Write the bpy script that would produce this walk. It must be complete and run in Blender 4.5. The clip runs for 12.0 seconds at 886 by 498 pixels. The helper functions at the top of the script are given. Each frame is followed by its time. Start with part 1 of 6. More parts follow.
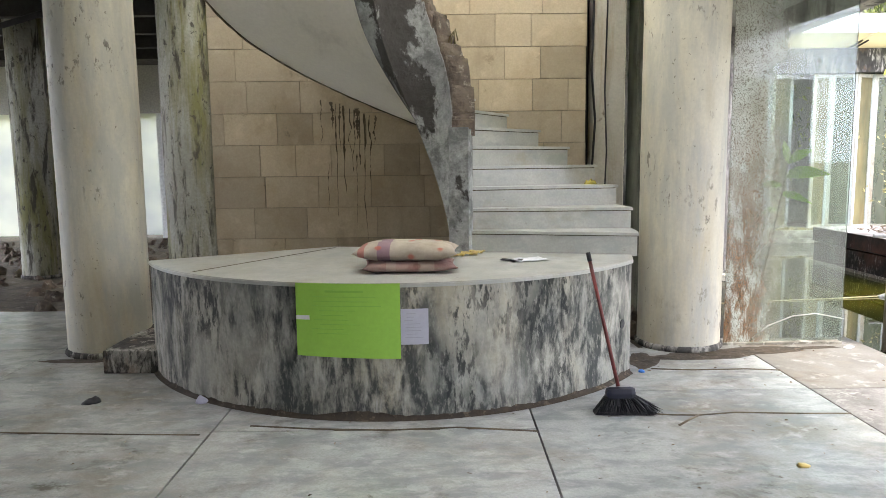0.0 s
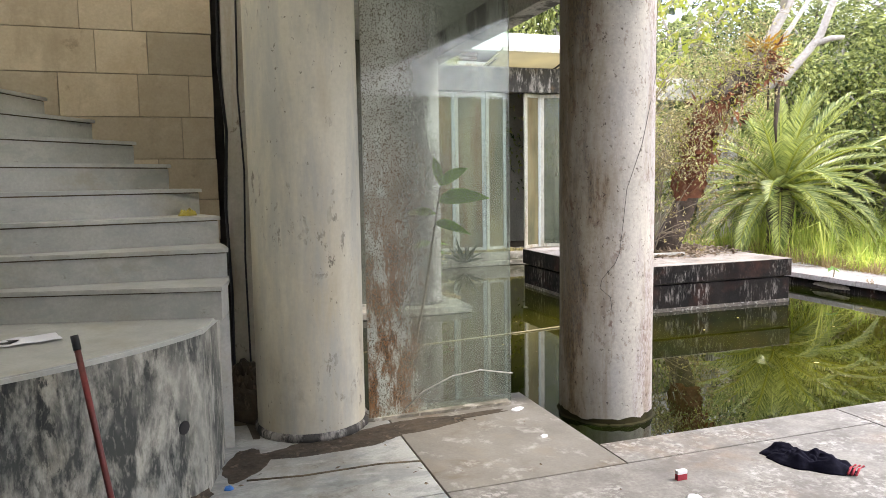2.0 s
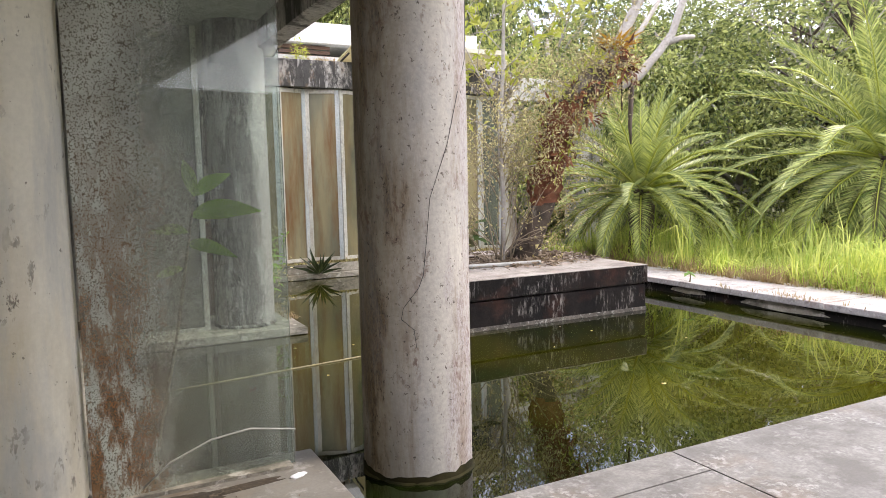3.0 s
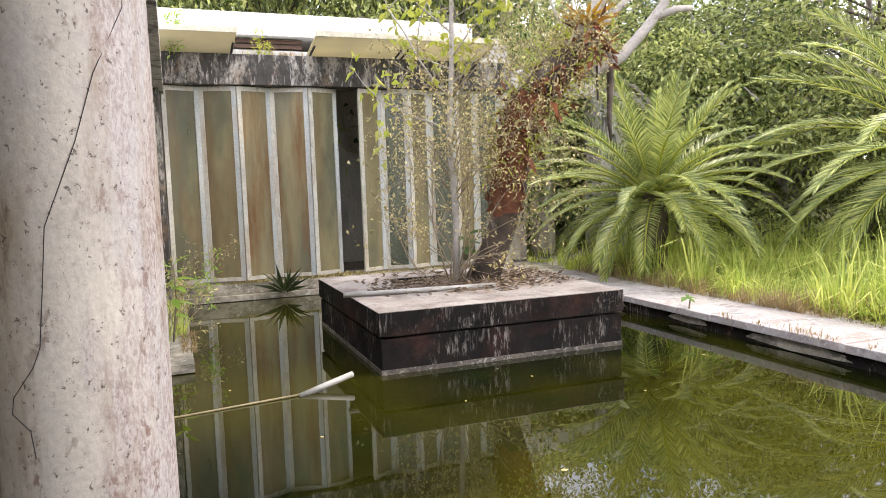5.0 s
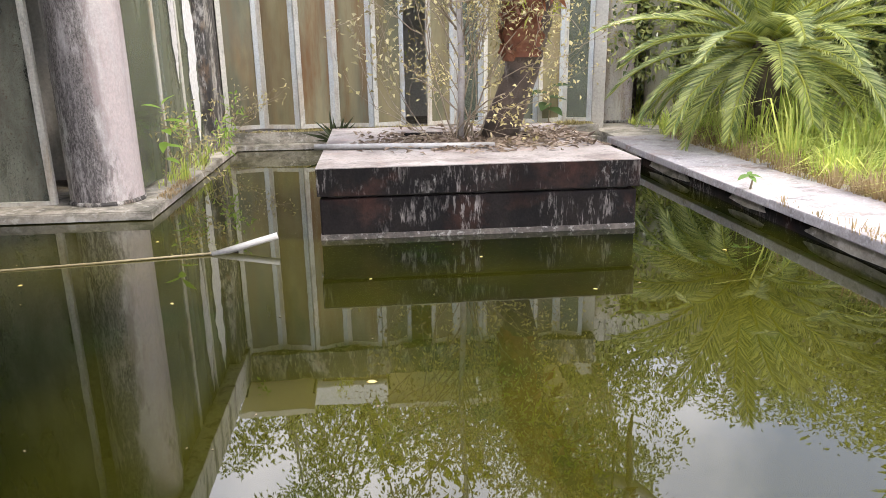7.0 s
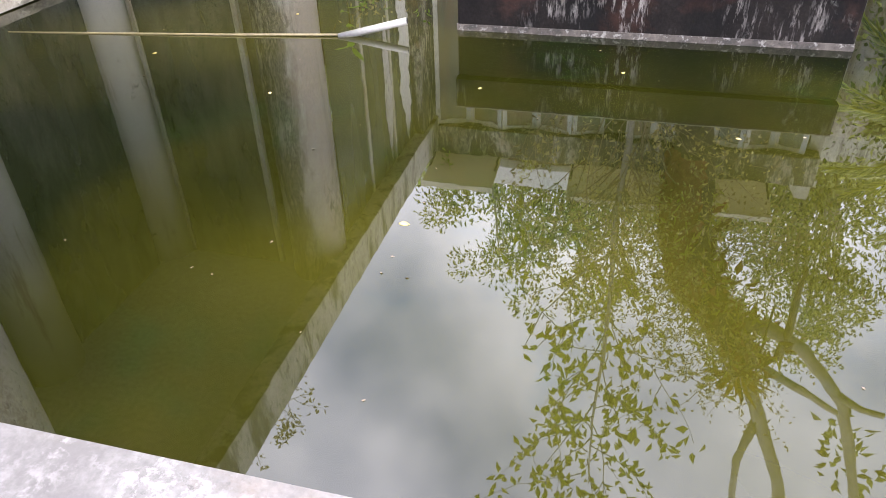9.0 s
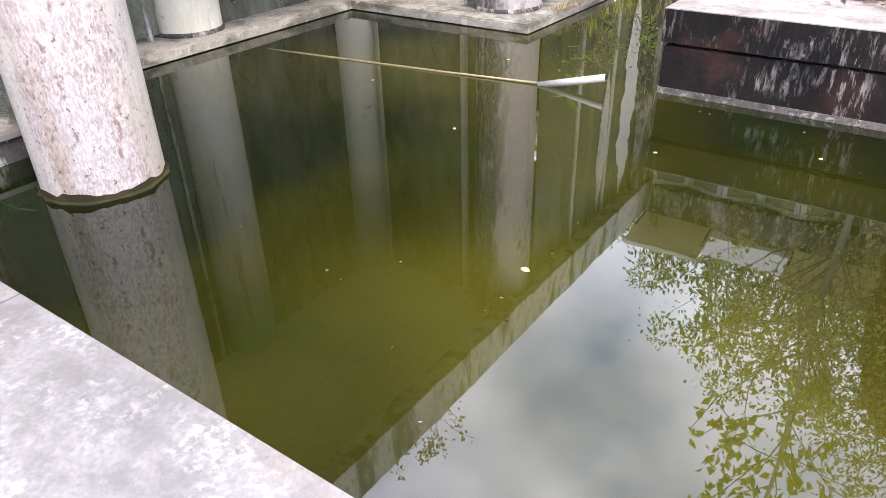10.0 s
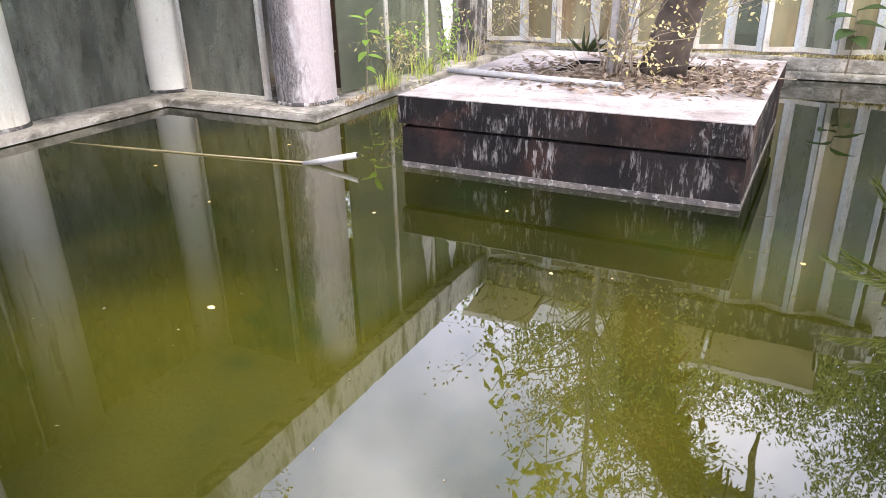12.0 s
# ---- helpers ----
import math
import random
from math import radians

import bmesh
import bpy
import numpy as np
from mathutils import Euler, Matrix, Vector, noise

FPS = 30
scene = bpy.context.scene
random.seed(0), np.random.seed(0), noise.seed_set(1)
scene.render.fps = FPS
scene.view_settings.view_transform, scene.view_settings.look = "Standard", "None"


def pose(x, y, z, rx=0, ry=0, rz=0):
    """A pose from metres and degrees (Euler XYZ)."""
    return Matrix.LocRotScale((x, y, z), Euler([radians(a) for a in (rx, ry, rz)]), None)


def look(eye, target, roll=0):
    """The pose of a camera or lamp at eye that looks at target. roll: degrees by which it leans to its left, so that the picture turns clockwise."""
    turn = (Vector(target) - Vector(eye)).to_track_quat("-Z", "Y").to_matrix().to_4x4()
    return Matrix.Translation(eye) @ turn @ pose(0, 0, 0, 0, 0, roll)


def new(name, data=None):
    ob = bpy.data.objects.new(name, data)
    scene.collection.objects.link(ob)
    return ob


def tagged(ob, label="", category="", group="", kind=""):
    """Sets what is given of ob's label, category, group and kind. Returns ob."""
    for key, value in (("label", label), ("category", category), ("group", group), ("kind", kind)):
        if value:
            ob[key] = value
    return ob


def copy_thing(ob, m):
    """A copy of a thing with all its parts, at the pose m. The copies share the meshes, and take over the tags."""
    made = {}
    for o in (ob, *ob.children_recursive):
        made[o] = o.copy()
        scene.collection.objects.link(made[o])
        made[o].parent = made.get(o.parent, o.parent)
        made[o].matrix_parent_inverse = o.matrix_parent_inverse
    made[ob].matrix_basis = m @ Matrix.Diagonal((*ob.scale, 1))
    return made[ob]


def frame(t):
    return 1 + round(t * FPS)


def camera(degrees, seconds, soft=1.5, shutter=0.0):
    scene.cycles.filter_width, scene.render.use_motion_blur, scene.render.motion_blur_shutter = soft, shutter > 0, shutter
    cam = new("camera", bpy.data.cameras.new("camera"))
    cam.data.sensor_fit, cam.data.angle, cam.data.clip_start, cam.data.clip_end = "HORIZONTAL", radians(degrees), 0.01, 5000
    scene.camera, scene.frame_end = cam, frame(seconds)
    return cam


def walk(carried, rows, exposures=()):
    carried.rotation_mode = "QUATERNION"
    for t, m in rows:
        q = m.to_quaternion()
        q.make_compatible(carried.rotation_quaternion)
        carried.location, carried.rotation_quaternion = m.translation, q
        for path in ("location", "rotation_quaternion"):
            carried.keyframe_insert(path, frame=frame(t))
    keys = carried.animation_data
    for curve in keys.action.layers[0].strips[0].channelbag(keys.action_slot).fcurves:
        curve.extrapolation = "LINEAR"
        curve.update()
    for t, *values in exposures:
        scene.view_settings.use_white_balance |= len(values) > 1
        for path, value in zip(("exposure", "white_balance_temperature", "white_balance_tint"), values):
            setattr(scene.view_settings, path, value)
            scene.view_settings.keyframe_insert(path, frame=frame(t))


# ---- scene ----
cam = camera(64.1, 12.0, soft=0.6)
PATH = [
    (0, (0.108, -0.003, 1.494), (0.114, 1.983, 1.253), -0.6),
    (0.5, (0.386, 0.309, 1.521), (0.445, 2.299, 1.332), -0.9),
    (1, (0.701, 0.672, 1.508), (0.833, 2.659, 1.322), -0.8),
    (1.5, (1.082, 1.041, 1.511), (1.523, 2.983, 1.322), -1.1),
    (2, (1.482, 1.383, 1.497), (2.115, 3.271, 1.303), -0.9),
    (2.5, (1.909, 1.743, 1.509), (2.696, 3.571, 1.311), -0.8),
    (3, (2.423, 1.981, 1.514), (3.333, 3.751, 1.321), -1.2),
    (3.1, (2.523, 2.025, 1.513), (3.435, 3.793, 1.308), -1.0),
    (3.2, (2.612, 2.068, 1.515), (3.53, 3.833, 1.311), -0.9),
    (4.8, (4.333, 2.606, 1.504), (5.056, 4.463, 1.337), -1.6),
    (5, (4.535, 2.655, 1.516), (5.242, 4.517, 1.338), -1.9),
    (5.5, (5.146, 2.706, 1.541), (5.729, 4.616, 1.443), -2.0),
    (6, (5.732, 2.814, 1.478), (6.107, 4.777, 1.395), -1.9),
    (6.5, (6.322, 2.957, 1.391), (6.562, 4.934, 1.206), -1.9),
    (7, (6.654, 3.223, 1.3), (6.838, 5.137, 0.747), -0.9),
    (7.2, (6.759, 3.339, 1.26), (6.935, 5.229, 0.631), -0.8),
    (9, (7.431, 3.843, 1.411), (6.985, 5.426, 0.273), -1.9),
    (9.5, (7.521, 3.907, 1.415), (6.798, 5.402, 0.299), -1.3),
    (10, (7.835, 3.931, 1.456), (6.817, 5.316, 0.434), -1.6),
    (10.5, (8.186, 3.839, 1.493), (7.032, 5.241, 0.655), -1.8),
    (11, (8.512, 3.854, 1.49), (7.397, 5.305, 0.682), -2.0),
    (11.5, (8.837, 3.922, 1.501), (7.745, 5.394, 0.701), -1.6),
    (12, (9.131, 3.972, 1.467), (8.259, 5.591, 0.678), -1.3),
]
EXPO = [(0.0, 1.38, 6700, 12), (1.0, 1.1, 6850, 12), (2.0, 0.52, 7000, 13), (3.0, 0.12, 7050, 15), (5.0, 0.08, 7200, 15), (7.0, 0.3, 6850, 16), (9.0, 0.75, 6500, 19), (11.0, 0.66, 6450, 19), (12.0, 0.76, 6450, 20)]
walk(cam, [(t, look(e, a, r)) for t, e, a, r in PATH], EXPO)
# ---- world and sun ----
SUN_EL, SUN_AZ = radians(54), radians(108)
world = bpy.data.worlds.new("sky")
scene.world = world
world.use_nodes = True
wn, wl = world.node_tree.nodes, world.node_tree.links
wn.clear()
sky = wn.new("ShaderNodeTexSky")
sky.sky_type = "NISHITA"
sky.sun_disc = False
sky.sun_elevation, sky.sun_rotation = SUN_EL, SUN_AZ
sky_bg = wn.new("ShaderNodeBackground")
sky_bg.inputs["Strength"].default_value = 0.12
wl.new(sky.outputs[0], sky_bg.inputs[0])
# high broken cloud over the whole sky
wco = wn.new("ShaderNodeTexCoord")
wnoise = wn.new("ShaderNodeTexNoise")
wnoise.inputs["Scale"].default_value = 2.6
wnoise.inputs["Detail"].default_value = 5
wl.new(wco.outputs["Generated"], wnoise.inputs["Vector"])
wramp = wn.new("ShaderNodeValToRGB")
wramp.color_ramp.elements[0].position, wramp.color_ramp.elements[1].position = 0.36, 0.64
wramp.color_ramp.elements[0].color = (0.27, 0.34, 0.55, 1)
wramp.color_ramp.elements[1].color = (1.22, 1.26, 1.38, 1)
wl.new(wnoise.outputs["Fac"], wramp.inputs[0])
cloud_bg = wn.new("ShaderNodeBackground")
cloud_bg.inputs["Strength"].default_value = 4.1
wl.new(wramp.outputs[0], cloud_bg.inputs[0])
wmix = wn.new("ShaderNodeMixShader")
wmix.inputs[0].default_value = 0.85
wl.new(sky_bg.outputs[0], wmix.inputs[1])
wl.new(cloud_bg.outputs[0], wmix.inputs[2])
wout = wn.new("ShaderNodeOutputWorld")
wl.new(wmix.outputs[0], wout.inputs[0])
sun = new("sun", bpy.data.lights.new("sun", "SUN"))
sun.data.energy, sun.data.angle, sun.data.color = 2.9, radians(9), (1.0, 0.95, 0.86)
sun.matrix_world = look((0, 0, 0), (-math.sin(SUN_AZ) * math.cos(SUN_EL), -math.cos(SUN_AZ) * math.cos(SUN_EL), -math.sin(SUN_EL)))

# ---- materials ----
def nodes_of(name):
    m = bpy.data.materials.new(name)
    m.use_nodes = True
    t = m.node_tree
    return m, t.nodes, t.links, t.nodes["Principled BSDF"]


def noise_at(n, l, scale, detail=4, stretch=(1, 1, 1), rough=0.6, distort=0.0, local=False):
    if local:
        src = n.new("ShaderNodeTexCoord").outputs["Object"]
    else:
        src = n.new("ShaderNodeNewGeometry").outputs["Position"]
    mp = n.new("ShaderNodeMapping")
    mp.inputs["Scale"].default_value = stretch
    l.new(src, mp.inputs["Vector"])
    t = n.new("ShaderNodeTexNoise")
    t.inputs["Scale"].default_value, t.inputs["Detail"].default_value = scale, detail
    t.inputs["Roughness"].default_value, t.inputs["Distortion"].default_value = rough, distort
    l.new(mp.outputs[0], t.inputs["Vector"])
    return t.outputs["Fac"]


def ramp(n, l, fac, lo, hi, a=(0, 0, 0), b=(1, 1, 1)):
    r = n.new("ShaderNodeValToRGB")
    e = r.color_ramp.elements
    e[0].position, e[1].position = lo, hi
    e[0].color, e[1].color = (*a, 1), (*b, 1)
    l.new(fac, r.inputs[0])
    return r.outputs[0]


def blend(n, l, fac, a, b, mode="MIX"):
    m = n.new("ShaderNodeMix")
    m.data_type, m.blend_type = "RGBA", mode
    for sock, v in ((m.inputs[0], fac), (m.inputs[6], a), (m.inputs[7], b)):
        if isinstance(v, bpy.types.NodeSocket):
            l.new(v, sock)
        else:
            sock.default_value = v if isinstance(v, (int, float)) else (*v, 1)
    return m.outputs[2]


def surf(name, base, alt, scale=3.0, rough=0.75, bump=0.25, fine=45.0, layers=(), metal=0.0, vary=0.0, local=False, bump_d=0.01, spec=None, grain=0.25, runs=()):
    """layers: (colour, scale, stretch, low, high, strength) patches of stain or wear over the mottled base."""
    m, n, l, p = nodes_of(name)
    col = blend(n, l, ramp(n, l, noise_at(n, l, scale, 6, local=local), 0.35, 0.68), base, alt)
    g = ramp(n, l, noise_at(n, l, fine, 3, local=local), 0.3, 0.75, (1 - grain,) * 3, (1 + grain * 0.4,) * 3)
    col = blend(n, l, 1.0, col, g, "MULTIPLY")
    for dx, dy, lo, hi, c, k, *under in runs:
        sep = n.new("ShaderNodeSeparateXYZ")
        l.new(n.new("ShaderNodeTexCoord").outputs["Object"], sep.inputs[0])
        ma = n.new("ShaderNodeMath")
        ma.operation = "MULTIPLY"
        ma.inputs[1].default_value = dx / 3
        l.new(sep.outputs["X"], ma.inputs[0])
        mb = n.new("ShaderNodeMath")
        mb.operation = "MULTIPLY_ADD"
        mb.inputs[1].default_value = dy / 3
        l.new(sep.outputs["Y"], mb.inputs[0])
        l.new(ma.outputs[0], mb.inputs[2])
        mc = n.new("ShaderNodeMath")
        mc.operation = "MULTIPLY_ADD"
        mc.inputs[1].default_value = 0.8
        l.new(noise_at(n, l, 2.2, 9, (1.6, 1.6, 0.35), 0.72, 0.2, True), mc.inputs[0])
        l.new(mb.outputs[0], mc.inputs[2])
        if under:
            c = blend(n, l, ramp(n, l, noise_at(n, l, 50, 6, (1.4, 1.4, 0.6), 0.75, 0.3, True), 0.43, 0.57), c, under[0])
        col = blend(n, l, ramp(n, l, mc.outputs[0], lo / 3, hi / 3, (0, 0, 0), (k, k, k)), col, c)
    for c, sc, st, lo, hi, k, *mask in layers:
        f = ramp(n, l, noise_at(n, l, sc, 8, st, 0.68, 0.25, local), lo, hi, (0, 0, 0), (k, k, k))
        if mask:
            f = blend(n, l, 1.0, f, ramp(n, l, noise_at(n, l, mask[0], 5, mask[1], 0.6, 0.4, local), mask[2], mask[2] + 0.14), "MULTIPLY")
        col = blend(n, l, f, col, c)
    if vary:
        rnd = n.new("ShaderNodeObjectInfo").outputs["Random"]
        col = blend(n, l, 1.0, col, ramp(n, l, rnd, 0, 1, (1 - vary,) * 3, (1 + vary * 0.4, 1 + vary * 0.3, 1 + vary * 0.2)), "MULTIPLY")
    l.new(col, p.inputs["Base Color"])
    p.inputs["Metallic"].default_value = metal
    if spec is not None:
        p.inputs["Specular IOR Level"].default_value = spec
    rr = ramp(n, l, noise_at(n, l, scale * 2.3, 4, local=local), 0.3, 0.7, (rough * 0.8,) * 3, (min(1, rough * 1.15),) * 3)
    l.new(rr, p.inputs["Roughness"])
    if bump:
        b = n.new("ShaderNodeBump")
        b.inputs["Strength"].default_value, b.inputs["Distance"].default_value = bump, bump_d
        l.new(noise_at(n, l, fine * 0.5, 6, local=local), b.inputs["Height"])
        l.new(b.outputs[0], p.inputs["Normal"])
    return m


RUST = (0.25, 0.10, 0.035)
M_MARBLE_FLOOR = surf("floor marble", (0.54, 0.55, 0.53), (0.40, 0.41, 0.395), 1.1, 0.22, 0.08, 70, [((0.19, 0.155, 0.11), 0.8, (1, 1, 1), 0.47, 0.66, 0.75), ((0.25, 0.27, 0.27), 3.0, (1, 2.2, 1), 0.47, 0.60, 0.65), ((0.10, 0.085, 0.065), 5.5, (1, 1.3, 1), 0.52, 0.62, 0.75, 1.0, (1, 1, 1), 0.52), ((0.60, 0.59, 0.56), 5.0, (1, 1.6, 1), 0.55, 0.66, 0.5), ((0.12, 0.10, 0.075), 10, (1, 1, 1), 0.64, 0.72, 0.6)], vary=0.16, grain=0.15)
M_MARBLE = surf("white marble", (0.49, 0.49, 0.45), (0.39, 0.39, 0.355), 3.0, 0.38, 0.06, 60, [((0.34, 0.36, 0.34), 4.5, (1.5, 1, 2.5), 0.50, 0.62, 0.6), ((0.32, 0.27, 0.17), 2.5, (1, 1, 1), 0.53, 0.70, 0.5), ((0.14, 0.12, 0.09), 9, (1, 1, 2), 0.64, 0.72, 0.6)], grain=0.12)
M_DECK = surf("weathered deck", (0.27, 0.257, 0.235), (0.19, 0.18, 0.167), 1.8, 0.85, 0.35, 50, [((0.22, 0.15, 0.095), 0.9, (1, 1, 1), 0.52, 0.66, 0.55), ((0.13, 0.12, 0.11), 3.5, (1, 1, 1), 0.46, 0.60, 0.75), ((0.50, 0.485, 0.455), 22, (1, 1, 1), 0.49, 0.60, 0.55, 2.0, (1, 1, 1), 0.46), ((0.07, 0.064, 0.058), 34, (1, 1, 1), 0.55, 0.62, 0.6, 2.0, (1, 1, 1), 0.50)], vary=0.06)
M_LANDING = surf("worn pale landing slab", (0.23, 0.215, 0.19), (0.17, 0.155, 0.135), 2.2, 0.7, 0.15, 60, [((0.12, 0.085, 0.05), 1.3, (1, 1, 1), 0.52, 0.64, 0.75), ((0.22, 0.19, 0.15), 4.0, (1, 1, 1), 0.52, 0.64, 0.5), ((0.50, 0.48, 0.45), 6.0, (1, 1, 1), 0.55, 0.66, 0.5)], grain=0.12)
M_KERB = surf("bleached kerb stone", (0.50, 0.465, 0.45), (0.38, 0.35, 0.335), 1.6, 0.85, 0.3, 50, [((0.10, 0.09, 0.085), 3.0, (1, 1, 1), 0.52, 0.66, 0.8), ((0.34, 0.22, 0.17), 2.0, (1, 1, 1), 0.50, 0.68, 0.55), ((0.60, 0.585, 0.57), 12, (1, 1, 1), 0.54, 0.62, 0.6)])
M_KERBDIRTY = surf("mossy kerb concrete", (0.46, 0.42, 0.345), (0.33, 0.30, 0.245), 2.2, 0.9, 0.5, 40, [((0.09, 0.085, 0.062), 2.4, (1, 1, 2), 0.45, 0.60, 0.85), ((0.58, 0.55, 0.49), 9, (1, 1, 1), 0.56, 0.64, 0.6), ((0.15, 0.15, 0.04), 2.0, (1, 1, 1), 0.56, 0.70, 0.5)])
M_WHITECOL = surf("dirty white column paint", (0.67, 0.63, 0.51), (0.57, 0.53, 0.42), 1.3, 0.6, 0.12, 40, [((0.40, 0.32, 0.18), 1.1, (2.4, 2.4, 0.45), 0.48, 0.68, 0.5), ((0.36, 0.37, 0.35), 1.7, (2.2, 2.2, 0.5), 0.46, 0.62, 0.6), ((0.07, 0.052, 0.04), 19, (1, 1, 0.5), 0.58, 0.62, 0.9, 1.9, (1, 1, 0.8), 0.52), ((0.10, 0.085, 0.06), 30, (1, 1, 0.7), 0.64, 0.68, 0.8), ((0.26, 0.22, 0.16), 5.0, (1.6, 1.6, 0.7), 0.52, 0.64, 0.5, 1.4, (1, 1, 0.8), 0.52)], grain=0.08)
M_WALKCOL = surf("stained column paint", (0.58, 0.56, 0.49), (0.46, 0.42, 0.33), 1.4, 0.65, 0.15, 40, [((0.30, 0.20, 0.09), 1.8, (3, 3, 0.45), 0.47, 0.66, 0.6), ((0.12, 0.08, 0.05), 6, (1, 1, 0.7), 0.62, 0.68, 0.85), ((0.30, 0.29, 0.24), 2.4, (1, 1, 1), 0.52, 0.66, 0.5)], grain=0.12)
M_CREAMCOL = surf("chipped cream column paint", (0.84, 0.81, 0.69), (0.74, 0.70, 0.57), 1.4, 0.6, 0.12, 40, [((0.30, 0.19, 0.07), 2.2, (3.0, 3.0, 0.35), 0.58, 0.68, 0.6), ((0.46, 0.38, 0.22), 1.4, (2.4, 2.4, 0.4), 0.52, 0.70, 0.5), ((0.12, 0.085, 0.05), 13, (1, 1, 0.7), 0.56, 0.62, 0.85, 1.7, (1, 1, 0.8), 0.57)], grain=0.08)
M_POOLCOL = surf("peeling weathered column", (0.58, 0.545, 0.475), (0.48, 0.45, 0.395), 1.2, 0.75, 0.35, 40, [((0.40, 0.40, 0.40), 1.5, (2.0, 2.0, 0.5), 0.48, 0.66, 0.5), ((0.24, 0.17, 0.10), 1.5, (2.6, 2.6, 0.35), 0.52, 0.66, 0.6), ((0.16, 0.085, 0.06), 16, (1, 1, 0.6), 0.55, 0.61, 0.75, 2.2, (1, 1, 0.6), 0.49), ((0.07, 0.05, 0.04), 38, (1, 1, 0.8), 0.60, 0.65, 0.85), ((0.24, 0.21, 0.18), 7, (1.6, 1.6, 0.6), 0.54, 0.64, 0.55, 1.6, (1, 1, 0.6), 0.48)], grain=0.18, runs=[(-2.8, 0.2, 1.5, 2.1, (0.25, 0.17, 0.09), 0.75), (-2.6, 0.0, 1.92, 2.1, (0.06, 0.042, 0.028), 0.85, (0.22, 0.15, 0.08)), (2.7, -0.9, 1.65, 2.0, (0.46, 0.42, 0.41), 0.85, (0.24, 0.18, 0.17))])
M_BLACKCOL = surf("streaked weathered column", (0.55, 0.515, 0.485), (0.42, 0.39, 0.37), 2.0, 0.85, 0.4, 40, [((0.20, 0.18, 0.17), 1.0, (3.4, 3.4, 0.12), 0.58, 0.68, 0.5), ((0.44, 0.33, 0.31), 1.6, (3, 3, 0.5), 0.55, 0.70, 0.25), ((0.05, 0.046, 0.042), 16, (2.0, 2.0, 0.7), 0.48, 0.53, 0.85, 1.4, (1.6, 1.6, 0.4), 0.44), ((0.42, 0.39, 0.37), 15, (2.0, 2.0, 0.5), 0.53, 0.60, 0.75, 2.4, (1.4, 1.4, 0.5), 0.46)], grain=0.2, runs=[(-1.1, -2.6, 1.78, 2.05, (0.045, 0.041, 0.038), 0.9, (0.20, 0.18, 0.17)), (-2.9, -0.6, 1.98, 2.15, (0.50, 0.49, 0.46), 0.85), (2.8, -0.6, 1.75, 2.1, (0.46, 0.36, 0.335), 0.6, (0.34, 0.29, 0.27))])
M_MOSSCOL = surf("green mossy column", (0.46, 0.45, 0.38), (0.33, 0.32, 0.26), 1.4, 0.8, 0.3, 40, [((0.17, 0.16, 0.035), 1.3, (3, 3, 0.4), 0.44, 0.60, 0.85), ((0.045, 0.038, 0.026), 3.5, (3, 3, 0.5), 0.53, 0.62, 0.9), ((0.05, 0.04, 0.03), 13, (1, 1, 0.6), 0.58, 0.64, 0.85)])
M_DRUM = surf("black streaked plaster", (0.50, 0.475, 0.405), (0.40, 0.38, 0.32), 1.6, 0.85, 0.35, 45, [((0.44, 0.36, 0.20), 0.9, (1.3, 1.3, 0.8), 0.48, 0.68, 0.6), ((0.20, 0.215, 0.20), 1.3, (1.5, 1.5, 0.7), 0.44, 0.60, 0.7), ((0.030, 0.036, 0.034), 4.4, (1.7, 1.7, 0.62), 0.42, 0.55, 0.92, 0.8, (1.2, 1.2, 0.8), 0.36), ((0.42, 0.40, 0.34), 26, (1.8, 1.8, 0.6), 0.54, 0.64, 0.45), ((0.018, 0.021, 0.021), 13, (1.9, 1.9, 0.6), 0.49, 0.56, 0.9, 1.5, (1.4, 1.4, 0.7), 0.46), ((0.60, 0.58, 0.51), 6, (2.6, 2.6, 0.45), 0.50, 0.60, 0.75, 1.3, (1.4, 1.4, 0.7), 0.50)], grain=0.18)
M_ROUGHGREY = surf("rough grey render", (0.44, 0.45, 0.43), (0.27, 0.28, 0.275), 3.0, 0.9, 0.8, 28, [((0.10, 0.105, 0.10), 5, (1, 1, 1), 0.47, 0.60, 0.75), ((0.62, 0.61, 0.57), 7, (1, 1, 0.6), 0.50, 0.60, 0.75, 1.5, (1, 1, 1), 0.50), ((0.035, 0.029, 0.024), 1.1, (1.2, 1.2, 0.8), 0.545, 0.57, 0.92)], bump_d=0.03)
M_SOFFIT = surf("white soffit plaster", (0.82, 0.79, 0.70), (0.74, 0.71, 0.62), 1.0, 0.8, 0.03, 30, [((0.34, 0.31, 0.24), 1.3, (1, 1, 1), 0.56, 0.74, 0.5)], grain=0.06)
M_CONC_BROKEN = surf("broken brown concrete", (0.20, 0.155, 0.115), (0.075, 0.058, 0.045), 9, 0.95, 1.0, 22, [((0.40, 0.36, 0.30), 12, (1, 1, 1), 0.58, 0.66, 0.7)], bump_d=0.05)
M_BLOCK = surf("beige stone block", (0.50, 0.425, 0.305), (0.42, 0.345, 0.235), 1.5, 0.8, 0.10, 60, [((0.32, 0.225, 0.115), 1.3, (1, 1, 1), 0.50, 0.70, 0.5), ((0.24, 0.20, 0.14), 2.4, (1.5, 1, 0.6), 0.54, 0.70, 0.45), ((0.16, 0.13, 0.085), 6, (1, 1, 1), 0.64, 0.72, 0.5), ((0.60, 0.50, 0.36), 4, (1, 1, 1), 0.56, 0.68, 0.5)], vary=0.24, grain=0.12)
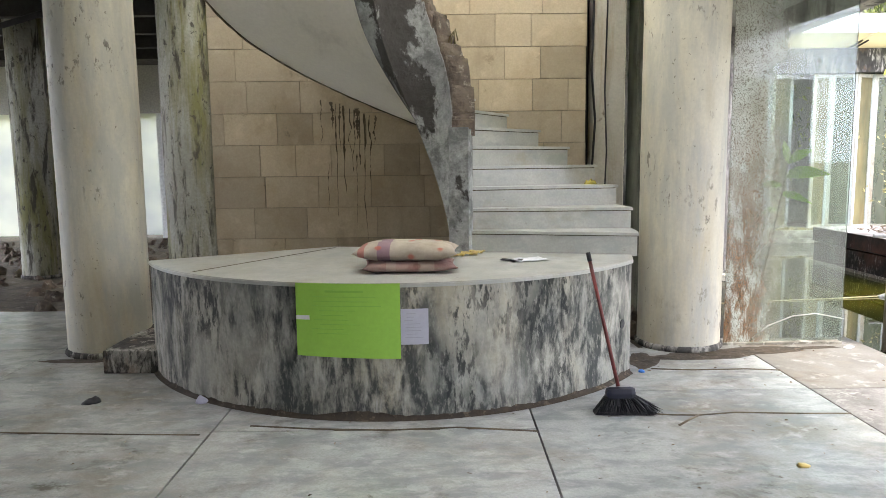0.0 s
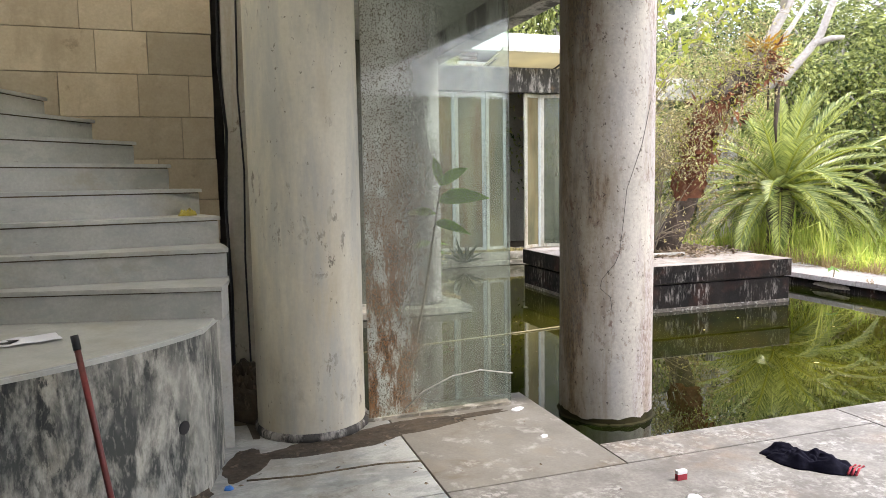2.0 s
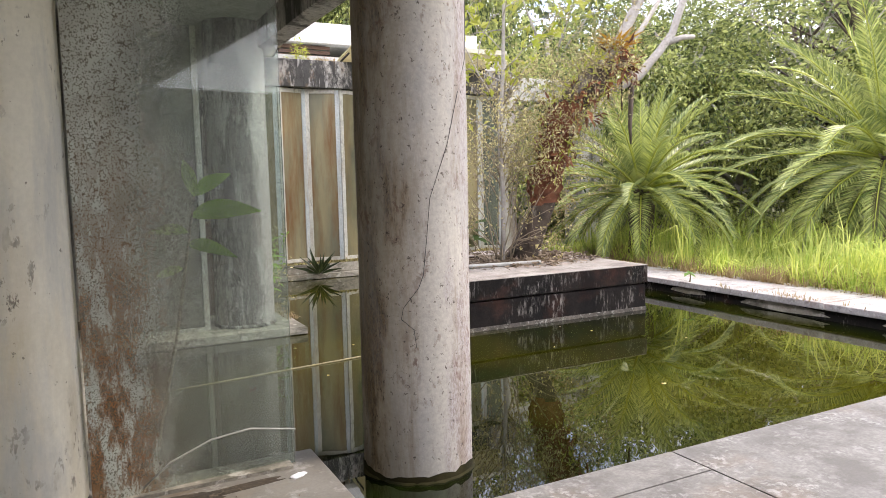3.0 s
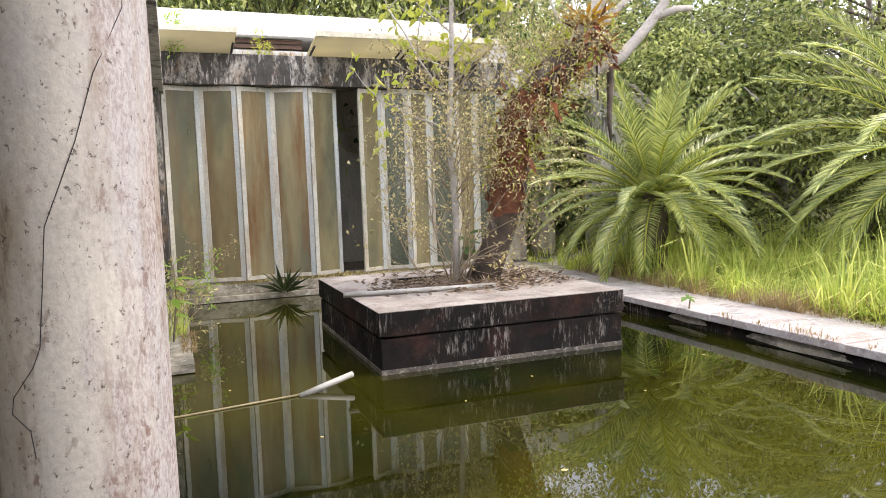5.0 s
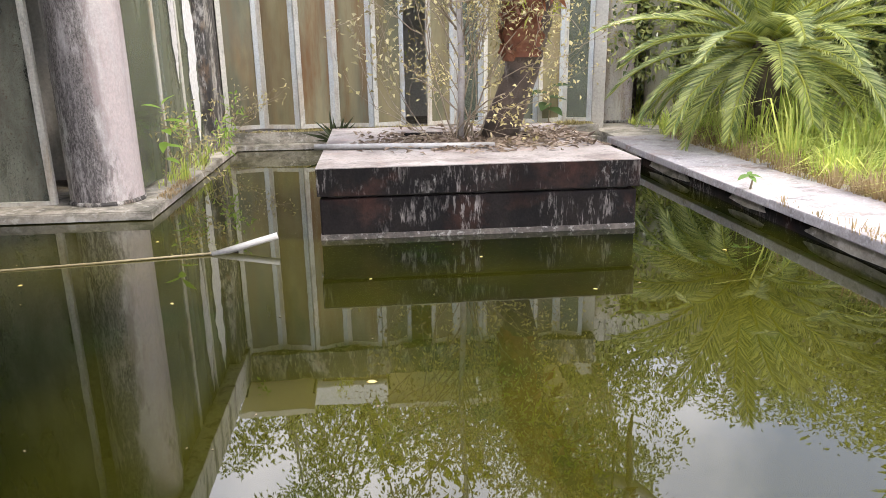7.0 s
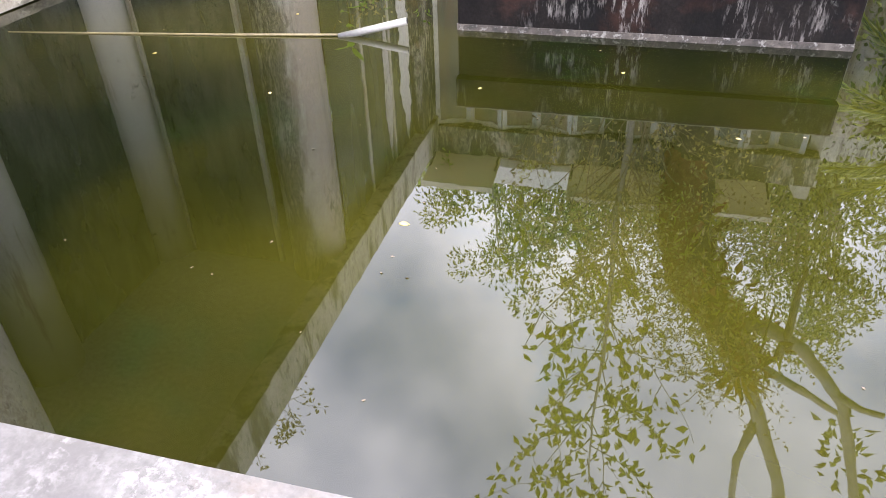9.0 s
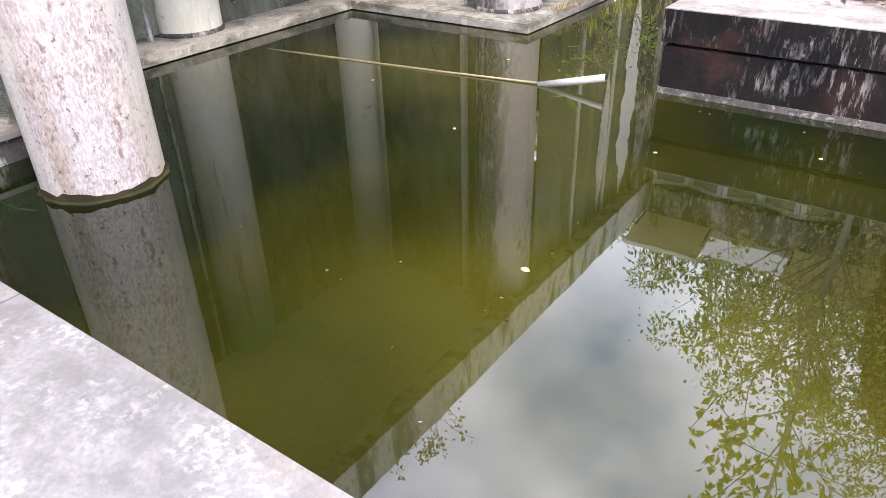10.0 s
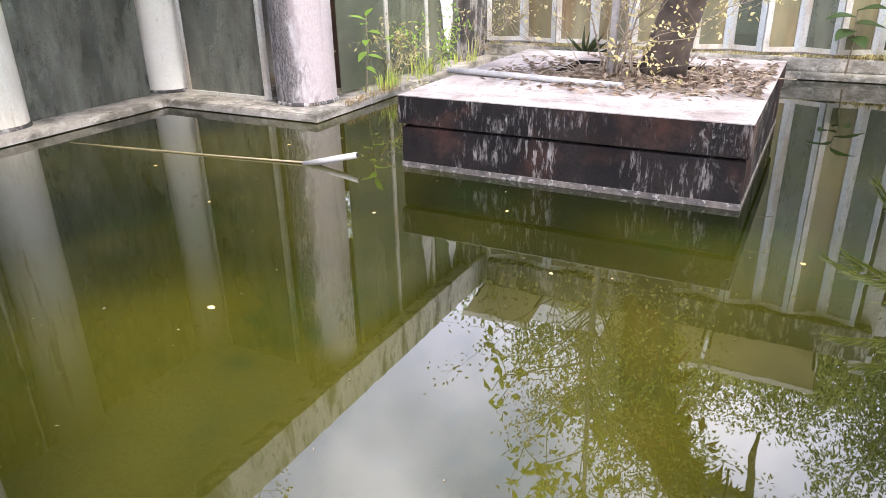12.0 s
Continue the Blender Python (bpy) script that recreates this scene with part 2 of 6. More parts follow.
M_MORTAR = surf("dull mortar", (0.32, 0.27, 0.19), (0.22, 0.18, 0.13), 6, 0.95, 0.3, 40)
M_DRIPSTAIN = surf("black drip stain", (0.05, 0.04, 0.026), (0.15, 0.115, 0.07), 8, 0.95, 0.2, 40)
M_DIRT_SHADE = surf("dark dirt", (0.075, 0.055, 0.036), (0.035, 0.027, 0.019), 7, 0.95, 0.5, 40, [((0.17, 0.13, 0.09), 14, (1, 1, 1), 0.56, 0.64, 0.7)])
M_CEIL = surf("grey ceiling plaster", (0.62, 0.62, 0.58), (0.50, 0.50, 0.46), 0.8, 0.85, 0.1, 20, [((0.22, 0.20, 0.16), 1.0, (1, 1, 1), 0.62, 0.75, 0.6)])
M_WALLIN = surf("inner wall plaster", (0.55, 0.53, 0.47), (0.42, 0.40, 0.35), 0.9, 0.85, 0.15, 25, [((0.16, 0.15, 0.11), 1.2, (2, 2, 0.5), 0.56, 0.72, 0.6)])
M_WHITEPAINT = surf("bright white roof paint", (0.82, 0.82, 0.80), (0.74, 0.74, 0.72), 1.5, 0.6, 0.1, 20, [((0.30, 0.28, 0.24), 6, (1, 1, 1), 0.66, 0.72, 0.7)])
M_FASCIA = surf("streaked white fascia", (0.68, 0.66, 0.63), (0.54, 0.52, 0.49), 1.5, 0.85, 0.3, 30, [((0.05, 0.046, 0.042), 1.1, (2.2, 2.2, 0.45), 0.50, 0.60, 0.85), ((0.10, 0.09, 0.08), 9, (2, 2, 0.8), 0.54, 0.64, 0.7)])
M_LICHEN = surf("black lichen concrete", (0.42, 0.40, 0.36), (0.27, 0.25, 0.22), 2.2, 0.9, 0.5, 35, [((0.028, 0.026, 0.024), 2.0, (1.8, 1.8, 0.7), 0.42, 0.51, 0.92), ((0.50, 0.48, 0.44), 5, (2.4, 2.4, 0.5), 0.55, 0.61, 0.7), ((0.22, 0.14, 0.08), 3, (1.5, 1.5, 0.8), 0.56, 0.66, 0.5), ((0.03, 0.028, 0.025), 9, (2, 2, 1), 0.50, 0.60, 0.8)])
M_PLANTSIDE = surf("blackened planter side", (0.022, 0.018, 0.016), (0.010, 0.009, 0.009), 1.6, 0.9, 0.4, 45, [((0.085, 0.036, 0.024), 0.9, (1.4, 1.4, 1.6), 0.52, 0.70, 0.6), ((0.34, 0.31, 0.28), 15, (2.4, 2.4, 0.45), 0.52, 0.61, 0.7, 1.3, (1.5, 1.5, 1.2), 0.47), ((0.008, 0.008, 0.008), 1.8, (1.5, 1.5, 0.7), 0.47, 0.62, 0.8), ((0.40, 0.38, 0.34), 24, (1.2, 1.2, 0.5), 0.52, 0.62, 0.75, 2.0, (1, 1, 1), 0.56)], grain=0.3, spec=0.12)
M_PLANTTOP = surf("pale planter top", (0.40, 0.365, 0.33), (0.28, 0.245, 0.215), 1.8, 0.85, 0.3, 45, [((0.13, 0.105, 0.09), 2.2, (1, 1, 1), 0.47, 0.63, 0.8), ((0.42, 0.27, 0.22), 2.6, (1, 1, 1), 0.54, 0.68, 0.4), ((0.10, 0.09, 0.08), 16, (1, 1, 1), 0.56, 0.64, 0.6)])
M_ALU = surf("dull pale metal frame", (0.64, 0.62, 0.54), (0.52, 0.50, 0.43), 4, 0.5, 0.08, 40, [((0.33, 0.22, 0.11), 2.4, (2, 2, 0.4), 0.50, 0.66, 0.6), ((0.20, 0.19, 0.15), 7, (2, 2, 0.6), 0.56, 0.66, 0.6)])
M_BLUEALU = surf("blue grey metal frame", (0.44, 0.48, 0.48), (0.54, 0.55, 0.52), 4, 0.45, 0.08, 40, [((0.33, 0.26, 0.17), 2.4, (2, 2, 0.4), 0.50, 0.66, 0.6)])
M_RUSTPOST = surf("rusty mossy steel", (0.17, 0.13, 0.06), (0.10, 0.10, 0.04), 5, 0.85, 0.5, 40, [(RUST, 4, (2, 2, 0.7), 0.52, 0.62, 0.9), ((0.04, 0.035, 0.03), 6, (1, 1, 1), 0.58, 0.66, 0.8)])
M_DARK = surf("dark steel and slot shade", (0.05, 0.045, 0.04), (0.03, 0.027, 0.024), 5, 0.8, 0.2, 40)
M_SOIL = surf("dark rubble soil", (0.16, 0.13, 0.09), (0.08, 0.065, 0.045), 3, 0.95, 0.9, 25, [((0.30, 0.26, 0.20), 6, (1, 1, 1), 0.58, 0.66, 0.7)], bump_d=0.05)
M_GROUND = surf("grassy ground", (0.12, 0.14, 0.04), (0.10, 0.08, 0.05), 1.2, 0.95, 0.6, 25, [((0.22, 0.15, 0.09), 2.2, (1, 1, 1), 0.55, 0.68, 0.8)], bump_d=0.05)
M_PVC = surf("white plastic pipe", (0.46, 0.45, 0.42), (0.33, 0.32, 0.29), 5, 0.45, 0.03, 40, [((0.25, 0.22, 0.17), 6, (1, 1, 1), 0.60, 0.68, 0.5)])
M_ROOFPANEL = surf("weathered beige panel", (0.68, 0.64, 0.52), (0.56, 0.52, 0.41), 1.8, 0.85, 0.2, 30, [((0.16, 0.13, 0.09), 2.2, (1, 1, 1), 0.55, 0.68, 0.6)])
M_BROWNWOOD = surf("brown timber", (0.13, 0.07, 0.045), (0.08, 0.045, 0.03), 3, 0.7, 0.2, 30)
M_ALGAE = surf("dark algae crust", (0.045, 0.038, 0.014), (0.022, 0.020, 0.009), 5, 0.9, 0.3, 40, spec=0.15)
M_LIME = surf("lime crusted concrete", (0.17, 0.145, 0.12), (0.08, 0.068, 0.058), 6, 0.95, 0.6, 40, [((0.05, 0.045, 0.04), 9, (1, 1, 1.5), 0.48, 0.60, 0.8), ((0.44, 0.42, 0.38), 22, (1, 1, 1), 0.54, 0.62, 0.6)], grain=0.3)
M_BARK = surf("grey brown bark", (0.14, 0.105, 0.08), (0.055, 0.043, 0.035), 5, 0.95, 1.0, 20, [((0.34, 0.31, 0.27), 4, (1, 1, 0.6), 0.58, 0.68, 0.7)], bump_d=0.04)
M_PALEBARK = surf("pale bare bark", (0.50, 0.47, 0.43), (0.32, 0.29, 0.26), 3, 0.9, 0.4, 25, [((0.14, 0.12, 0.10), 5, (1, 1, 1), 0.60, 0.68, 0.7)])
M_TWIG = surf("dry twig", (0.36, 0.29, 0.20), (0.26, 0.21, 0.15), 4, 0.9, 0.1, 40)


def leaf_mat(name, a, b, trans=0.4, rough=0.55):
    m, n, l, p = nodes_of(name)
    g = n.new("ShaderNodeNewGeometry")
    col = blend(n, l, g.outputs["Random Per Island"], a, b)
    col = blend(n, l, 1.0, col, ramp(n, l, noise_at(n, l, 0.7, 3), 0.3, 0.7, (0.75, 0.75, 0.75), (1.15, 1.12, 1.0)), "MULTIPLY")
    l.new(col, p.inputs["Base Color"])
    p.inputs["Roughness"].default_value = rough
    tr = n.new("ShaderNodeBsdfTranslucent")
    l.new(col, tr.inputs[0])
    mx = n.new("ShaderNodeMixShader")
    mx.inputs[0].default_value = trans
    l.new(p.outputs[0], mx.inputs[1])
    l.new(tr.outputs[0], mx.inputs[2])
    l.new(mx.outputs[0], n["Material Output"].inputs[0])
    return m


# forest and palm colour spread includes shaded gaps and sunlit leaves
M_LEAF = leaf_mat("forest leaf", (0.018, 0.040, 0.012), (0.48, 0.55, 0.21), 0.36, 0.34)
M_LEAF_B = leaf_mat("lighter forest leaf", (0.035, 0.075, 0.018), (0.60, 0.65, 0.25), 0.38, 0.34)
M_LEAF_BIG = leaf_mat("fresh broad leaf", (0.26, 0.46, 0.07), (0.46, 0.64, 0.15), 0.55)
M_LEAF_Y = leaf_mat("yellow green leaf", (0.40, 0.48, 0.06), (0.56, 0.56, 0.14))
M_LEAF_DRY = leaf_mat("dry olive leaf", (0.24, 0.20, 0.08), (0.72, 0.65, 0.36), 0.3)
M_PALM = leaf_mat("palm leaflet", (0.14, 0.21, 0.06), (0.70, 0.75, 0.30), 0.38, 0.30)
M_GRASS = leaf_mat("long grass", (0.34, 0.48, 0.09), (0.88, 0.92, 0.30), 0.5)
M_DRYGRASS = leaf_mat("dead grass", (0.34, 0.24, 0.13), (0.48, 0.38, 0.22), 0.3)
M_FERN = leaf_mat("red brown dead fern", (0.08, 0.03, 0.018), (0.42, 0.16, 0.075), 0.15)
M_SHIELD = surf("red brown dead shield leaf", (0.30, 0.115, 0.06), (0.19, 0.075, 0.042), 6, 0.75, 0.25, 40, [((0.42, 0.26, 0.16), 5, (1, 1, 0.5), 0.54, 0.66, 0.6), ((0.06, 0.035, 0.025), 9, (1, 1, 1), 0.60, 0.68, 0.7)])
M_LITTER = leaf_mat("leaf litter", (0.12, 0.085, 0.062), (0.30, 0.235, 0.175), 0.1)


M_FLAP = leaf_mat("weathered translucent sheet", (0.58, 0.55, 0.44), (0.50, 0.46, 0.36), 0.6)


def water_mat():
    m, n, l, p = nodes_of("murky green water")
    # murk patches; scale picked towards a dark shaded side and a lighter sunlit side
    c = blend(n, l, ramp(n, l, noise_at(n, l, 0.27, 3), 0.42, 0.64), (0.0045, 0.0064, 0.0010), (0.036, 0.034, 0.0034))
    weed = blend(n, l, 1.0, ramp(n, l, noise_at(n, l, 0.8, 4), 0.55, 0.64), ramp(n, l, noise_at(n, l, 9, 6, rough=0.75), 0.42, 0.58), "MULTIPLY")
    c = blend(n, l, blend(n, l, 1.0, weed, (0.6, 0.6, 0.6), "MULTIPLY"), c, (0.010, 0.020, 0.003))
    l.new(c, p.inputs["Base Color"])
    p.inputs["Roughness"].default_value = 0.015
    p.inputs["IOR"].default_value = 1.64
    b = n.new("ShaderNodeBump")
    b.inputs["Strength"].default_value, b.inputs["Distance"].default_value = 0.025, 0.01
    l.new(noise_at(n, l, 5.0, 2), b.inputs["Height"])
    l.new(b.outputs[0], p.inputs["Normal"])
    return m


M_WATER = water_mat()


def glass_mat(name, dirt, dirt_alt, cover, streak, tint=(0.80, 0.88, 0.84), speck=0.0, wipe=None, rust=0.0, rust_at=None):
    """Clear pane with a film of dirt; cover: the least and the most of it that is hidden."""
    m, n, l, p = nodes_of(name)
    clear = n.new("ShaderNodeBsdfTransparent")
    clear.inputs[0].default_value = (*tint, 1)
    gl = n.new("ShaderNodeBsdfGlossy")
    gl.inputs["Roughness"].default_value = 0.02
    fr = n.new("ShaderNodeFresnel")
    fr.inputs["IOR"].default_value = 1.5
    pane = n.new("ShaderNodeMixShader")
    l.new(fr.outputs[0], pane.inputs[0])
    l.new(clear.outputs[0], pane.inputs[1])
    l.new(gl.outputs[0], pane.inputs[2])
    col = blend(n, l, ramp(n, l, noise_at(n, l, 1.6, 6, streak), 0.40, 0.62), dirt, dirt_alt)
    f = ramp(n, l, noise_at(n, l, 1.3, 7, streak), 0.32, 0.68, (cover[0],) * 3, (cover[1],) * 3)
    if speck:
        s = ramp(n, l, noise_at(n, l, 120, 3, (1, 1, 0.9)), 0.525, 0.57, (0, 0, 0), (speck,) * 3)
        s2 = ramp(n, l, noise_at(n, l, 55, 2, (1, 1, 0.9)), 0.62, 0.65, (0, 0, 0), (1, 1, 1))
        s = blend(n, l, s2, s, (1, 1, 1))
        col = blend(n, l, s, col, (0.10, 0.085, 0.055))
    if rust:
        rf = ramp(n, l, noise_at(n, l, 1.2, 8, (2.2, 2.2, 0.30), 0.7), 0.47, 0.64, (0, 0, 0), (rust,) * 3)
        if rust_at:
            axes = n.new("ShaderNodeSeparateXYZ")
            l.new(n.new("ShaderNodeNewGeometry").outputs["Position"], axes.inputs[0])
            rf = ramp(n, l, noise_at(n, l, 12, 7, (1, 1, 0.3), 0.75), 0.44, 0.53, (0, 0, 0), (rust,) * 3)
            for axis, lo, hi in (("X", rust_at[0], rust_at[1]), ("Z", rust_at[2], rust_at[3])):
                fall = n.new("ShaderNodeMapRange")
                fall.inputs["From Min"].default_value, fall.inputs["From Max"].default_value = lo, hi
                l.new(axes.outputs[axis], fall.inputs["Value"])
                rf = blend(n, l, 1.0, rf, fall.outputs[0], "MULTIPLY")
        col = blend(n, l, rf, col, (0.19, 0.082, 0.020))
    if wipe:
        sep = n.new("ShaderNodeSeparateXYZ")
        l.new(n.new("ShaderNodeNewGeometry").outputs["Position"], sep.inputs[0])
        mr = n.new("ShaderNodeMapRange")
        mr.inputs["From Min"].default_value, mr.inputs["From Max"].default_value = wipe
        l.new(sep.outputs["X"], mr.inputs["Value"])
        wob = n.new("ShaderNodeMath")
        wob.operation = "MULTIPLY_ADD"
        l.new(noise_at(n, l, 2.0, 6), wob.inputs[0])
        wob.inputs[1].default_value = 0.9
        l.new(mr.outputs[0], wob.inputs[2])
        f = blend(n, l, ramp(n, l, wob.outputs[0], 0.45, 1.05), f, (0.10, 0.10, 0.10))
        if speck:
            thin = ramp(n, l, wob.outputs[0], 0.55, 1.35, (1, 1, 1), (0.12, 0.12, 0.12))
            f = blend(n, l, blend(n, l, 1.0, s, thin, "MULTIPLY"), f, (0.96, 0.96, 0.96))
    l.new(col, p.inputs["Base Color"])
    p.inputs["Roughness"].default_value = 0.6
    mx = n.new("ShaderNodeMixShader")
    l.new(f, mx.inputs[0])
    l.new(pane.outputs[0], mx.inputs[1])
    l.new(p.outputs[0], mx.inputs[2])
    l.new(mx.outputs[0], n["Material Output"].inputs[0])
    return m


M_GLASS_SPECK = glass_mat("dirty speckled glass", (0.70, 0.72, 0.63), (0.52, 0.51, 0.42), (0.48, 0.72), (1, 1, 0.8), speck=0.9, wipe=(2.5, 3.3), rust=0.95, rust_at=(2.95, 2.55, 2.0, 0.6))
M_GLASS_DIRTY = glass_mat("grimy grey glass", (0.075, 0.085, 0.066), (0.24, 0.25, 0.20), (0.42, 0.94), (1.8, 1.8, 0.6), speck=0.6, rust=0.06)
M_GLASS_ORANGE = glass_mat("olive stained glass", (0.27, 0.23, 0.12), (0.12, 0.12, 0.07), (0.65, 0.97), (1.3, 1.3, 0.4), rust=0.42)
M_GLASS_RUST = glass_mat("orange streaked glass", (0.28, 0.24, 0.13), (0.17, 0.16, 0.10), (0.72, 0.98), (1.6, 1.6, 0.35), rust=0.85)
M_GLASS_GREEN = glass_mat("green filmed glass", (0.14, 0.155, 0.10), (0.19, 0.195, 0.135), (0.25, 0.75), (1.5, 1.5, 0.4))

# ---- building helpers ----
def box(bm, x0, y0, z0, x1, y1, z1, bevel=0.0):
    vs = bmesh.ops.create_cube(bm, size=1.0, matrix=Matrix.LocRotScale(((x0 + x1) / 2, (y0 + y1) / 2, (z0 + z1) / 2), None, (x1 - x0, y1 - y0, z1 - z0)))["verts"]
    if bevel:
        es = list({e for v in vs for e in v.link_edges})
        bmesh.ops.bevel(bm, geom=es, offset=bevel, segments=2, affect="EDGES", profile=0.6)
    return bm


def boxed(*a, bevel=0.0):
    return box(bmesh.new(), *a, bevel=bevel)


def lathe(bm, rows, n=40, cx=0.0, cy=0.0, wob=0.0):
    """rows: (radius, height) from the bottom up."""
    rings = []
    for r, z in rows:
        rings.append([bm.verts.new((cx + (r + wob * math.sin(5 * k + z * 3)) * math.cos(2 * math.pi * k / n), cy + (r + wob * math.cos(3 * k + z * 4)) * math.sin(2 * math.pi * k / n), z)) for k in range(n)])
    for a, b in zip(rings, rings[1:]):
        for k in range(n):
            f = bm.faces.new((a[k], a[(k + 1) % n], b[(k + 1) % n], b[k]))
            f.smooth = True
    bm.faces.new(rings[0][::-1])
    bm.faces.new(rings[-1])
    return bm


def tube(bm, pts, radii, n=8):
    """A swept round limb along pts."""
    pts = [Vector(p) for p in pts]
    if isinstance(radii, (int, float)):
        radii = [radii] * len(pts)
    rings = []
    side = Vector((0.3, 0.9, 0.2)).normalized()
    for i, p in enumerate(pts):
        d = (pts[min(i + 1, len(pts) - 1)] - pts[max(i - 1, 0)]).normalized()
        u = d.cross(side)
        if u.length < 0.05:
            u = d.cross(Vector((1, 0, 0)))
        u.normalize()
        w = d.cross(u)
        rings.append([bm.verts.new(p + radii[i] * (math.cos(2 * math.pi * k / n) * u + math.sin(2 * math.pi * k / n) * w)) for k in range(n)])
    for a, b in zip(rings, rings[1:]):
        for k in range(n):
            f = bm.faces.new((a[k], a[(k + 1) % n], b[(k + 1) % n], b[k]))
            f.smooth = True
    bm.faces.new(rings[0])
    bm.faces.new(rings[-1][::-1])
    return bm


def prism(bm, outline, z0, z1, bevel=0.0):
    lo = [bm.verts.new((x, y, z0)) for x, y in outline]
    hi = [bm.verts.new((x, y, z1)) for x, y in outline]
    k = len(outline)
    top = bm.faces.new(hi)
    bm.faces.new(lo[::-1])
    for i in range(k):
        bm.faces.new((lo[i], lo[(i + 1) % k], hi[(i + 1) % k], hi[i]))
    bmesh.ops.recalc_face_normals(bm, faces=bm.faces[:])
    if bevel:
        bmesh.ops.bevel(bm, geom=list(top.edges), offset=bevel, segments=2, affect="EDGES")
    return bm


def mesh_of(name, bm, material):
    me = bpy.data.meshes.new(name)
    bmesh.ops.recalc_face_normals(bm, faces=bm.faces[:])
    bm.to_mesh(me)
    bm.free()
    me.materials.append(material)
    return me


def part(name, bm, material, parent, label=""):
    ob = new(name, mesh_of(name, bm, material))
    ob.parent = parent
    if label:
        ob["label"] = label
    return ob


def solid(name, bm, material, label, category, kind="", group=""):
    return tagged(new(name, mesh_of(name, bm, material)), label, category, group, kind)


def thing(name, label, category, group="", kind="", at=(0, 0, 0)):
    ob = tagged(new(name), label, category, group, kind)
    ob.location = at
    ob.empty_display_size = 0.1
    return ob


# ---- measures of the plan ----
WATER = -0.18
EDGE_Y, EDGE_X = 4.78, 3.53          # pool side of the deck and of the hall floor
KERB_X, KERB_Y = 2.50, 9.67          # kerb along the glazed walls
EAVE = 4.52
FOLD_Y = 14.2
RIGHT_X = 9.95
PX0, PX1, PY0, PY1 = 6.20, 8.80, 8.72, 11.50

# ---- ground and pool ----
bm = bmesh.new()
for x0, y0, x1, y1 in ((-300, -300, 300, -6.5), (-300, 30, 300, 300), (-300, -6.5, -12, 30), (10.93, -6.5, 300, 30), (-12, 16, 1.7, 30), (1.7, 18.2, 10.93, 30)):
    box(bm, x0, y0, -0.5, x1, y1, -0.05)
solid("ground", bm, M_GROUND, "overgrown earth and grass round the ruined house", "ground", "structure")
solid("pool_floor", boxed(1.6, EDGE_Y - 0.4, -1.2, 10.4, 15.0, -1.0), M_SOIL, "dark silt at the bottom of the pool", "pool floor", "structure")
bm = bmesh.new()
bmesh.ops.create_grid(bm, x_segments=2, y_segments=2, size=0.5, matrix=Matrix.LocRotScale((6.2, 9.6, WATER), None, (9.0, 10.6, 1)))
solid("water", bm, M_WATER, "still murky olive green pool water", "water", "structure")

# ---- right kerb, kerbs by the glass, back ledge ----
def jag_patch(name, place, u0, u1, v0, v1, mat, parent, label, seed, rough=0.3, n=44):
    """A stain or flake with a ragged outline; place(u, v) lays it on its surface."""
    bm = bmesh.new()
    rows = []
    for i in range(n + 1):
        v = v0 + (v1 - v0) * i / n
        w = (u1 - u0)
        e0 = noise.noise((v * 2.1, seed, 0)) + 0.6 * noise.noise((v * 7, seed, 4)) + 0.35 * noise.noise((v * 21, seed, 2))
        e1 = noise.noise((v * 1.7, seed, 9)) + 0.6 * noise.noise((v * 8, seed, 6)) + 0.35 * noise.noise((v * 23, seed, 3))
        end = min(1.0, 5 * (i / n) * (1 - i / n) + 0.02)
        mid = (u0 + u1) / 2
        a = mid + (u0 - mid) * end + w * rough * 0.5 * e0 * end
        b = max(a + w * 0.03, mid + (u1 - mid) * end + w * rough * 0.5 * e1 * end)
        rows.append([bm.verts.new(place(a + (b - a) * k / 6, v)) for k in range(7)])
    for p, q in zip(rows, rows[1:]):
        for k in range(6):
            bm.faces.new((p[k], p[k + 1], q[k + 1], q[k])).smooth = True
    return part(name, bm, mat, parent, label)


k = thing("kerb_right", "bleached stone pool kerb with black stained side", "kerb", kind="structure")
rg = np.random.RandomState(14)
y = -4.0
while y < 12.6:
    y1 = min(13.0, y + rg.uniform(1.1, 1.9))
    lip, dz = RIGHT_X - 0.02 + rg.uniform(-0.015, 0.03), rg.uniform(-0.012, 0.004)
    part("kerb_slab", boxed(lip, y + 0.006, -0.055, 10.95, y1 - 0.006, 0.03 + dz, bevel=0.012), M_KERB, k)
    y = y1
part("kerb_side", boxed(RIGHT_X + 0.045, -4.0, -1.1, 10.9, 12.95, -0.06), M_PLANTSIDE, k, "black stained pool wall under the kerb")
wall_place = lambda u, v: (RIGHT_X + 0.040, u, v)
for i, (u0, u1, v0, v1) in enumerate(((5.6, 6.5, -0.16, -0.065), (7.1, 8.3, -0.17, -0.062), (8.9, 9.5, -0.15, -0.065), (10.2, 11.6, -0.17, -0.06), (11.9, 12.7, -0.16, -0.06))):
    jag_patch("lime_stain", wall_place, u0, u1, v0, v1, M_KERBDIRTY, k, "pale lime stain on the pool wall", 20 + i, 0.5, 16)
k = thing("kerb_house", "worn concrete kerb below the glass walls", "kerb", kind="structure")
bm = bmesh.new()
prism(bm, [(1.7, 5.9), (KERB_X, 5.9), (KERB_X, KERB_Y), (4.64, KERB_Y), (4.64, 14.02), (10.2, 14.02), (10.2, 14.9), (3.6, 14.9), (3.6, 10.9), (1.7, 10.9)], -0.17, -0.09, 0.012)
part("kerb_top", bm, M_KERBDIRTY, k)
bm = bmesh.new()
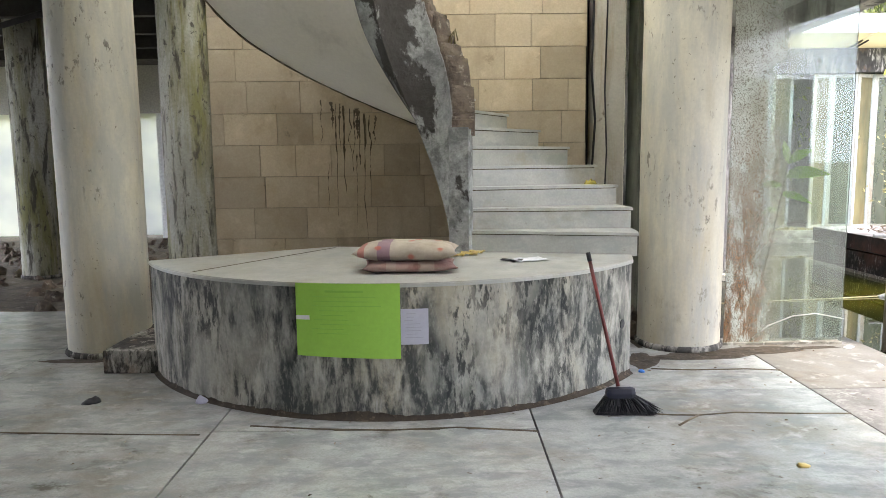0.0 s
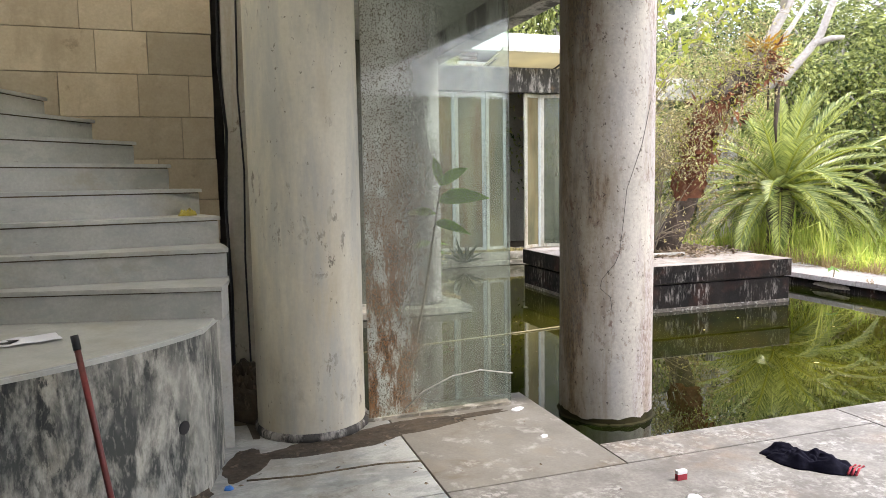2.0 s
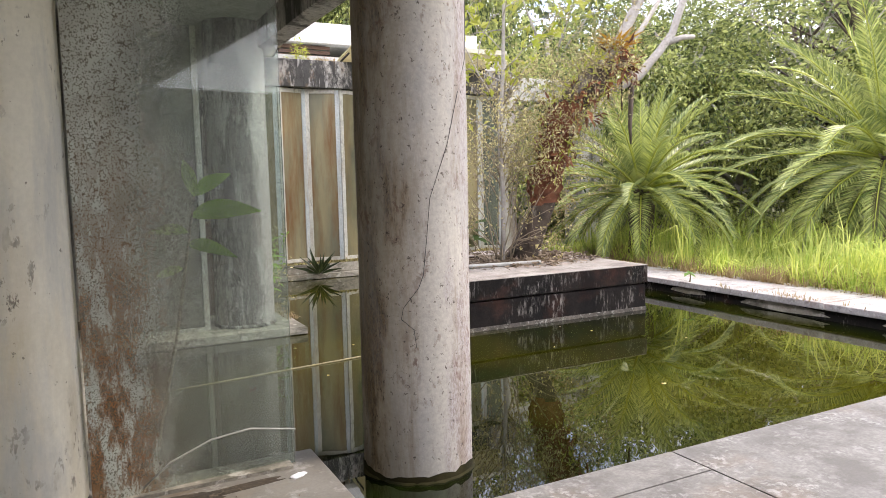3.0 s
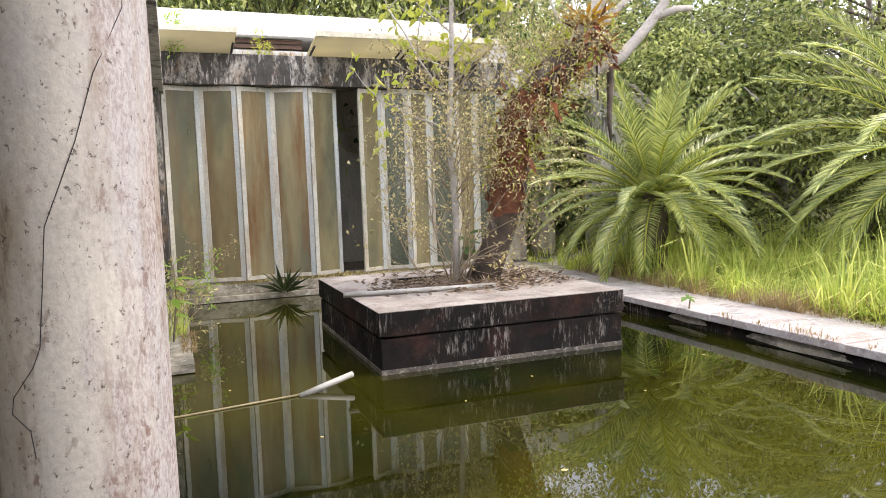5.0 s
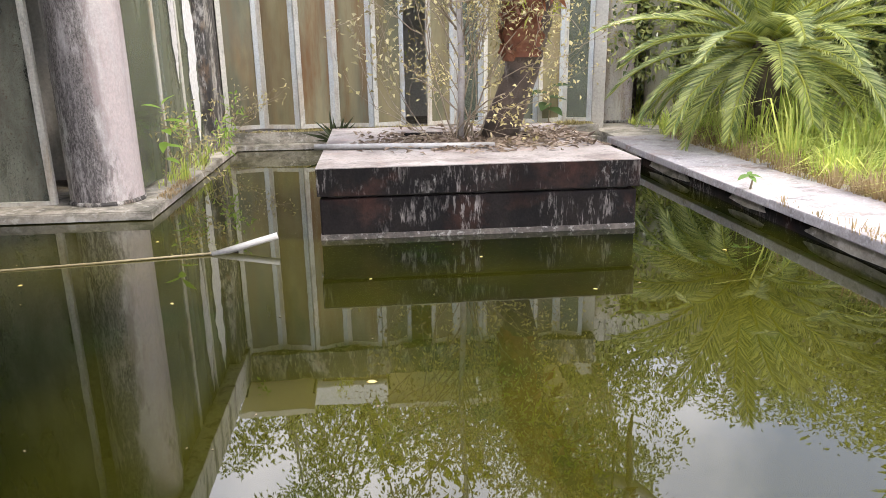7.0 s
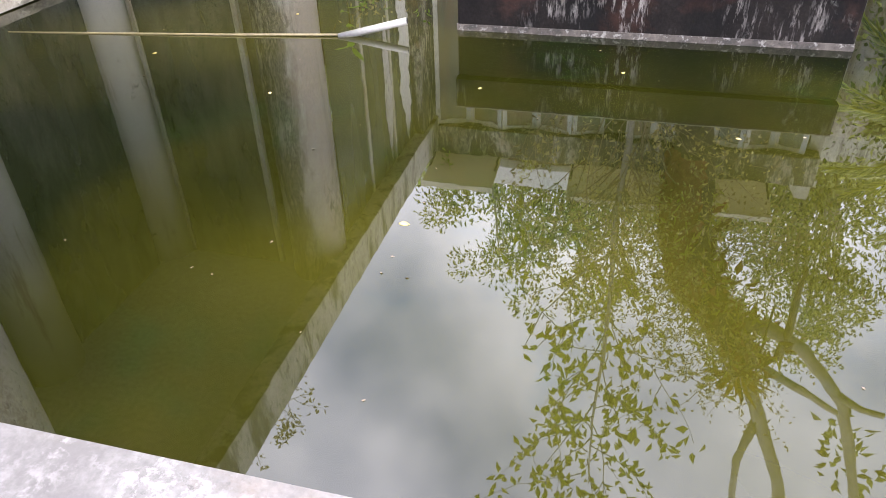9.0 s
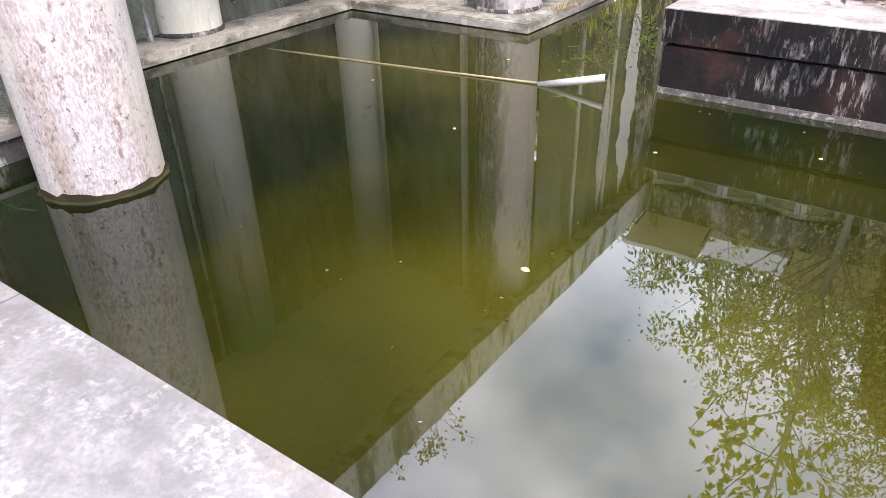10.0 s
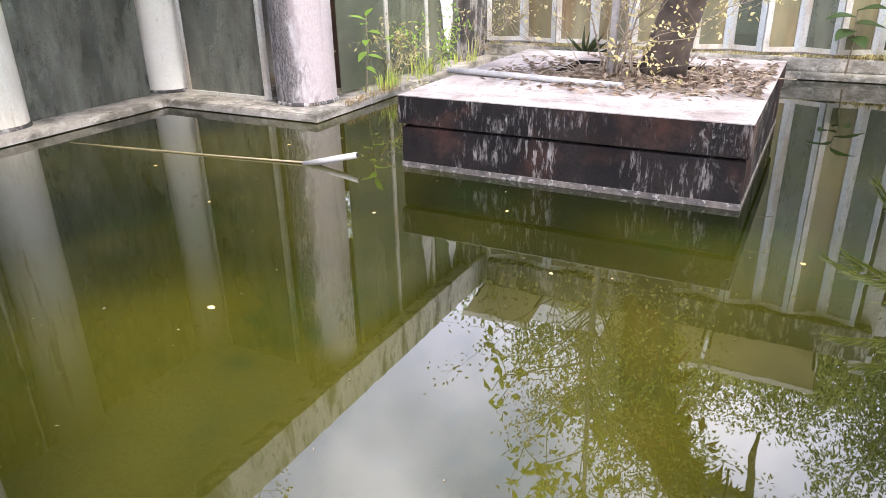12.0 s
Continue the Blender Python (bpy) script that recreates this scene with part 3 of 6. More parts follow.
prism(bm, [(1.7, 5.9), (KERB_X - 0.06, 5.9), (KERB_X - 0.06, KERB_Y + 0.06), (4.58, KERB_Y + 0.06), (4.58, 14.08), (10.2, 14.08), (10.2, 14.9), (3.6, 14.9), (3.6, 10.9), (1.7, 10.9)], -1.1, -0.171)
part("kerb_side", bm, M_LICHEN, k)
part("ledge", boxed(4.3, 14.14, -0.09, 10.2, 14.9, 0.08, bevel=0.02), M_KERBDIRTY, k, "raised mossy ledge under the folding glass")

# ---- planter in the pool ----
pl = thing("planter", "square black stained concrete planter standing in the pool", "planter", at=(0, 0, 0))
hx0, hx1, hy0, hy1 = 6.95, 8.25, 10.05, 10.95
bm = bmesh.new()
for a in ((PX0, PY0, PX1, hy0), (PX0, hy1, PX1, PY1), (PX0, hy0, hx0, hy1), (hx1, hy0, PX1, hy1)):
    box(bm, a[0], a[1], 0.393, a[2], a[3], 0.40)
part("top_face", bm, M_PLANTTOP, pl, "pale stained top of the slab")
bm = bmesh.new()
for a in ((PX0, PY0, PX1, hy0), (PX0, hy1, PX1, PY1), (PX0, hy0, hx0, hy1), (hx1, hy0, PX1, hy1)):
    box(bm, a[0], a[1], 0.178, a[2], a[3], 0.393)
part("slab", bm, M_PLANTSIDE, pl, "blackened slab edge")
part("base", boxed(PX0 + 0.015, PY0 + 0.015, -1.05, PX1 - 0.015, PY1 - 0.015, 0.15, bevel=0.015), M_PLANTSIDE, pl, "reddish black lower block")
for a in ((PX0 + 0.011, PY0 + 0.011, PX1 - 0.011, PY0 + 0.03), (PX1 - 0.03, PY0 + 0.03, PX1 - 0.011, PY1 - 0.03), (PX0 + 0.011, PY0 + 0.03, PX0 + 0.03, PY1 - 0.03)):
    part("waterline_band", boxed(a[0], a[1], -0.4, a[2], a[3], -0.135), M_LIME, pl, "pale crusted band at the waterline")
part("neck", boxed(PX0 + 0.08, PY0 + 0.08, 0.14, PX1 - 0.08, PY1 - 0.08, 0.18), M_DARK, pl)
part("soil", boxed(hx0 - 0.02, hy0 - 0.02, 0.2, hx1 + 0.02, hy1 + 0.02, 0.34), M_SOIL, pl, "dry soil in the planting hole")

# ---- columns ----
def column(x, y, r, z0, z1, mat, label, collar=True):
    c = thing("column", label, "column", "round columns", at=(x, y, z0))
    rows = [(r * 1.0, 0.0), (r * 1.0, 0.05), (r, 0.3)] + [(r, 0.3 + (z1 - z0 - 0.3) * i / 6) for i in range(1, 7)]
    part("shaft", lathe(bmesh.new(), rows, 48, wob=0.002), mat, c)
    if collar:
        part("foot_joint", lathe(bmesh.new(), [(r + 0.018, 0.0), (r + 0.014, 0.03), (r + 0.004, 0.045), (r * 0.9, 0.05)], 40, wob=0.006), M_LICHEN, c, "dark dirt line at the foot")
    if not collar:
        # olive stain at the waterline, darkened all round for the hall side's shade
        bm, rings = bmesh.new(), []
        for k in range(49):
            a = 2 * math.pi * k / 48
            h = WATER - z0 + 0.045 + 0.04 * noise.noise((math.cos(a) * 2, math.sin(a) * 2, x)) + 0.02 * noise.noise((math.cos(a) * 9, math.sin(a) * 9, x))
            rings.append([bm.verts.new((math.cos(a) * rr, math.sin(a) * rr, zz)) for rr, zz in ((r + 0.008, WATER - z0 - 0.05), (r + 0.007, h - 0.02), (r + 0.0035, h))])
        for p, q in zip(rings, rings[1:]):
            for k in range(2):
                bm.faces.new((p[k], q[k], q[k + 1], p[k + 1])).smooth = True
        part("wet_band", bm, M_ALGAE, c, "dark olive stain above the water with shade in its colour")
        part("footing", lathe(bmesh.new(), [(r + 0.02, WATER - z0 - 0.2), (r + 0.022, WATER - z0 - 0.01), (r + 0.012, WATER - z0 + 0.012), (r * 0.9, WATER - z0 + 0.006)], 40, wob=0.012), M_ALGAE, c, "dark algae ring at the waterline")
    return c


column(2.06, 5.72, 0.328, 0.0, 3.9, M_WHITECOL, "dirty cream round column beside the glass pane")
column(-2.62, 5.72, 0.32, 0.0, 3.9, M_WHITECOL, "dirty white round column on the marble floor")
column(4.165, 5.75, 0.325, -1.0, 3.1, M_POOLCOL, "peeling round column standing in the pool", False)
column(2.02, 7.97, 0.31, -0.1, 3.3, M_CREAMCOL, "cream round column on the pool kerb")
column(2.02, 10.2, 0.31, -0.1, 3.3, M_CREAMCOL, "cream round column at the inner kerb corner")
column(4.08, 10.25, 0.33, -0.1, 3.3, M_BLACKCOL, "black streaked round column on the kerb corner")
column(-2.45, 7.55, 0.34, 0.0, 3.9, M_MOSSCOL, "mossy stained round column by the block wall")
column(-5.55, 10.0, 0.27, -0.05, 3.6, M_MOSSCOL, "far mossy round column on rubble")


# ---- hall floor base, deck ----
solid("floor_base", prism(bmesh.new(), [(-12, -6), (11, -6), (11, EDGE_Y - 0.03), (EDGE_X - 0.03, EDGE_Y - 0.03), (EDGE_X - 0.03, 5.84), (1.9, 5.84), (1.9, 7.3), (-12, 7.3)], -1.1, -0.03), M_LICHEN, "stained concrete under the floor slabs", "floor", "structure")
solid("rubble_ground", boxed(-12, 7.3, -0.5, 1.9, 16, -0.06), M_SOIL, "floor covered with rubble and dirt", "ground", "structure")

# ---- block wall behind the stair ----
WALL_Y, WX0, WX1 = 7.26, -2.2, 1.59
wall = thing("wall_stair", "beige stone block wall behind the stair", "wall", kind="structure")
part("core", boxed(WX0 + 0.01, WALL_Y + 0.012, -0.05, WX1 - 0.01, WALL_Y + 0.25, 4.6), M_MORTAR, wall)
solid("wall_pier", boxed(1.66, WALL_Y - 0.03, -0.05, 1.97, WALL_Y + 0.25, 4.6, bevel=0.01), M_WALKCOL, "grey stained plaster pier beyond the block wall", "wall", "structure")
# dark sheet added behind the slot in place of the unlit room's shade
solid("wall_recess", boxed(1.57, WALL_Y + 0.27, -0.05, 1.75, WALL_Y + 0.31, 4.6), M_DARK, "dark strip painting the shade between the block wall and the pier", "wall", "structure")

# ---- platform ----
DC, DR = Vector((-0.22, 6.0)), 2.0
PT = 0.815
arc = [(DC.x + DR * math.cos(a), DC.y + DR * math.sin(a)) for a in np.linspace(radians(207), radians(326), 49)]
outline = arc + [(1.52, 5.25), (1.54, 5.62), (0.25, 5.66), (-0.78, 5.84)]
plat = thing("platform", "curved plaster platform with black streaks and marble top", "platform")
part("drum", prism(bmesh.new(), outline, 0.0, PT - 0.025), M_DRUM, plat, "black streaked plaster side")
grow = [(DC.x + (DR + 0.012) * math.cos(a), DC.y + (DR + 0.012) * math.sin(a)) for a in np.linspace(radians(207), radians(326), 49)]
part("marble_top", prism(bmesh.new(), grow + [(1.535, 5.25), (1.55, 5.62), (0.25, 5.67), (-0.78, 5.85)], PT - 0.025, PT, 0.006), M_MARBLE, plat, "worn white marble top")

for a0, a1, s in ((207, 246, 2), (246, 288, 5), (288, 326, 7)):
    bm = bmesh.new()
    rows = []
    for i in range(41):
        a = radians(a0 + (a1 - a0) * i / 40)
        h = 0.022 + 0.05 * max(0.0, noise.noise((a * 4, s, 0))) + 0.025 * abs(noise.noise((a * 22, s, 1)))
        rows.append([bm.verts.new((DC.x + r * math.cos(a), DC.y + r * math.sin(a), z)) for r, z in ((DR + 0.03, 0.002), (DR + 0.008, 0.012), (DR + 0.003, h))])
    for p, q in zip(rows, rows[1:]):
        for k in range(2):
            bm.faces.new((p[k], p[k + 1], q[k + 1], q[k])).smooth = True
    part("foot_grime", bm, M_DIRT_SHADE, plat, "black grime along the foot")

# ---- spiral stair ----
SC, SRO, SRI, RISE, STEP = Vector((-0.1, 5.5)), 1.685, 0.46, 0.163, radians(12)
TH0 = radians(-13)
stair = thing("spiral_stair", "white marble spiral stair with broken grey parapet", "stair")
def at_angle(a, r, z):
    return Vector((SC.x + r * math.cos(a), SC.y + r * math.sin(a), z))


NSTEP = 18
for i in range(NSTEP):
    a0, a1 = TH0 + i * STEP, TH0 + (i + 1) * STEP + 0.04
    z1 = PT + (i + 1) * RISE
    zb = max(PT - 0.01 if i < 1 else 0.0, z1 - RISE - (0.06 if i > 4 else 2.0))
    ro = SRO - (0.02 if i > 3 else 0.0)
    for nm, ra, rb, za, zb2, a_0, mat in (("riser", SRI, ro, zb, z1 - 0.030, a0, M_MARBLE), ("joint", SRI, ro - 0.004, z1 - 0.030, z1 - 0.022, a0 + 0.004, M_DRIPSTAIN), ("tread", SRI, ro + 0.01, z1 - 0.022, z1, a0 - 0.012, M_MARBLE)):
        bm = bmesh.new()
        angs = np.linspace(a_0, a1, 5)
        out = [at_angle(a, rb, 0).xy for a in angs] + [at_angle(a, ra, 0).xy for a in angs[::-1]]
        prism(bm, [tuple(v) for v in out], za, zb2, 0.004 if nm == "tread" else 0.0)
        part(nm, bm, mat, stair)


def ribbon(r0, r1, low, high, a0, a1, n=60, jag=0.0):
    """A wall or slab that winds with the stair; low and high give heights for an angle."""
    bm = bmesh.new()
    rows = []
    for i in range(n + 1):
        a = a0 + (a1 - a0) * i / n
        j = jag * (noise.noise((a * 9, 0.3, 1.7)) + 0.6 * noise.noise((a * 37, 0.9, 0.4)))
        rows.append([bm.verts.new(v) for v in (at_angle(a, r0, low(a)), at_angle(a, r1, low(a)), at_angle(a, r1, high(a) + j), at_angle(a, r0, high(a) + j * 1.2))])
    for p, q in zip(rows, rows[1:]):
        for k2 in range(4):
            bm.faces.new((p[k2], p[(k2 + 1) % 4], q[(k2 + 1) % 4], q[k2])).smooth = True
    bm.faces.new(rows[0])
    bm.faces.new(rows[-1][::-1])
    return bm


def tread_z(a):
    return PT + RISE * ((a - TH0) / STEP + 1)


def soffit_z(a):
    return tread_z(a) - 0.50 - 0.10 * max(0.0, min(1.0, (a - radians(90)) / radians(60)))


A_END = TH0 + NSTEP * STEP
soff = part("soffit", ribbon(SRI - 0.03, SRO + 0.02, soffit_z, lambda a: tread_z(a) - 0.2, radians(42), A_END, 60), M_SOFFIT, stair, "smooth white plaster underside")
soff.data.set_sharp_from_angle(angle=radians(40))
part("soffit_edge", ribbon(SRO + 0.021, SRO + 0.034, lambda a: soffit_z(a) - 0.012 + 0.01 * noise.noise((a * 14, 0, 3)), lambda a: soffit_z(a) + 0.022 + 0.012 * noise.noise((a * 22, 5, 1)), radians(42), A_END, 120), M_DRIPSTAIN, stair, "dirty dark edge of the underside")
prp = part("parapet", ribbon(SRI - 0.16, SRI, lambda a: max(PT, soffit_z(a) - 0.02) if a > radians(15) else PT, lambda a: max(1.75, tread_z(a) + 0.62), radians(-24), A_END, 90, 0.05), M_ROUGHGREY, stair, "rough grey parapet with render fallen off")
prp.data.set_sharp_from_angle(angle=radians(40))
part("parapet_break", ribbon(SRI - 0.15, SRI + 0.02, lambda a: max(1.70, tread_z(a) + 0.50), lambda a: max(1.82, tread_z(a) + 0.72), radians(-14), A_END, 240, 0.15), M_CONC_BROKEN, stair, "broken brown concrete edge")

# ---- hall roof, eaves ----
bm = bmesh.new()
for a in ((-12, -6, 4.3, 3.4), (-12, 3.4, -2.3, 5.4), (1.9, 3.4, 4.3, 14.2), (-2.3, 7.6, 1.9, 14.2)):
    box(bm, a[0], a[1], 3.3, a[2], a[3], 3.42)
solid("ceiling", bm, M_CEIL, "stained pale plaster ceiling", "ceiling", "structure")
# out of view; added to keep direct sun off the stair
bm = bmesh.new()
box(bm, -2.5, 3.2, 3.3, -2.4, 7.8, 4.62)
box(bm, 2.0, 3.2, 3.42, 2.1, 7.8, 4.62)
box(bm, -2.4, 3.2, 3.42, 2.0, 3.3, 4.62)
box(bm, -2.4, 7.6, 3.42, 2.0, 7.7, 4.62)
solid("stairwell_wall", bm, M_WALLIN, "unseen walls added round the stair opening to block sun", "wall", "structure")
# assumed, never in view: diffusing sheet added to brighten the stair from above
M_SKYLIGHT = leaf_mat("frosted skylight", (0.80, 0.80, 0.78), (0.78, 0.78, 0.76), 0.87)
solid("skylight", boxed(-2.4, 3.3, 4.62, 2.0, 7.6, 4.635), M_SKYLIGHT, "unseen frosted skylight assumed over the stair", "skylight", "structure")
solid("fascia", boxed(4.3, -6, 3.02, EAVE, 14.3, 3.52, bevel=0.01), M_FASCIA, "white eaves beam with black rain streaks", "beam", "structure")
solid("beam_hall", boxed(-2.78, -6, 3.32, -2.5, 7.5, 3.7, bevel=0.01), M_CEIL, "pale plaster ceiling beam", "beam", "structure")
solid("wall_south", boxed(-12, -6.2, -0.1, 11, -6, 3.5), M_WALLIN, "plain plaster wall", "wall", "structure")

# ---- glass walls of the house ----
def pane(name, x0, y0, x1, y1, z0, z1, mat, label, t=0.012, frames=True):
    g = thing(name, label, "window", kind="structure")
    d = Vector((x1 - x0, y1 - y0)).normalized()
    nrm = Vector((-d.y, d.x)) * t / 2
    a, b = Vector((x0, y0)), Vector((x1, y1))
    ob = part("pane", prism(bmesh.new(), [tuple(a + nrm), tuple(b + nrm), tuple(b - nrm), tuple(a - nrm)], z0, z1), mat, g)
    ob.visible_shadow = False
    return g


def post(parent, x, y, z0, z1, w=0.05, d=0.06, mat=None, name="frame_post"):
    return part(name, boxed(x - w / 2, y - d / 2, z0, x + w / 2, y + d / 2, z1, bevel=0.004), mat or M_ALU, parent)


g = pane("window_1", 2.40, 5.62, 3.39, 5.68, 0.004, 3.3, M_GLASS_SPECK, "tall dirty speckled glass pane beside the column")
part("sill_strip", boxed(2.38, 5.60, 0.0, 3.36, 5.70, 0.02), M_KERBDIRTY, g)
g = pane("window_2", 2.08, 6.05, 2.08, 7.62, -0.05, 3.3, M_GLASS_DIRTY, "grimy glass wall between columns")
post(g, 2.03, 6.08, -0.09, 3.3, 0.11, 0.05, M_RUSTPOST, "rusty_post")
post(g, 2.08, 7.52, -0.09, 3.3, 0.05, 0.035, M_FASCIA, "flaking_post")
g = pane("window_3", 2.08, 8.28, 2.08, 9.82, -0.09, 3.3, M_GLASS_DIRTY, "grimy glass wall between columns")
g = pane("window_4", 2.40, 10.12, 3.60, 10.12, -0.06, 3.22, M_GLASS_DIRTY, "grimy grey glass wall facing the pool")
post(g, 2.44, 10.12, -0.09, 3.22, 0.05, 0.06)
post(g, 3.63, 10.12, -0.09, 3.22, 0.06, 0.06)
part("sill", boxed(2.38, 10.08, -0.09, 3.62, 10.16, -0.055), M_ALU, g)
g = pane("window_5", 4.30, 10.6, 4.30, 13.5, -0.06, 3.02, M_GLASS_GREEN, "greenish filmed glass side wall")
post(g, 4.30, 11.6, -0.09, 3.02, 0.05, 0.06)
post(g, 4.30, 12.6, -0.09, 3.02, 0.05, 0.06)
solid("wall_corner", boxed(4.2, 13.5, -0.09, 4.46, 14.3, 3.05, bevel=0.01), M_LICHEN, "black stained corner pier", "wall", "structure")

cw = bpy.data.objects["window_5"]
side_place = lambda u, v: (4.316, u, v)
jag_patch("white_flake", side_place, 12.3, 12.55, 0.9, 2.95, M_FASCIA, cw, "white lime run down the glass", 4, 0.55)
jag_patch("white_flake", side_place, 12.98, 13.42, 0.05, 2.98, M_WHITEPAINT, cw, "white lime run down the glass", 9, 0.6)

# ---- folding glass wall ----
FZ0, FZ1 = 0.12, 3.16
xs = [4.47, 5.02, 5.57, 6.10, 6.68, 7.17]
def fold(xa, xb, ya, yb, mat, label):
    f = thing("folding_window", label, "window", "folding glass wall")
    d = (Vector((xb, yb)) - Vector((xa, ya)))
    ln = d.length
    f.matrix_world = Matrix.Translation((xa, ya, FZ0)) @ Matrix.Rotation(math.atan2(d.y, d.x), 4, "Z")
    h = FZ1 - FZ0
    part("stile", boxed(0.004, -0.02, 0, 0.075, 0.02, h, bevel=0.004), M_ALU, f)
    part("stile", boxed(ln - 0.075, -0.02, 0, ln - 0.004, 0.02, h, bevel=0.004), M_BLUEALU, f)
    part("rail", boxed(0.075, -0.018, h - 0.07, ln - 0.075, 0.018, h), M_ALU, f)
    part("rail", boxed(0.075, -0.018, 0, ln - 0.075, 0.018, 0.06), M_ALU, f)
    part("pane", boxed(0.07, -0.004, 0.05, ln - 0.07, 0.004, h - 0.06), mat, f).visible_shadow = False
    return f


mats5 = (M_GLASS_ORANGE, M_GLASS_ORANGE, M_GLASS_RUST, M_GLASS_RUST, M_GLASS_ORANGE)
for i in range(5):
    ya, yb = (FOLD_Y, FOLD_Y + 0.16) if i % 2 == 0 else (FOLD_Y + 0.16, FOLD_Y)
    fold(xs[i], xs[i + 1], ya, yb, mats5[i], "stained glass folding leaf in a pale metal frame")
xs2 = [7.50, 7.93, 8.36, 8.79, 9.22, 9.65, 10.08]
for i in range(6):
    ya, yb = (FOLD_Y, FOLD_Y + 0.16) if i % 2 == 0 else (FOLD_Y + 0.16, FOLD_Y)
    fold(xs2[i], xs2[i + 1], ya, yb, M_GLASS_GREEN if i % 2 else M_GLASS_ORANGE, "olive filmed glass folding leaf in a pale metal frame")
solid("back_beam", boxed(4.2, 14.12, 3.17, 10.3, 14.45, 3.64, bevel=0.015), M_LICHEN, "concrete lintel black with lichen", "beam", "structure")
solid("back_room_wall", boxed(3.4, 18.0, -0.1, 10.6, 18.2, 4.0), M_WALLIN, "dim plaster wall inside the house", "wall", "structure")
bm = bmesh.new()
box(bm, 1.7, 10.9, -0.3, 4.25, 18.2, -0.095)
box(bm, 4.25, 14.9, -0.3, 10.4, 18.2, -0.095)
solid("back_room_floor", bm, M_SOIL, "dirty floor inside the house", "floor", "structure")
solid("back_room_side", boxed(10.15, 14.4, -0.1, 10.35, 18.0, 4.0), M_WALLIN, "plaster side wall of the back room", "wall", "structure")
solid("back_room_ceiling", boxed(3.4, 14.36, 3.65, 10.4, 18.2, 3.75), M_CEIL, "pale ceiling of the back room", "ceiling", "structure")
solid("roof_fascia", boxed(4.25, 14.55, 4.02, 9.75, 14.85, 4.38, bevel=0.015), M_WHITEPAINT, "bright white concrete roof edge", "roof", "structure")
solid("roof_slab", boxed(3.4, 14.85, 4.02, 9.75, 18.3, 4.14), M_CEIL, "flat concrete roof over the back room", "roof", "structure")
w = thing("inner_wall_left", "dim plaster wall inside the house", "wall", kind="structure")
part("wall_face", boxed(-2.2, 11.5, -0.1, 3.4, 11.7, 3.3), M_WALLIN, w)

# ruined left wing: dark ceiling with bare rafters, frosted glazing
solid("ceiling_wing", boxed(-12, 5.4, 3.62, -2.3, 16, 3.75), M_DARK, "dark ruined ceiling with bare timbers", "ceiling", "structure")
for i, y in enumerate((6.6, 7.8, 9.0, 10.2, 11.4, 12.6)):
    solid("rafter", boxed(-12, y, 3.34, -2.9, y + 0.14, 3.62, bevel=0.01), M_DARK, "bare dark ceiling rafter", "rafter", "structure", "rafters")
for i, (p, q) in enumerate((((-3.6, 6.9, 3.34), (-6.2, 8.4, 2.75)), ((-3.4, 6.2, 3.2), (-5.6, 7.4, 2.95)), ((-4.0, 8.2, 3.3), (-6.4, 8.9, 3.0)))):
    solid("fallen_batten", tube(bmesh.new(), [p, Vector(p).lerp(Vector(q), 0.5) + Vector((0, 0, -0.06)), q], 0.035, 6), M_DARK, "broken dark ceiling batten hanging loose", "batten", "structure", "rafters")
M_FROST = leaf_mat("frosted white glass", (0.86, 0.87, 0.86), (0.82, 0.84, 0.84), 0.85)
wing = thing("wall_wing", "pale wall above the frosted glazing", "wall", kind="structure")
part("upper_wall", boxed(-14, 15.4, 2.62, -2.2, 15.6, 3.75), M_WALLIN, wing)
part("end_wall", boxed(-2.3, 11.7, -0.1, -2.2, 15.5, 3.6), M_WALLIN, wing)
for i in range(9):
    xw = -13.4 + i * 1.25
    w = thing("window_wing", "tall frosted window in a white frame", "window", "wing windows", "structure")
    part("window_frame", boxed(xw - 0.06, 15.40, -0.1, xw + 0.06, 15.52, 2.62, bevel=0.008), M_WHITEPAINT, w)
    ajar = 0.62 if abs(xw + 7.15) < 0.1 else 0.06
    if ajar > 0.1:
        part("door_stile", boxed(xw + ajar - 0.07, 15.42, 0.0, xw + ajar, 15.48, 2.62, bevel=0.006), M_WHITEPAINT, w)
    part("pane", boxed(xw + ajar, 15.45, 0.0, xw + 1.19, 15.462, 2.62), M_FROST, w)
# left side of the hall
solid("wall_west", boxed(-12.2, -6, -0.1, -12, 4.0, 3.5), M_WALLIN, "plain plaster wall", "wall", "structure")

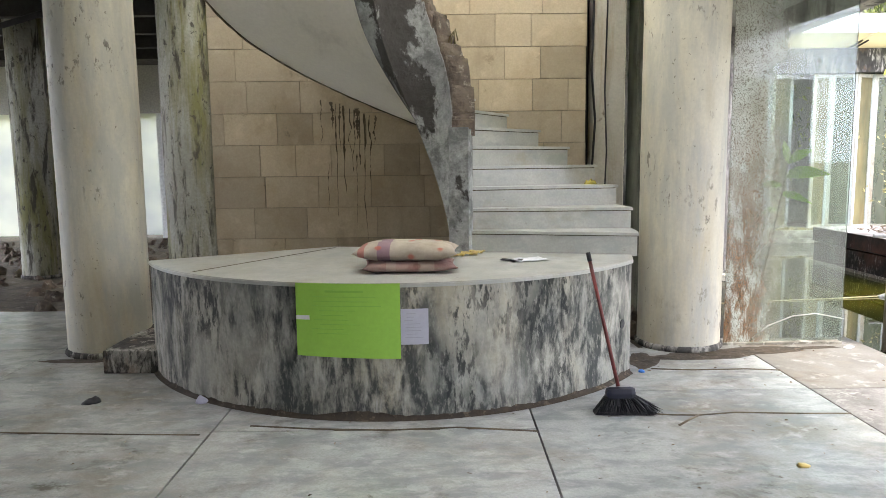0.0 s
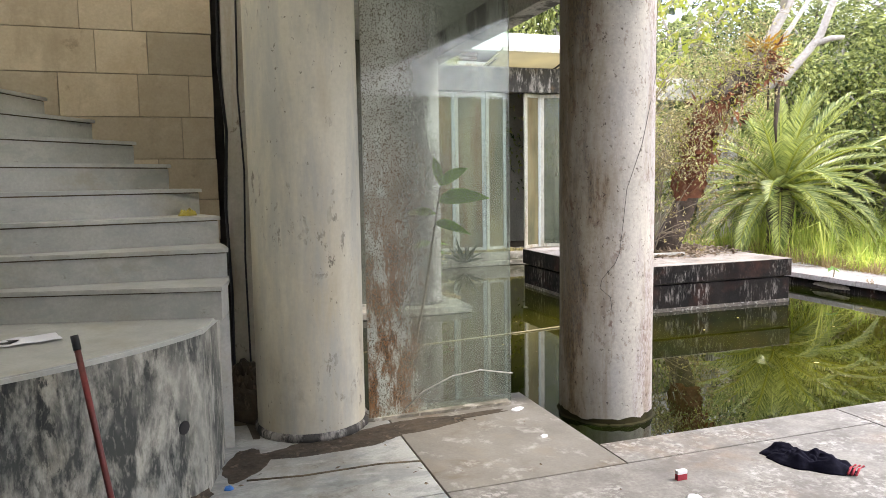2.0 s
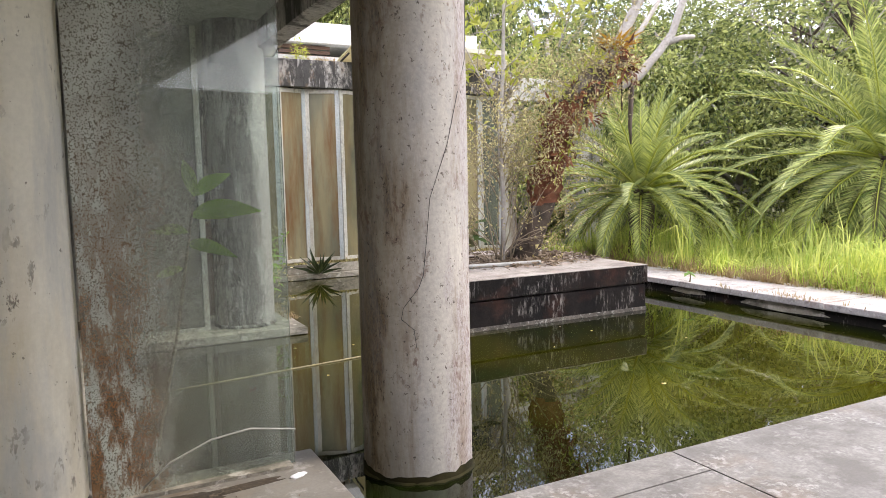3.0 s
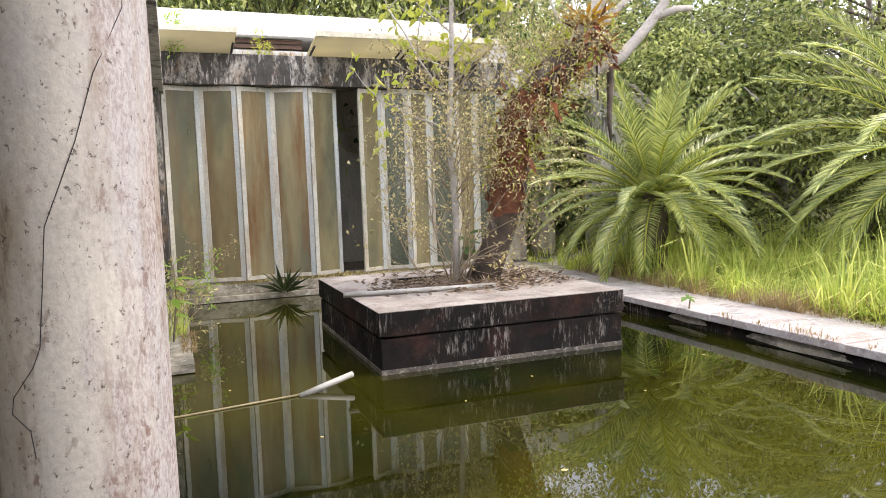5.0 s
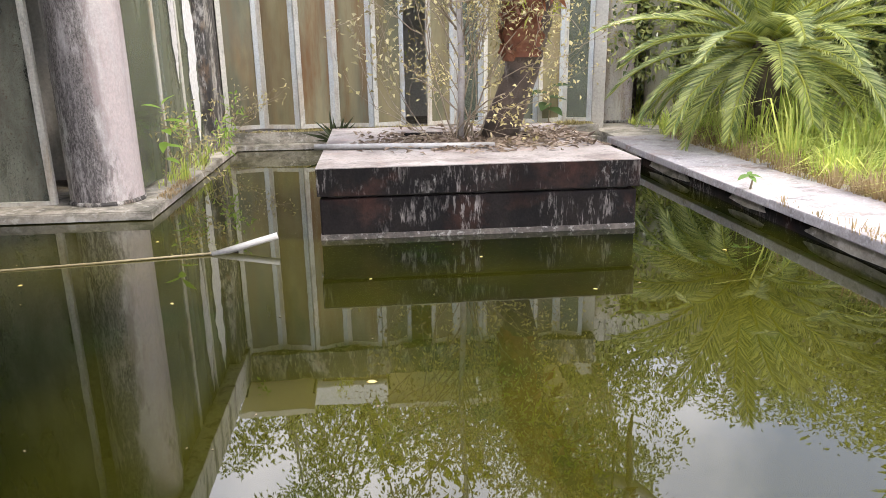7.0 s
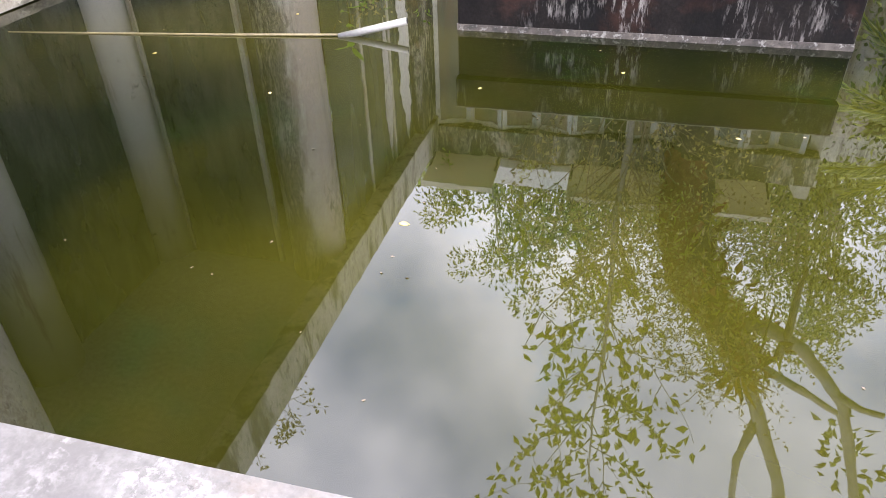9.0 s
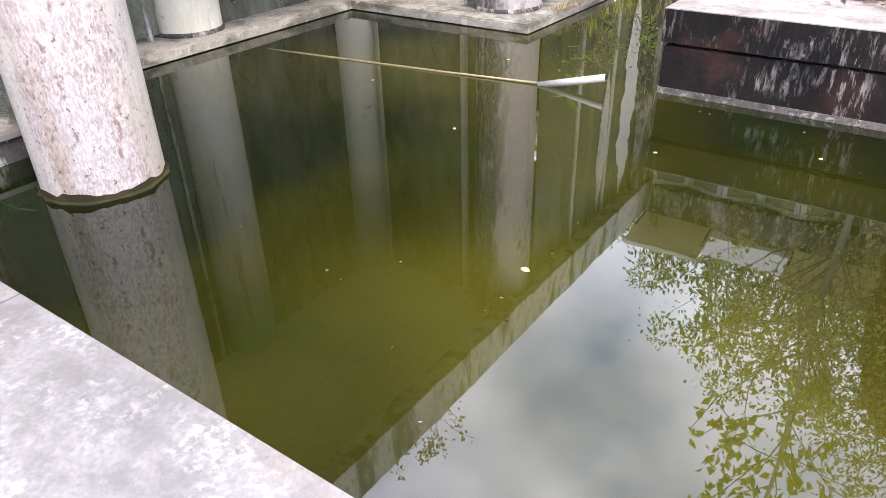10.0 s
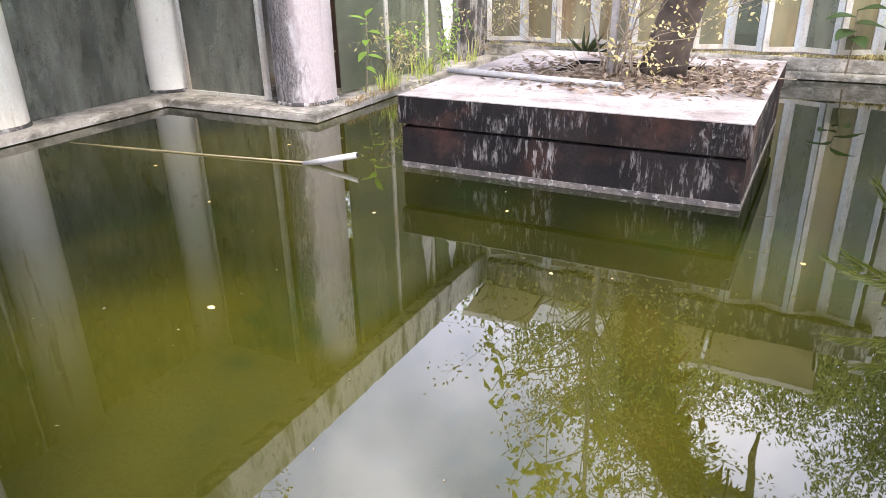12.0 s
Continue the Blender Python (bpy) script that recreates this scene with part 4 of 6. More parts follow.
# ---- roof vents over the folding wall ----
def vent(x0, x1):
    v = thing("roof_panel", "weathered sloping panel below the roof edge", "panel", "roof panels")
    bm = bmesh.new()
    a = [(x0, 14.30, 3.67), (x1, 14.30, 3.67), (x1, 13.42, 3.83), (x0, 13.42, 3.83)]
    lo = [bm.verts.new(p) for p in a]
    hi = [bm.verts.new((p[0], p[1] + 0.006, p[2] + 0.035)) for p in a]
    bm.faces.new(lo)
    bm.faces.new(hi[::-1])
    for i in range(4):
        bm.faces.new((lo[i], lo[(i + 1) % 4], hi[(i + 1) % 4], hi[i]))
    part("sheet", bm, M_FLAP, v)
    for xx in (x0 + 0.03, x1 - 0.03):
        part("bracket", tube(bmesh.new(), [(xx, 14.28, 3.645), (xx, 13.8, 3.73)], 0.018, 6), M_DARK, v, "dark metal bracket")
    part("rim", boxed(x0 - 0.01, 13.385, 3.80, x1 + 0.01, 13.42, 3.885, bevel=0.006), M_ROOFPANEL, v, "pale worn rim of the panel")
    part("back_strip", boxed(x0, 14.30, 3.645, x1, 14.54, 3.70), M_ROOFPANEL, v)


for a, b in ((4.42, 5.56), (6.72, 8.2), (8.25, 9.7)):
    vent(a, b)
lv = thing("louvre", "dark timber louvre under the roof edge", "louvre", kind="structure")
for i in range(4):
    part("slat", boxed(5.6, 14.72, 3.68 + 0.085 * i, 6.72, 14.76, 3.74 + 0.085 * i), M_BROWNWOOD, lv)

# ---- pavilion and terrace beyond the planter ----
solid("terrace", boxed(10.2, 13.0, -0.5, 14.5, 18.0, -0.02), M_KERBDIRTY, "dirty paved terrace", "pavement", "structure")
column(10.82, 15.45, 0.35, -0.02, 3.25, M_POOLCOL, "peeling pinkish round column at the terrace")
column(11.85, 15.9, 0.26, -0.02, 3.2, M_WALKCOL, "pale round column at the terrace")
solid("pavilion_beam", boxed(10.3, 15.2, 3.22, 12.75, 15.75, 3.72, bevel=0.02), M_FASCIA, "weathered white concrete beam", "beam", "structure")
solid("pavilion_pier", boxed(12.70, 15.0, -0.02, 13.36, 15.6, 3.36, bevel=0.02), M_FASCIA, "weathered white concrete pier", "pier", "structure")
solid("brick_remnant", boxed(11.0, 16.6, -0.02, 11.7, 16.9, 2.2, bevel=0.02), M_CONC_BROKEN, "orange brown wall remnant", "wall", "structure")
solid("cabinet", boxed(3.55, 11.0, -0.095, 4.2, 11.45, 1.05, bevel=0.015), M_BROWNWOOD, "reddish brown cabinet standing in the dark room", "cabinet")

# ---- plants: helpers ----
def leaf_mesh(name, c, d, length, width, material, fold=0.25, seed=1):
    """Leaves as folded blades: c places, d directions, all as arrays; length and width per leaf or one value."""
    rg = np.random.RandomState(seed)
    c, d = np.asarray(c, float), np.asarray(d, float)
    k = len(c)
    d = d / (np.linalg.norm(d, axis=1, keepdims=True) + 1e-9)
    up = rg.normal(size=(k, 3)) * 0.6 + np.array((0, 0, 1.0))
    s = np.cross(d, up)
    s /= np.linalg.norm(s, axis=1, keepdims=True) + 1e-9
    nn = np.cross(s, d)
    ln = (np.ones(k) * length)[:, None] * rg.uniform(0.7, 1.25, (k, 1))
    wd = (np.ones(k) * width)[:, None] * rg.uniform(0.75, 1.2, (k, 1))
    mid = c + d * ln * 0.45 - nn * wd * fold * 0.0
    v = np.stack([c, mid + s * wd * 0.5 + nn * wd * fold, c + d * ln - nn * ln * 0.12, mid - s * wd * 0.5 + nn * wd * fold], 1).reshape(-1, 3)
    b = (np.arange(k) * 4)[:, None]
    f = np.concatenate([b + np.array([0, 1, 2]), b + np.array([0, 2, 3])], 1).reshape(-1, 3)
    me = bpy.data.meshes.new(name)
    me.from_pydata(v.tolist(), [], f.tolist())
    me.materials.append(material)
    return me


def mesh_part(name, me, parent, label=""):
    ob = new(name, me)
    ob.parent = parent
    if label:
        ob["label"] = label
    return ob


def unit(rg, k):
    v = rg.normal(size=(k, 3))
    return v / np.linalg.norm(v, axis=1, keepdims=True)


def clump_leaves(rg, centres, radii, per, flat=0.8):
    """Leaf places on the shells of many uneven clumps, with directions that point outward and hang."""
    cs, ds = [], []
    for c, r in zip(centres, radii):
        k = max(6, int(per * r * r))
        u = unit(rg, k)
        rad = r * rg.uniform(0.45, 1.1, (k, 1))
        cs.append(np.asarray(c) + u * rad * np.array((1, 1, flat)))
        ds.append(u + rg.normal(size=(k, 3)) * 0.6 + np.array((0, 0, -0.35)))
    return np.concatenate(cs), np.concatenate(ds)


def make_tree(seed, height, spread, material, label, leaf=(0.145, 0.07), per=430, low=1.0):
    rg = np.random.RandomState(seed)
    t = thing("tree", label, "tree", "woodland trees", at=(0, 0, 0))
    bm = bmesh.new()
    top = height * 0.8
    pts = [(0.15 * i * rg.uniform(-1, 1), 0.15 * i * rg.uniform(-1, 1), top * i / 5) for i in range(6)]
    tube(bm, pts, [0.2 * (1 - 0.14 * i) for i in range(6)], 8)
    cs, rs = [], []
    for i in range(34):
        z = low + (height - low) * rg.uniform(0, 1) ** 0.85
        q = (z - low) / (height - low)
        rad = spread * (0.55 + 0.6 * math.sin(math.pi * min(1, q * 0.85 + 0.1))) * rg.uniform(0.35, 1.0)
        a = rg.uniform(0, 2 * math.pi)
        p = (rad * math.cos(a), rad * math.sin(a), z)
        cs.append(p)
        rs.append(rg.uniform(0.5, 1.05))
        if i % 2 == 0:
            base = Vector(pts[min(4, int(q * 5))])
            tube(bm, [base, base.lerp(Vector(p), 0.5) + Vector((0, 0, 0.2)), p], [0.07, 0.045, 0.015], 5)
    part("trunk", bm, M_PALEBARK if seed % 2 else M_BARK, t)
    c, d = clump_leaves(rg, cs, rs, per, 0.75)
    mesh_part("crown", leaf_mesh("crown", c, d, leaf[0], leaf[1], material, 0.25, seed), t)
    return t


# ---- woodland round the garden ----
tree_a = make_tree(3, 10.5, 2.6, M_LEAF, "tall dense green tree behind the ruined house")
tree_b = make_tree(4, 11.5, 2.9, M_LEAF_B, "tall light green leafy tree", (0.17, 0.085), 360)
tree_c = make_tree(7, 9.0, 2.4, M_LEAF, "leafy green tree at the garden's edge", (0.13, 0.062), 460)
bush_a = make_tree(9, 4.2, 2.2, M_LEAF_B, "dense green bush at the wood's edge", (0.13, 0.065), 520, 0.2)
rg = np.random.RandomState(11)
spots = []
for x in np.arange(-6, 27, 3.1):
    spots.append((x, 22.5 + rg.uniform(-1.2, 1.2), 0))
for x in np.arange(-8, 30, 3.6):
    spots.append((x, 27 + rg.uniform(-1.2, 1.2), 1))
for y in np.arange(-2, 22, 3.3):
    spots.append((20.0 + rg.uniform(-1, 1) - max(0, (y - 12) * 0.12), y, 0))
for y in np.arange(-4, 26, 3.8):
    spots.append((24.5 + rg.uniform(-1, 1), y, 1))
for x, y in ((16.2, 15.5), (14.6, 18.5), (18.2, 12.2), (12.5, 20.5), (17.0, 18.0)):
    spots.append((x, y, 0))
for x, y in ((-16, 24), (-17, 9), (-11, 25)):
    spots.append((x, y, 1))
firsts = [tree_a, tree_b, tree_c]
for i, (x, y, row) in enumerate(spots):
    m = Matrix.Translation((x, y, -0.1)) @ Matrix.Rotation(rg.uniform(0, 6.28), 4, "Z") @ Matrix.Diagonal((1, 1, 1.0 if row else 1.45 if y > 20 and 1 < x < 15 else 0.8, 1))
    if i < 3:
        firsts[i].matrix_basis = m
    else:
        copy_thing(firsts[(i + row) % 3], m)
bspots = [(12.2, 16.8), (14.2, 15.2), (16.4, 13.4), (17.6, 10.6), (18.2, 7.6), (18.6, 4.4), (11.2, 19.4), (15.6, 16.6), (18.0, 1.0), (13.6, 17.6), (2.0, 19.8), (5.5, 20.4), (8.6, 20.2)]
for i, (x, y) in enumerate(bspots):
    m = Matrix.Translation((x, y, -0.1)) @ Matrix.Rotation(rg.uniform(0, 6.28), 4, "Z")
    if i == 0:
        bush_a.matrix_basis = m
        bush_a.name = "bush"
        tagged(bush_a, category="bush", group="woodland bushes")
    else:
        copy_thing(bush_a, m)
for x in (0.6, 3.4, 6.1, 8.9, 11.6):
    copy_thing(bush_a, Matrix.Translation((x, 21.2 + rg.uniform(-0.5, 0.5), -0.1)) @ Matrix.Rotation(rg.uniform(0, 6.28), 4, "Z") @ Matrix.Diagonal((1.2, 1.2, 1.75, 1)))
# far wood, beyond what could be counted
rg = np.random.RandomState(5)
ang = rg.uniform(-0.6, 2.6, 260)
dist = rg.uniform(33, 44, 260)
cc = np.stack([6 + dist * np.cos(ang), 4 + dist * np.sin(ang), rg.uniform(0.5, 11, 260)], 1)
c, d = clump_leaves(rg, cc, rg.uniform(1.5, 2.6, 260), 22, 0.9)
tagged(new("far_wood", leaf_mesh("far_wood", c, d, 0.8, 0.5, M_LEAF, 0.2, 6)), "distant green wood behind the garden", "wood", kind="stuff")


# ---- palms ----
def frond_mesh(pts, side, length, rg):
    """Comb of folded leaflets on both sides of an arching stalk."""
    m = len(pts) - 1
    verts, faces = [], []
    for j in range(6, 74):
        q = j / 74 * 0.995
        i = min(m - 1, int(q * m))
        base = pts[i].lerp(pts[i + 1], q * m - i)
        tan = (pts[i + 1] - pts[i]).normalized()
        nor = tan.cross(side)
        if nor.z < 0:
            nor.negate()
        ln = length * (0.04 + 0.125 * math.sin(math.pi * (0.14 + 0.80 * q)) ** 0.8)
        for sg in (-1, 1):
            d = (tan * (0.55 + 0.75 * q) + side * sg * (0.95 - 0.25 * q) + nor * (0.42 - 0.2 * q) + Vector(rg.normal(size=3)) * 0.05).normalized()
            w = d.cross(nor).normalized() * 0.0095
            e = d.cross(w).normalized() * 0.006
            tip = base + d * ln * rg.uniform(0.9, 1.1) + Vector((0, 0, -0.12 * ln))
            mid = base + d * ln * 0.42
            k = len(verts)
            verts += [base, mid + w + e, mid - w + e, mid - e, tip]
            faces += [(k, k + 1, k + 3), (k, k + 3, k + 2), (k + 1, k + 4, k + 3), (k + 3, k + 4, k + 2)]
    me = bpy.data.meshes.new("frond")
    me.from_pydata([tuple(v) for v in verts], [], faces)
    me.materials.append(M_PALM)
    return me


def palm(x, y, label, n, length, seed, trunk_h):
    rg = np.random.RandomState(seed)
    p = thing("palm", label, "palm", "date palms", at=(x, y, 0))
    bm = lathe(bmesh.new(), [(0.24, -0.05), (0.20, trunk_h * 0.4), (0.25, trunk_h * 0.8), (0.13, trunk_h)], 12, wob=0.02)
    part("trunk", bm, M_BARK, p)
    for i in range(n):
        q = (i + 0.5) / n
        az = i * 2.39996 + rg.uniform(-0.2, 0.2)
        e = radians(82 - 111 * q ** 0.9 + rg.uniform(-6, 6))
        ln = length * (0.80 + 0.28 * math.sin(math.pi * min(1, 0.2 + q * 0.75))) * rg.uniform(0.92, 1.06)
        droop = 0.25 + 0.85 * math.cos(e) * rg.uniform(0.8, 1.15)
        m = 22
        pts, pos = [], Vector((0.06 * math.cos(az), 0.06 * math.sin(az), trunk_h - 0.05 - 0.12 * q))
        for j in range(m + 1):
            pts.append(pos.copy())
            pos = pos + Vector((math.cos(e) * math.cos(az), math.cos(e) * math.sin(az), math.sin(e))) * (ln / m)
            e -= droop / m * (0.35 + 1.3 * j / m)
        for v in pts:
            v.z = max(v.z, 0.06)
        side = Vector((-math.sin(az), math.cos(az), 0))
        twist = rg.uniform(-0.5, 0.5)
        side = (side * math.cos(twist) + Vector((0, 0, 1)) * math.sin(twist) * 0.6).normalized()
        f = mesh_part("frond", frond_mesh(pts, side, length, rg), p)
        bm = tube(bmesh.new(), pts[::2], [0.020 * (1 - 0.8 * k / 12) for k in range(len(pts[::2]))], 5)
        mesh_part("stalk", mesh_of("stalk", bm, M_LEAF_Y), f)
    return p


palm(11.5, 11.75, "young date palm with arching green fronds beside the pool", 62, 1.9, 21, 1.36)
palm(14.7, 9.3, "larger date palm with long arching fronds in tall grass", 60, 2.7, 22, 1.85)


# ---- twiggy growth ----
def twigs(bm, rg, p, d, length, rad, depth, tips, spread=0.5, up=0.15):
    n = 4
    pts, q, dd = [Vector(p)], Vector(p), Vector(d).normalized()
    for i in range(n):
        dd = (dd + Vector(rg.normal(size=3)) * 0.16 + Vector((0, 0, up * 0.25))).normalized()
        q = q + dd * length / n
        pts.append(q.copy())
        if depth <= 1:
            tips.append((tuple(q), tuple(dd)))
    tube(bm, pts, [rad * (1 - 0.5 * i / n) for i in range(n + 1)], 4 if rad < 0.012 else 6)
    if depth > 0:
        for i in range(rg.randint(2, 4)):
            s = pts[rg.randint(2, n + 1)]
            nd = (dd + Vector(rg.normal(size=3)) * spread + Vector((0, 0, up))).normalized()
            twigs(bm, rg, s, nd, length * rg.uniform(0.5, 0.8), rad * 0.55, depth - 1, tips, spread, up)


# ---- bare pale tree among the green ----
rg = np.random.RandomState(77)
bt = thing("bare_tree", "leafless pale twiggy tree in the wood", "tree", at=(17.2, 12.6, -0.05))
bm, tips = bmesh.new(), []
tube(bm, [(0, 0, 0), (0.1, -0.1, 1.5), (-0.1, 0, 3.0), (0.1, 0.1, 4.2)], [0.12, 0.10, 0.08, 0.05], 8)
part("trunk", bm, M_PALEBARK, bt)
for i in range(16):
    a = i * 2.4
    bm = bmesh.new()
    twigs(bm, rg, (0, 0, 2.2 + 0.14 * i), (math.cos(a), math.sin(a), 0.7), rg.uniform(1.0, 1.7), 0.028, 3, tips, 0.55, 0.15)
    part("branch", bm, M_PALEBARK, bt)


# ---- grass ----
def grass(name, n, xr, yr, hr, material, seed, label, lean=0.5, wide=0.012, edge=None, z=-0.05, tuft=14, spread=0.10):
    """Blades in uneven tufts."""
    rg = np.random.RandomState(seed)
    k = max(3, n // tuft)
    tx, ty = rg.uniform(*xr, k), rg.uniform(*yr, k)
    if edge:
        tx = xr[0] + (xr[1] - xr[0]) * rg.uniform(0, 1, k) ** edge
    th = rg.uniform(*hr, k) * (0.45 + 0.75 * np.clip(np.sin(tx * 1.9 + 1) * np.cos(ty * 1.3) + 0.55 * np.sin(tx * 4.7 + ty * 3.1) + 0.5, 0, 1.4))
    w = rg.randint(0, k, n)
    a = rg.uniform(0, 6.28, n)
    r = np.abs(rg.normal(0, spread, n))
    dx, dy = np.cos(a), np.sin(a)
    x, y = np.clip(tx[w] + r * dx, *xr), np.clip(ty[w] + r * dy, *yr)
    h = th[w] * rg.uniform(0.45, 1.15, n)
    b = np.clip(rg.uniform(0.05, lean, n) * (0.4 + 4 * r), 0.02, 1.4)
    wd = wide * rg.uniform(0.6, 1.3, n)
    base = np.stack([x, y, np.full(n, z)], 1)
    out = np.stack([dx, dy, np.zeros(n)], 1)
    side = np.stack([-dy, dx, np.zeros(n)], 1) * wd[:, None]
    upv = np.array((0, 0, 1.0))
    p1 = base + out * (b * h * 0.25)[:, None] + upv * (h * 0.55)[:, None]
    p2 = base + out * (b * h * 0.95)[:, None] + upv * (h * np.clip(1 - 0.45 * b, 0.25, 1))[:, None]
    v = np.stack([base - side, base + side, p1 - side * 0.8, p1 + side * 0.8, p2], 1).reshape(-1, 3)
    q = (np.arange(n) * 5)[:, None]
    me = bpy.data.meshes.new(name)
    me.from_pydata(v.tolist(), [], (q + np.array([0, 1, 3, 2])).tolist() + (q + np.array([2, 3, 4])).tolist())
    me.materials.append(material)
    return tagged(new(name, me), label, "grass", kind="stuff")


grass("long_grass", 30000, (10.95, 18.5), (3.0, 13.5), (0.2, 1.0), M_GRASS, 31, "long bright green grass beyond the pool kerb", 2.2, 0.009, 1.4)
grass("dead_grass", 5000, (10.75, 11.5), (5.0, 12.8), (0.10, 0.35), M_DRYGRASS, 32, "dead flattened grass along the kerb", 1.6, 0.006, 1.6, 0.0)
grass("short_grass", 16000, (11.0, 20.0), (3.0, 20.0), (0.15, 0.45), M_GRASS, 33, "short grass under the palms", 0.9, 0.014)


def leaves_on(rg, tips, per, jitter):
    cs, ds = [], []
    for p, d in tips:
        for _ in range(per):
            cs.append(np.array(p) + rg.normal(size=3) * jitter)
            ds.append(np.array(d) * 0.4 + rg.normal(size=3) * 0.7 + np.array((0, 0, -0.1)))
    return np.array(cs), np.array(ds)


def shrub(name, label, at, stems, length, rad, depth, seed, leafmat, per, leaf, jitter=0.04, lean=0.35, cat="shrub", group=""):
    rg = np.random.RandomState(seed)
    s = thing(name, label, cat, group, at=at)
    bm, tips = bmesh.new(), []
    for i in range(stems):
        a = rg.uniform(0, 6.28)
        twigs(bm, rg, (rg.uniform(-0.12, 0.12), rg.uniform(-0.12, 0.12), -0.03), (lean * math.cos(a), lean * math.sin(a), 1), length * rg.uniform(0.7, 1.15), rad, depth, tips)
    part("branchwork", bm, M_TWIG, s)
    if per:
        c, d = leaves_on(rg, tips, per, jitter)
        mesh_part("foliage", leaf_mesh("foliage", c, d, leaf[0], leaf[1], leafmat, 0.25, seed), s)
    return s


# ---- old tree in the planter ----
ot = thing("old_tree", "leaning tree trunk covered with dead ferns and epiphytes", "tree")
trunk_pts = [(7.88, 10.3, 0.3), (7.97, 10.15, 0.65), (8.08, 10.0, 1.05), (8.12, 9.9, 1.5), (8.14, 9.8, 1.95), (8.28, 9.7, 2.4), (8.56, 9.55, 2.75), (8.92, 9.42, 3.1)]
bm = tube(bmesh.new(), trunk_pts, [0.21, 0.18, 0.165, 0.17, 0.19, 0.19, 0.17, 0.11], 14)
for v in bm.verts:
    v.co += Vector((noise.noise(v.co * 5), noise.noise(v.co * 5 + Vector((9, 0, 0))), 0)) * 0.05
part("trunk", bm, M_BARK, ot)
limbs = (([(8.55, 9.52, 2.75), (8.86, 9.4, 3.2), (9.1, 9.3, 3.7), (9.45, 9.2, 4.5), (9.75, 9.1, 5.6), (10.1, 8.95, 6.8), (10.3, 8.9, 8.2)], 0.085), ([(8.66, 9.5, 2.72), (9.0, 9.48, 2.72), (9.32, 9.45, 2.88), (9.62, 9.4, 3.2), (9.82, 9.36, 3.45), (10.05, 9.3, 4.1), (10.35, 9.25, 5.0), (10.65, 9.15, 6.2), (10.8, 9.1, 7.4)], 0.075), ([(9.72, 9.38, 3.32), (9.95, 9.3, 3.40), (10.15, 9.28, 3.42)], 0.05), ([(9.1, 9.3, 3.7), (9.0, 9.2, 4.3), (9.1, 9.1, 5.2)], 0.05), ([(8.95, 9.42, 3.1), (9.5, 9.6, 3.55), (10.0, 9.8, 4.0), (10.3, 9.9, 4.6)], 0.045))
for i, (pts, r) in enumerate(limbs):
    part("limb", tube(bmesh.new(), pts, [r * (1 - 0.6 * k / len(pts)) for k in range(len(pts))], 8), M_PALEBARK, ot, "bare pale limb")
rg = np.random.RandomState(41)
P = np.array(trunk_pts)
def along(a, b, n, rad):
    s = rg.uniform(a, b, n)
    i = np.minimum(s.astype(int), len(P) - 2)
    return P[i] + (P[i + 1] - P[i]) * (s - i)[:, None] + unit(rg, n) * rad * rg.uniform(0.5, 1.0, (n, 1))


def shield(s0, az, half, hgt, seed):
    """One cupped, ragged shield leaf clasping the trunk."""
    i = min(int(s0), len(P) - 2)
    ctr = Vector(P[i] + (P[i + 1] - P[i]) * (s0 - i))
    ax = Vector(P[i + 1] - P[i]).normalized()
    bm = bmesh.new()
    rows = []
    for j in range(6):
        v = j / 5
        row = []
        for k in range(9):
            u = k / 8 * 2 - 1
            wide = half * math.sqrt(max(0.0, 1 - (1.5 * v - 0.6) ** 2 * 0.8))
            a = az + u * wide
            r = 0.20 + 0.02 * math.sin(seed) + 0.07 * v ** 2 + 0.015 * noise.noise((u * 3, v * 3, seed))
            lift = hgt * (v - 0.35) + 0.07 * v * noise.noise((u * 5, seed, 2.0)) - 0.08 * u * u * v
            row.append(bm.verts.new(ctr + ax * lift + Vector((math.cos(a) * r, math.sin(a) * r, 0))))
        rows.append(row)
    for p, q in zip(rows, rows[1:]):
        for k in range(8):
            bm.faces.new((p[k], p[k + 1], q[k + 1], q[k])).smooth = True
    part("shield_fern", bm, M_SHIELD, ot, "smooth red brown shield fern")


for k in range(34):
    shield(2.35 + 2.7 * k / 34, radians(208 + 62 * math.sin(k * 2.1)), rg.uniform(0.40, 0.75), rg.uniform(0.16, 0.30), k * 1.7)
c = along(3.4, 7.0, 150, 0.24)
mesh_part("dead_fern", leaf_mesh("dead_fern", c, unit(rg, 150) + np.array((0, -0.2, -0.6)), 0.24, 0.10, M_FERN, 0.35, 42), ot, "red brown hanging ferns on the trunk")
cen = along(3.2, 7.0, 170, 0.95) + np.array((-0.48, 0.12, 0.12)) + rg.normal(size=(170, 3)) * np.array((0.22, 0.15, 0.12))
c, d = clump_leaves(rg, cen, rg.uniform(0.06, 0.19, 170), 760, 0.9)
mesh_part("dry_foliage", leaf_mesh("dry_foliage", c, d + np.array((0, 0, 0.3)), 0.05, 0.022, M_LEAF_DRY, 0.2, 43), ot, "dry yellowish epiphyte foliage")
cen = along(4.0, 7.0, 10, 0.3)
c, d = clump_leaves(rg, cen, rg.uniform(0.10, 0.18, 10), 600, 0.9)
tagged(mesh_part("fern_tuft", leaf_mesh("fern_tuft", c, d, 0.16, 0.06, M_FERN, 0.2, 46), ot, "red brown fern tufts"), kind="stuff")
c = along(3.2, 7.0, 700, 0.36)
mesh_part("green_foliage", leaf_mesh("green_foliage", c, unit(rg, 700), 0.14, 0.03, M_LEAF_Y, 0.2, 44), ot)
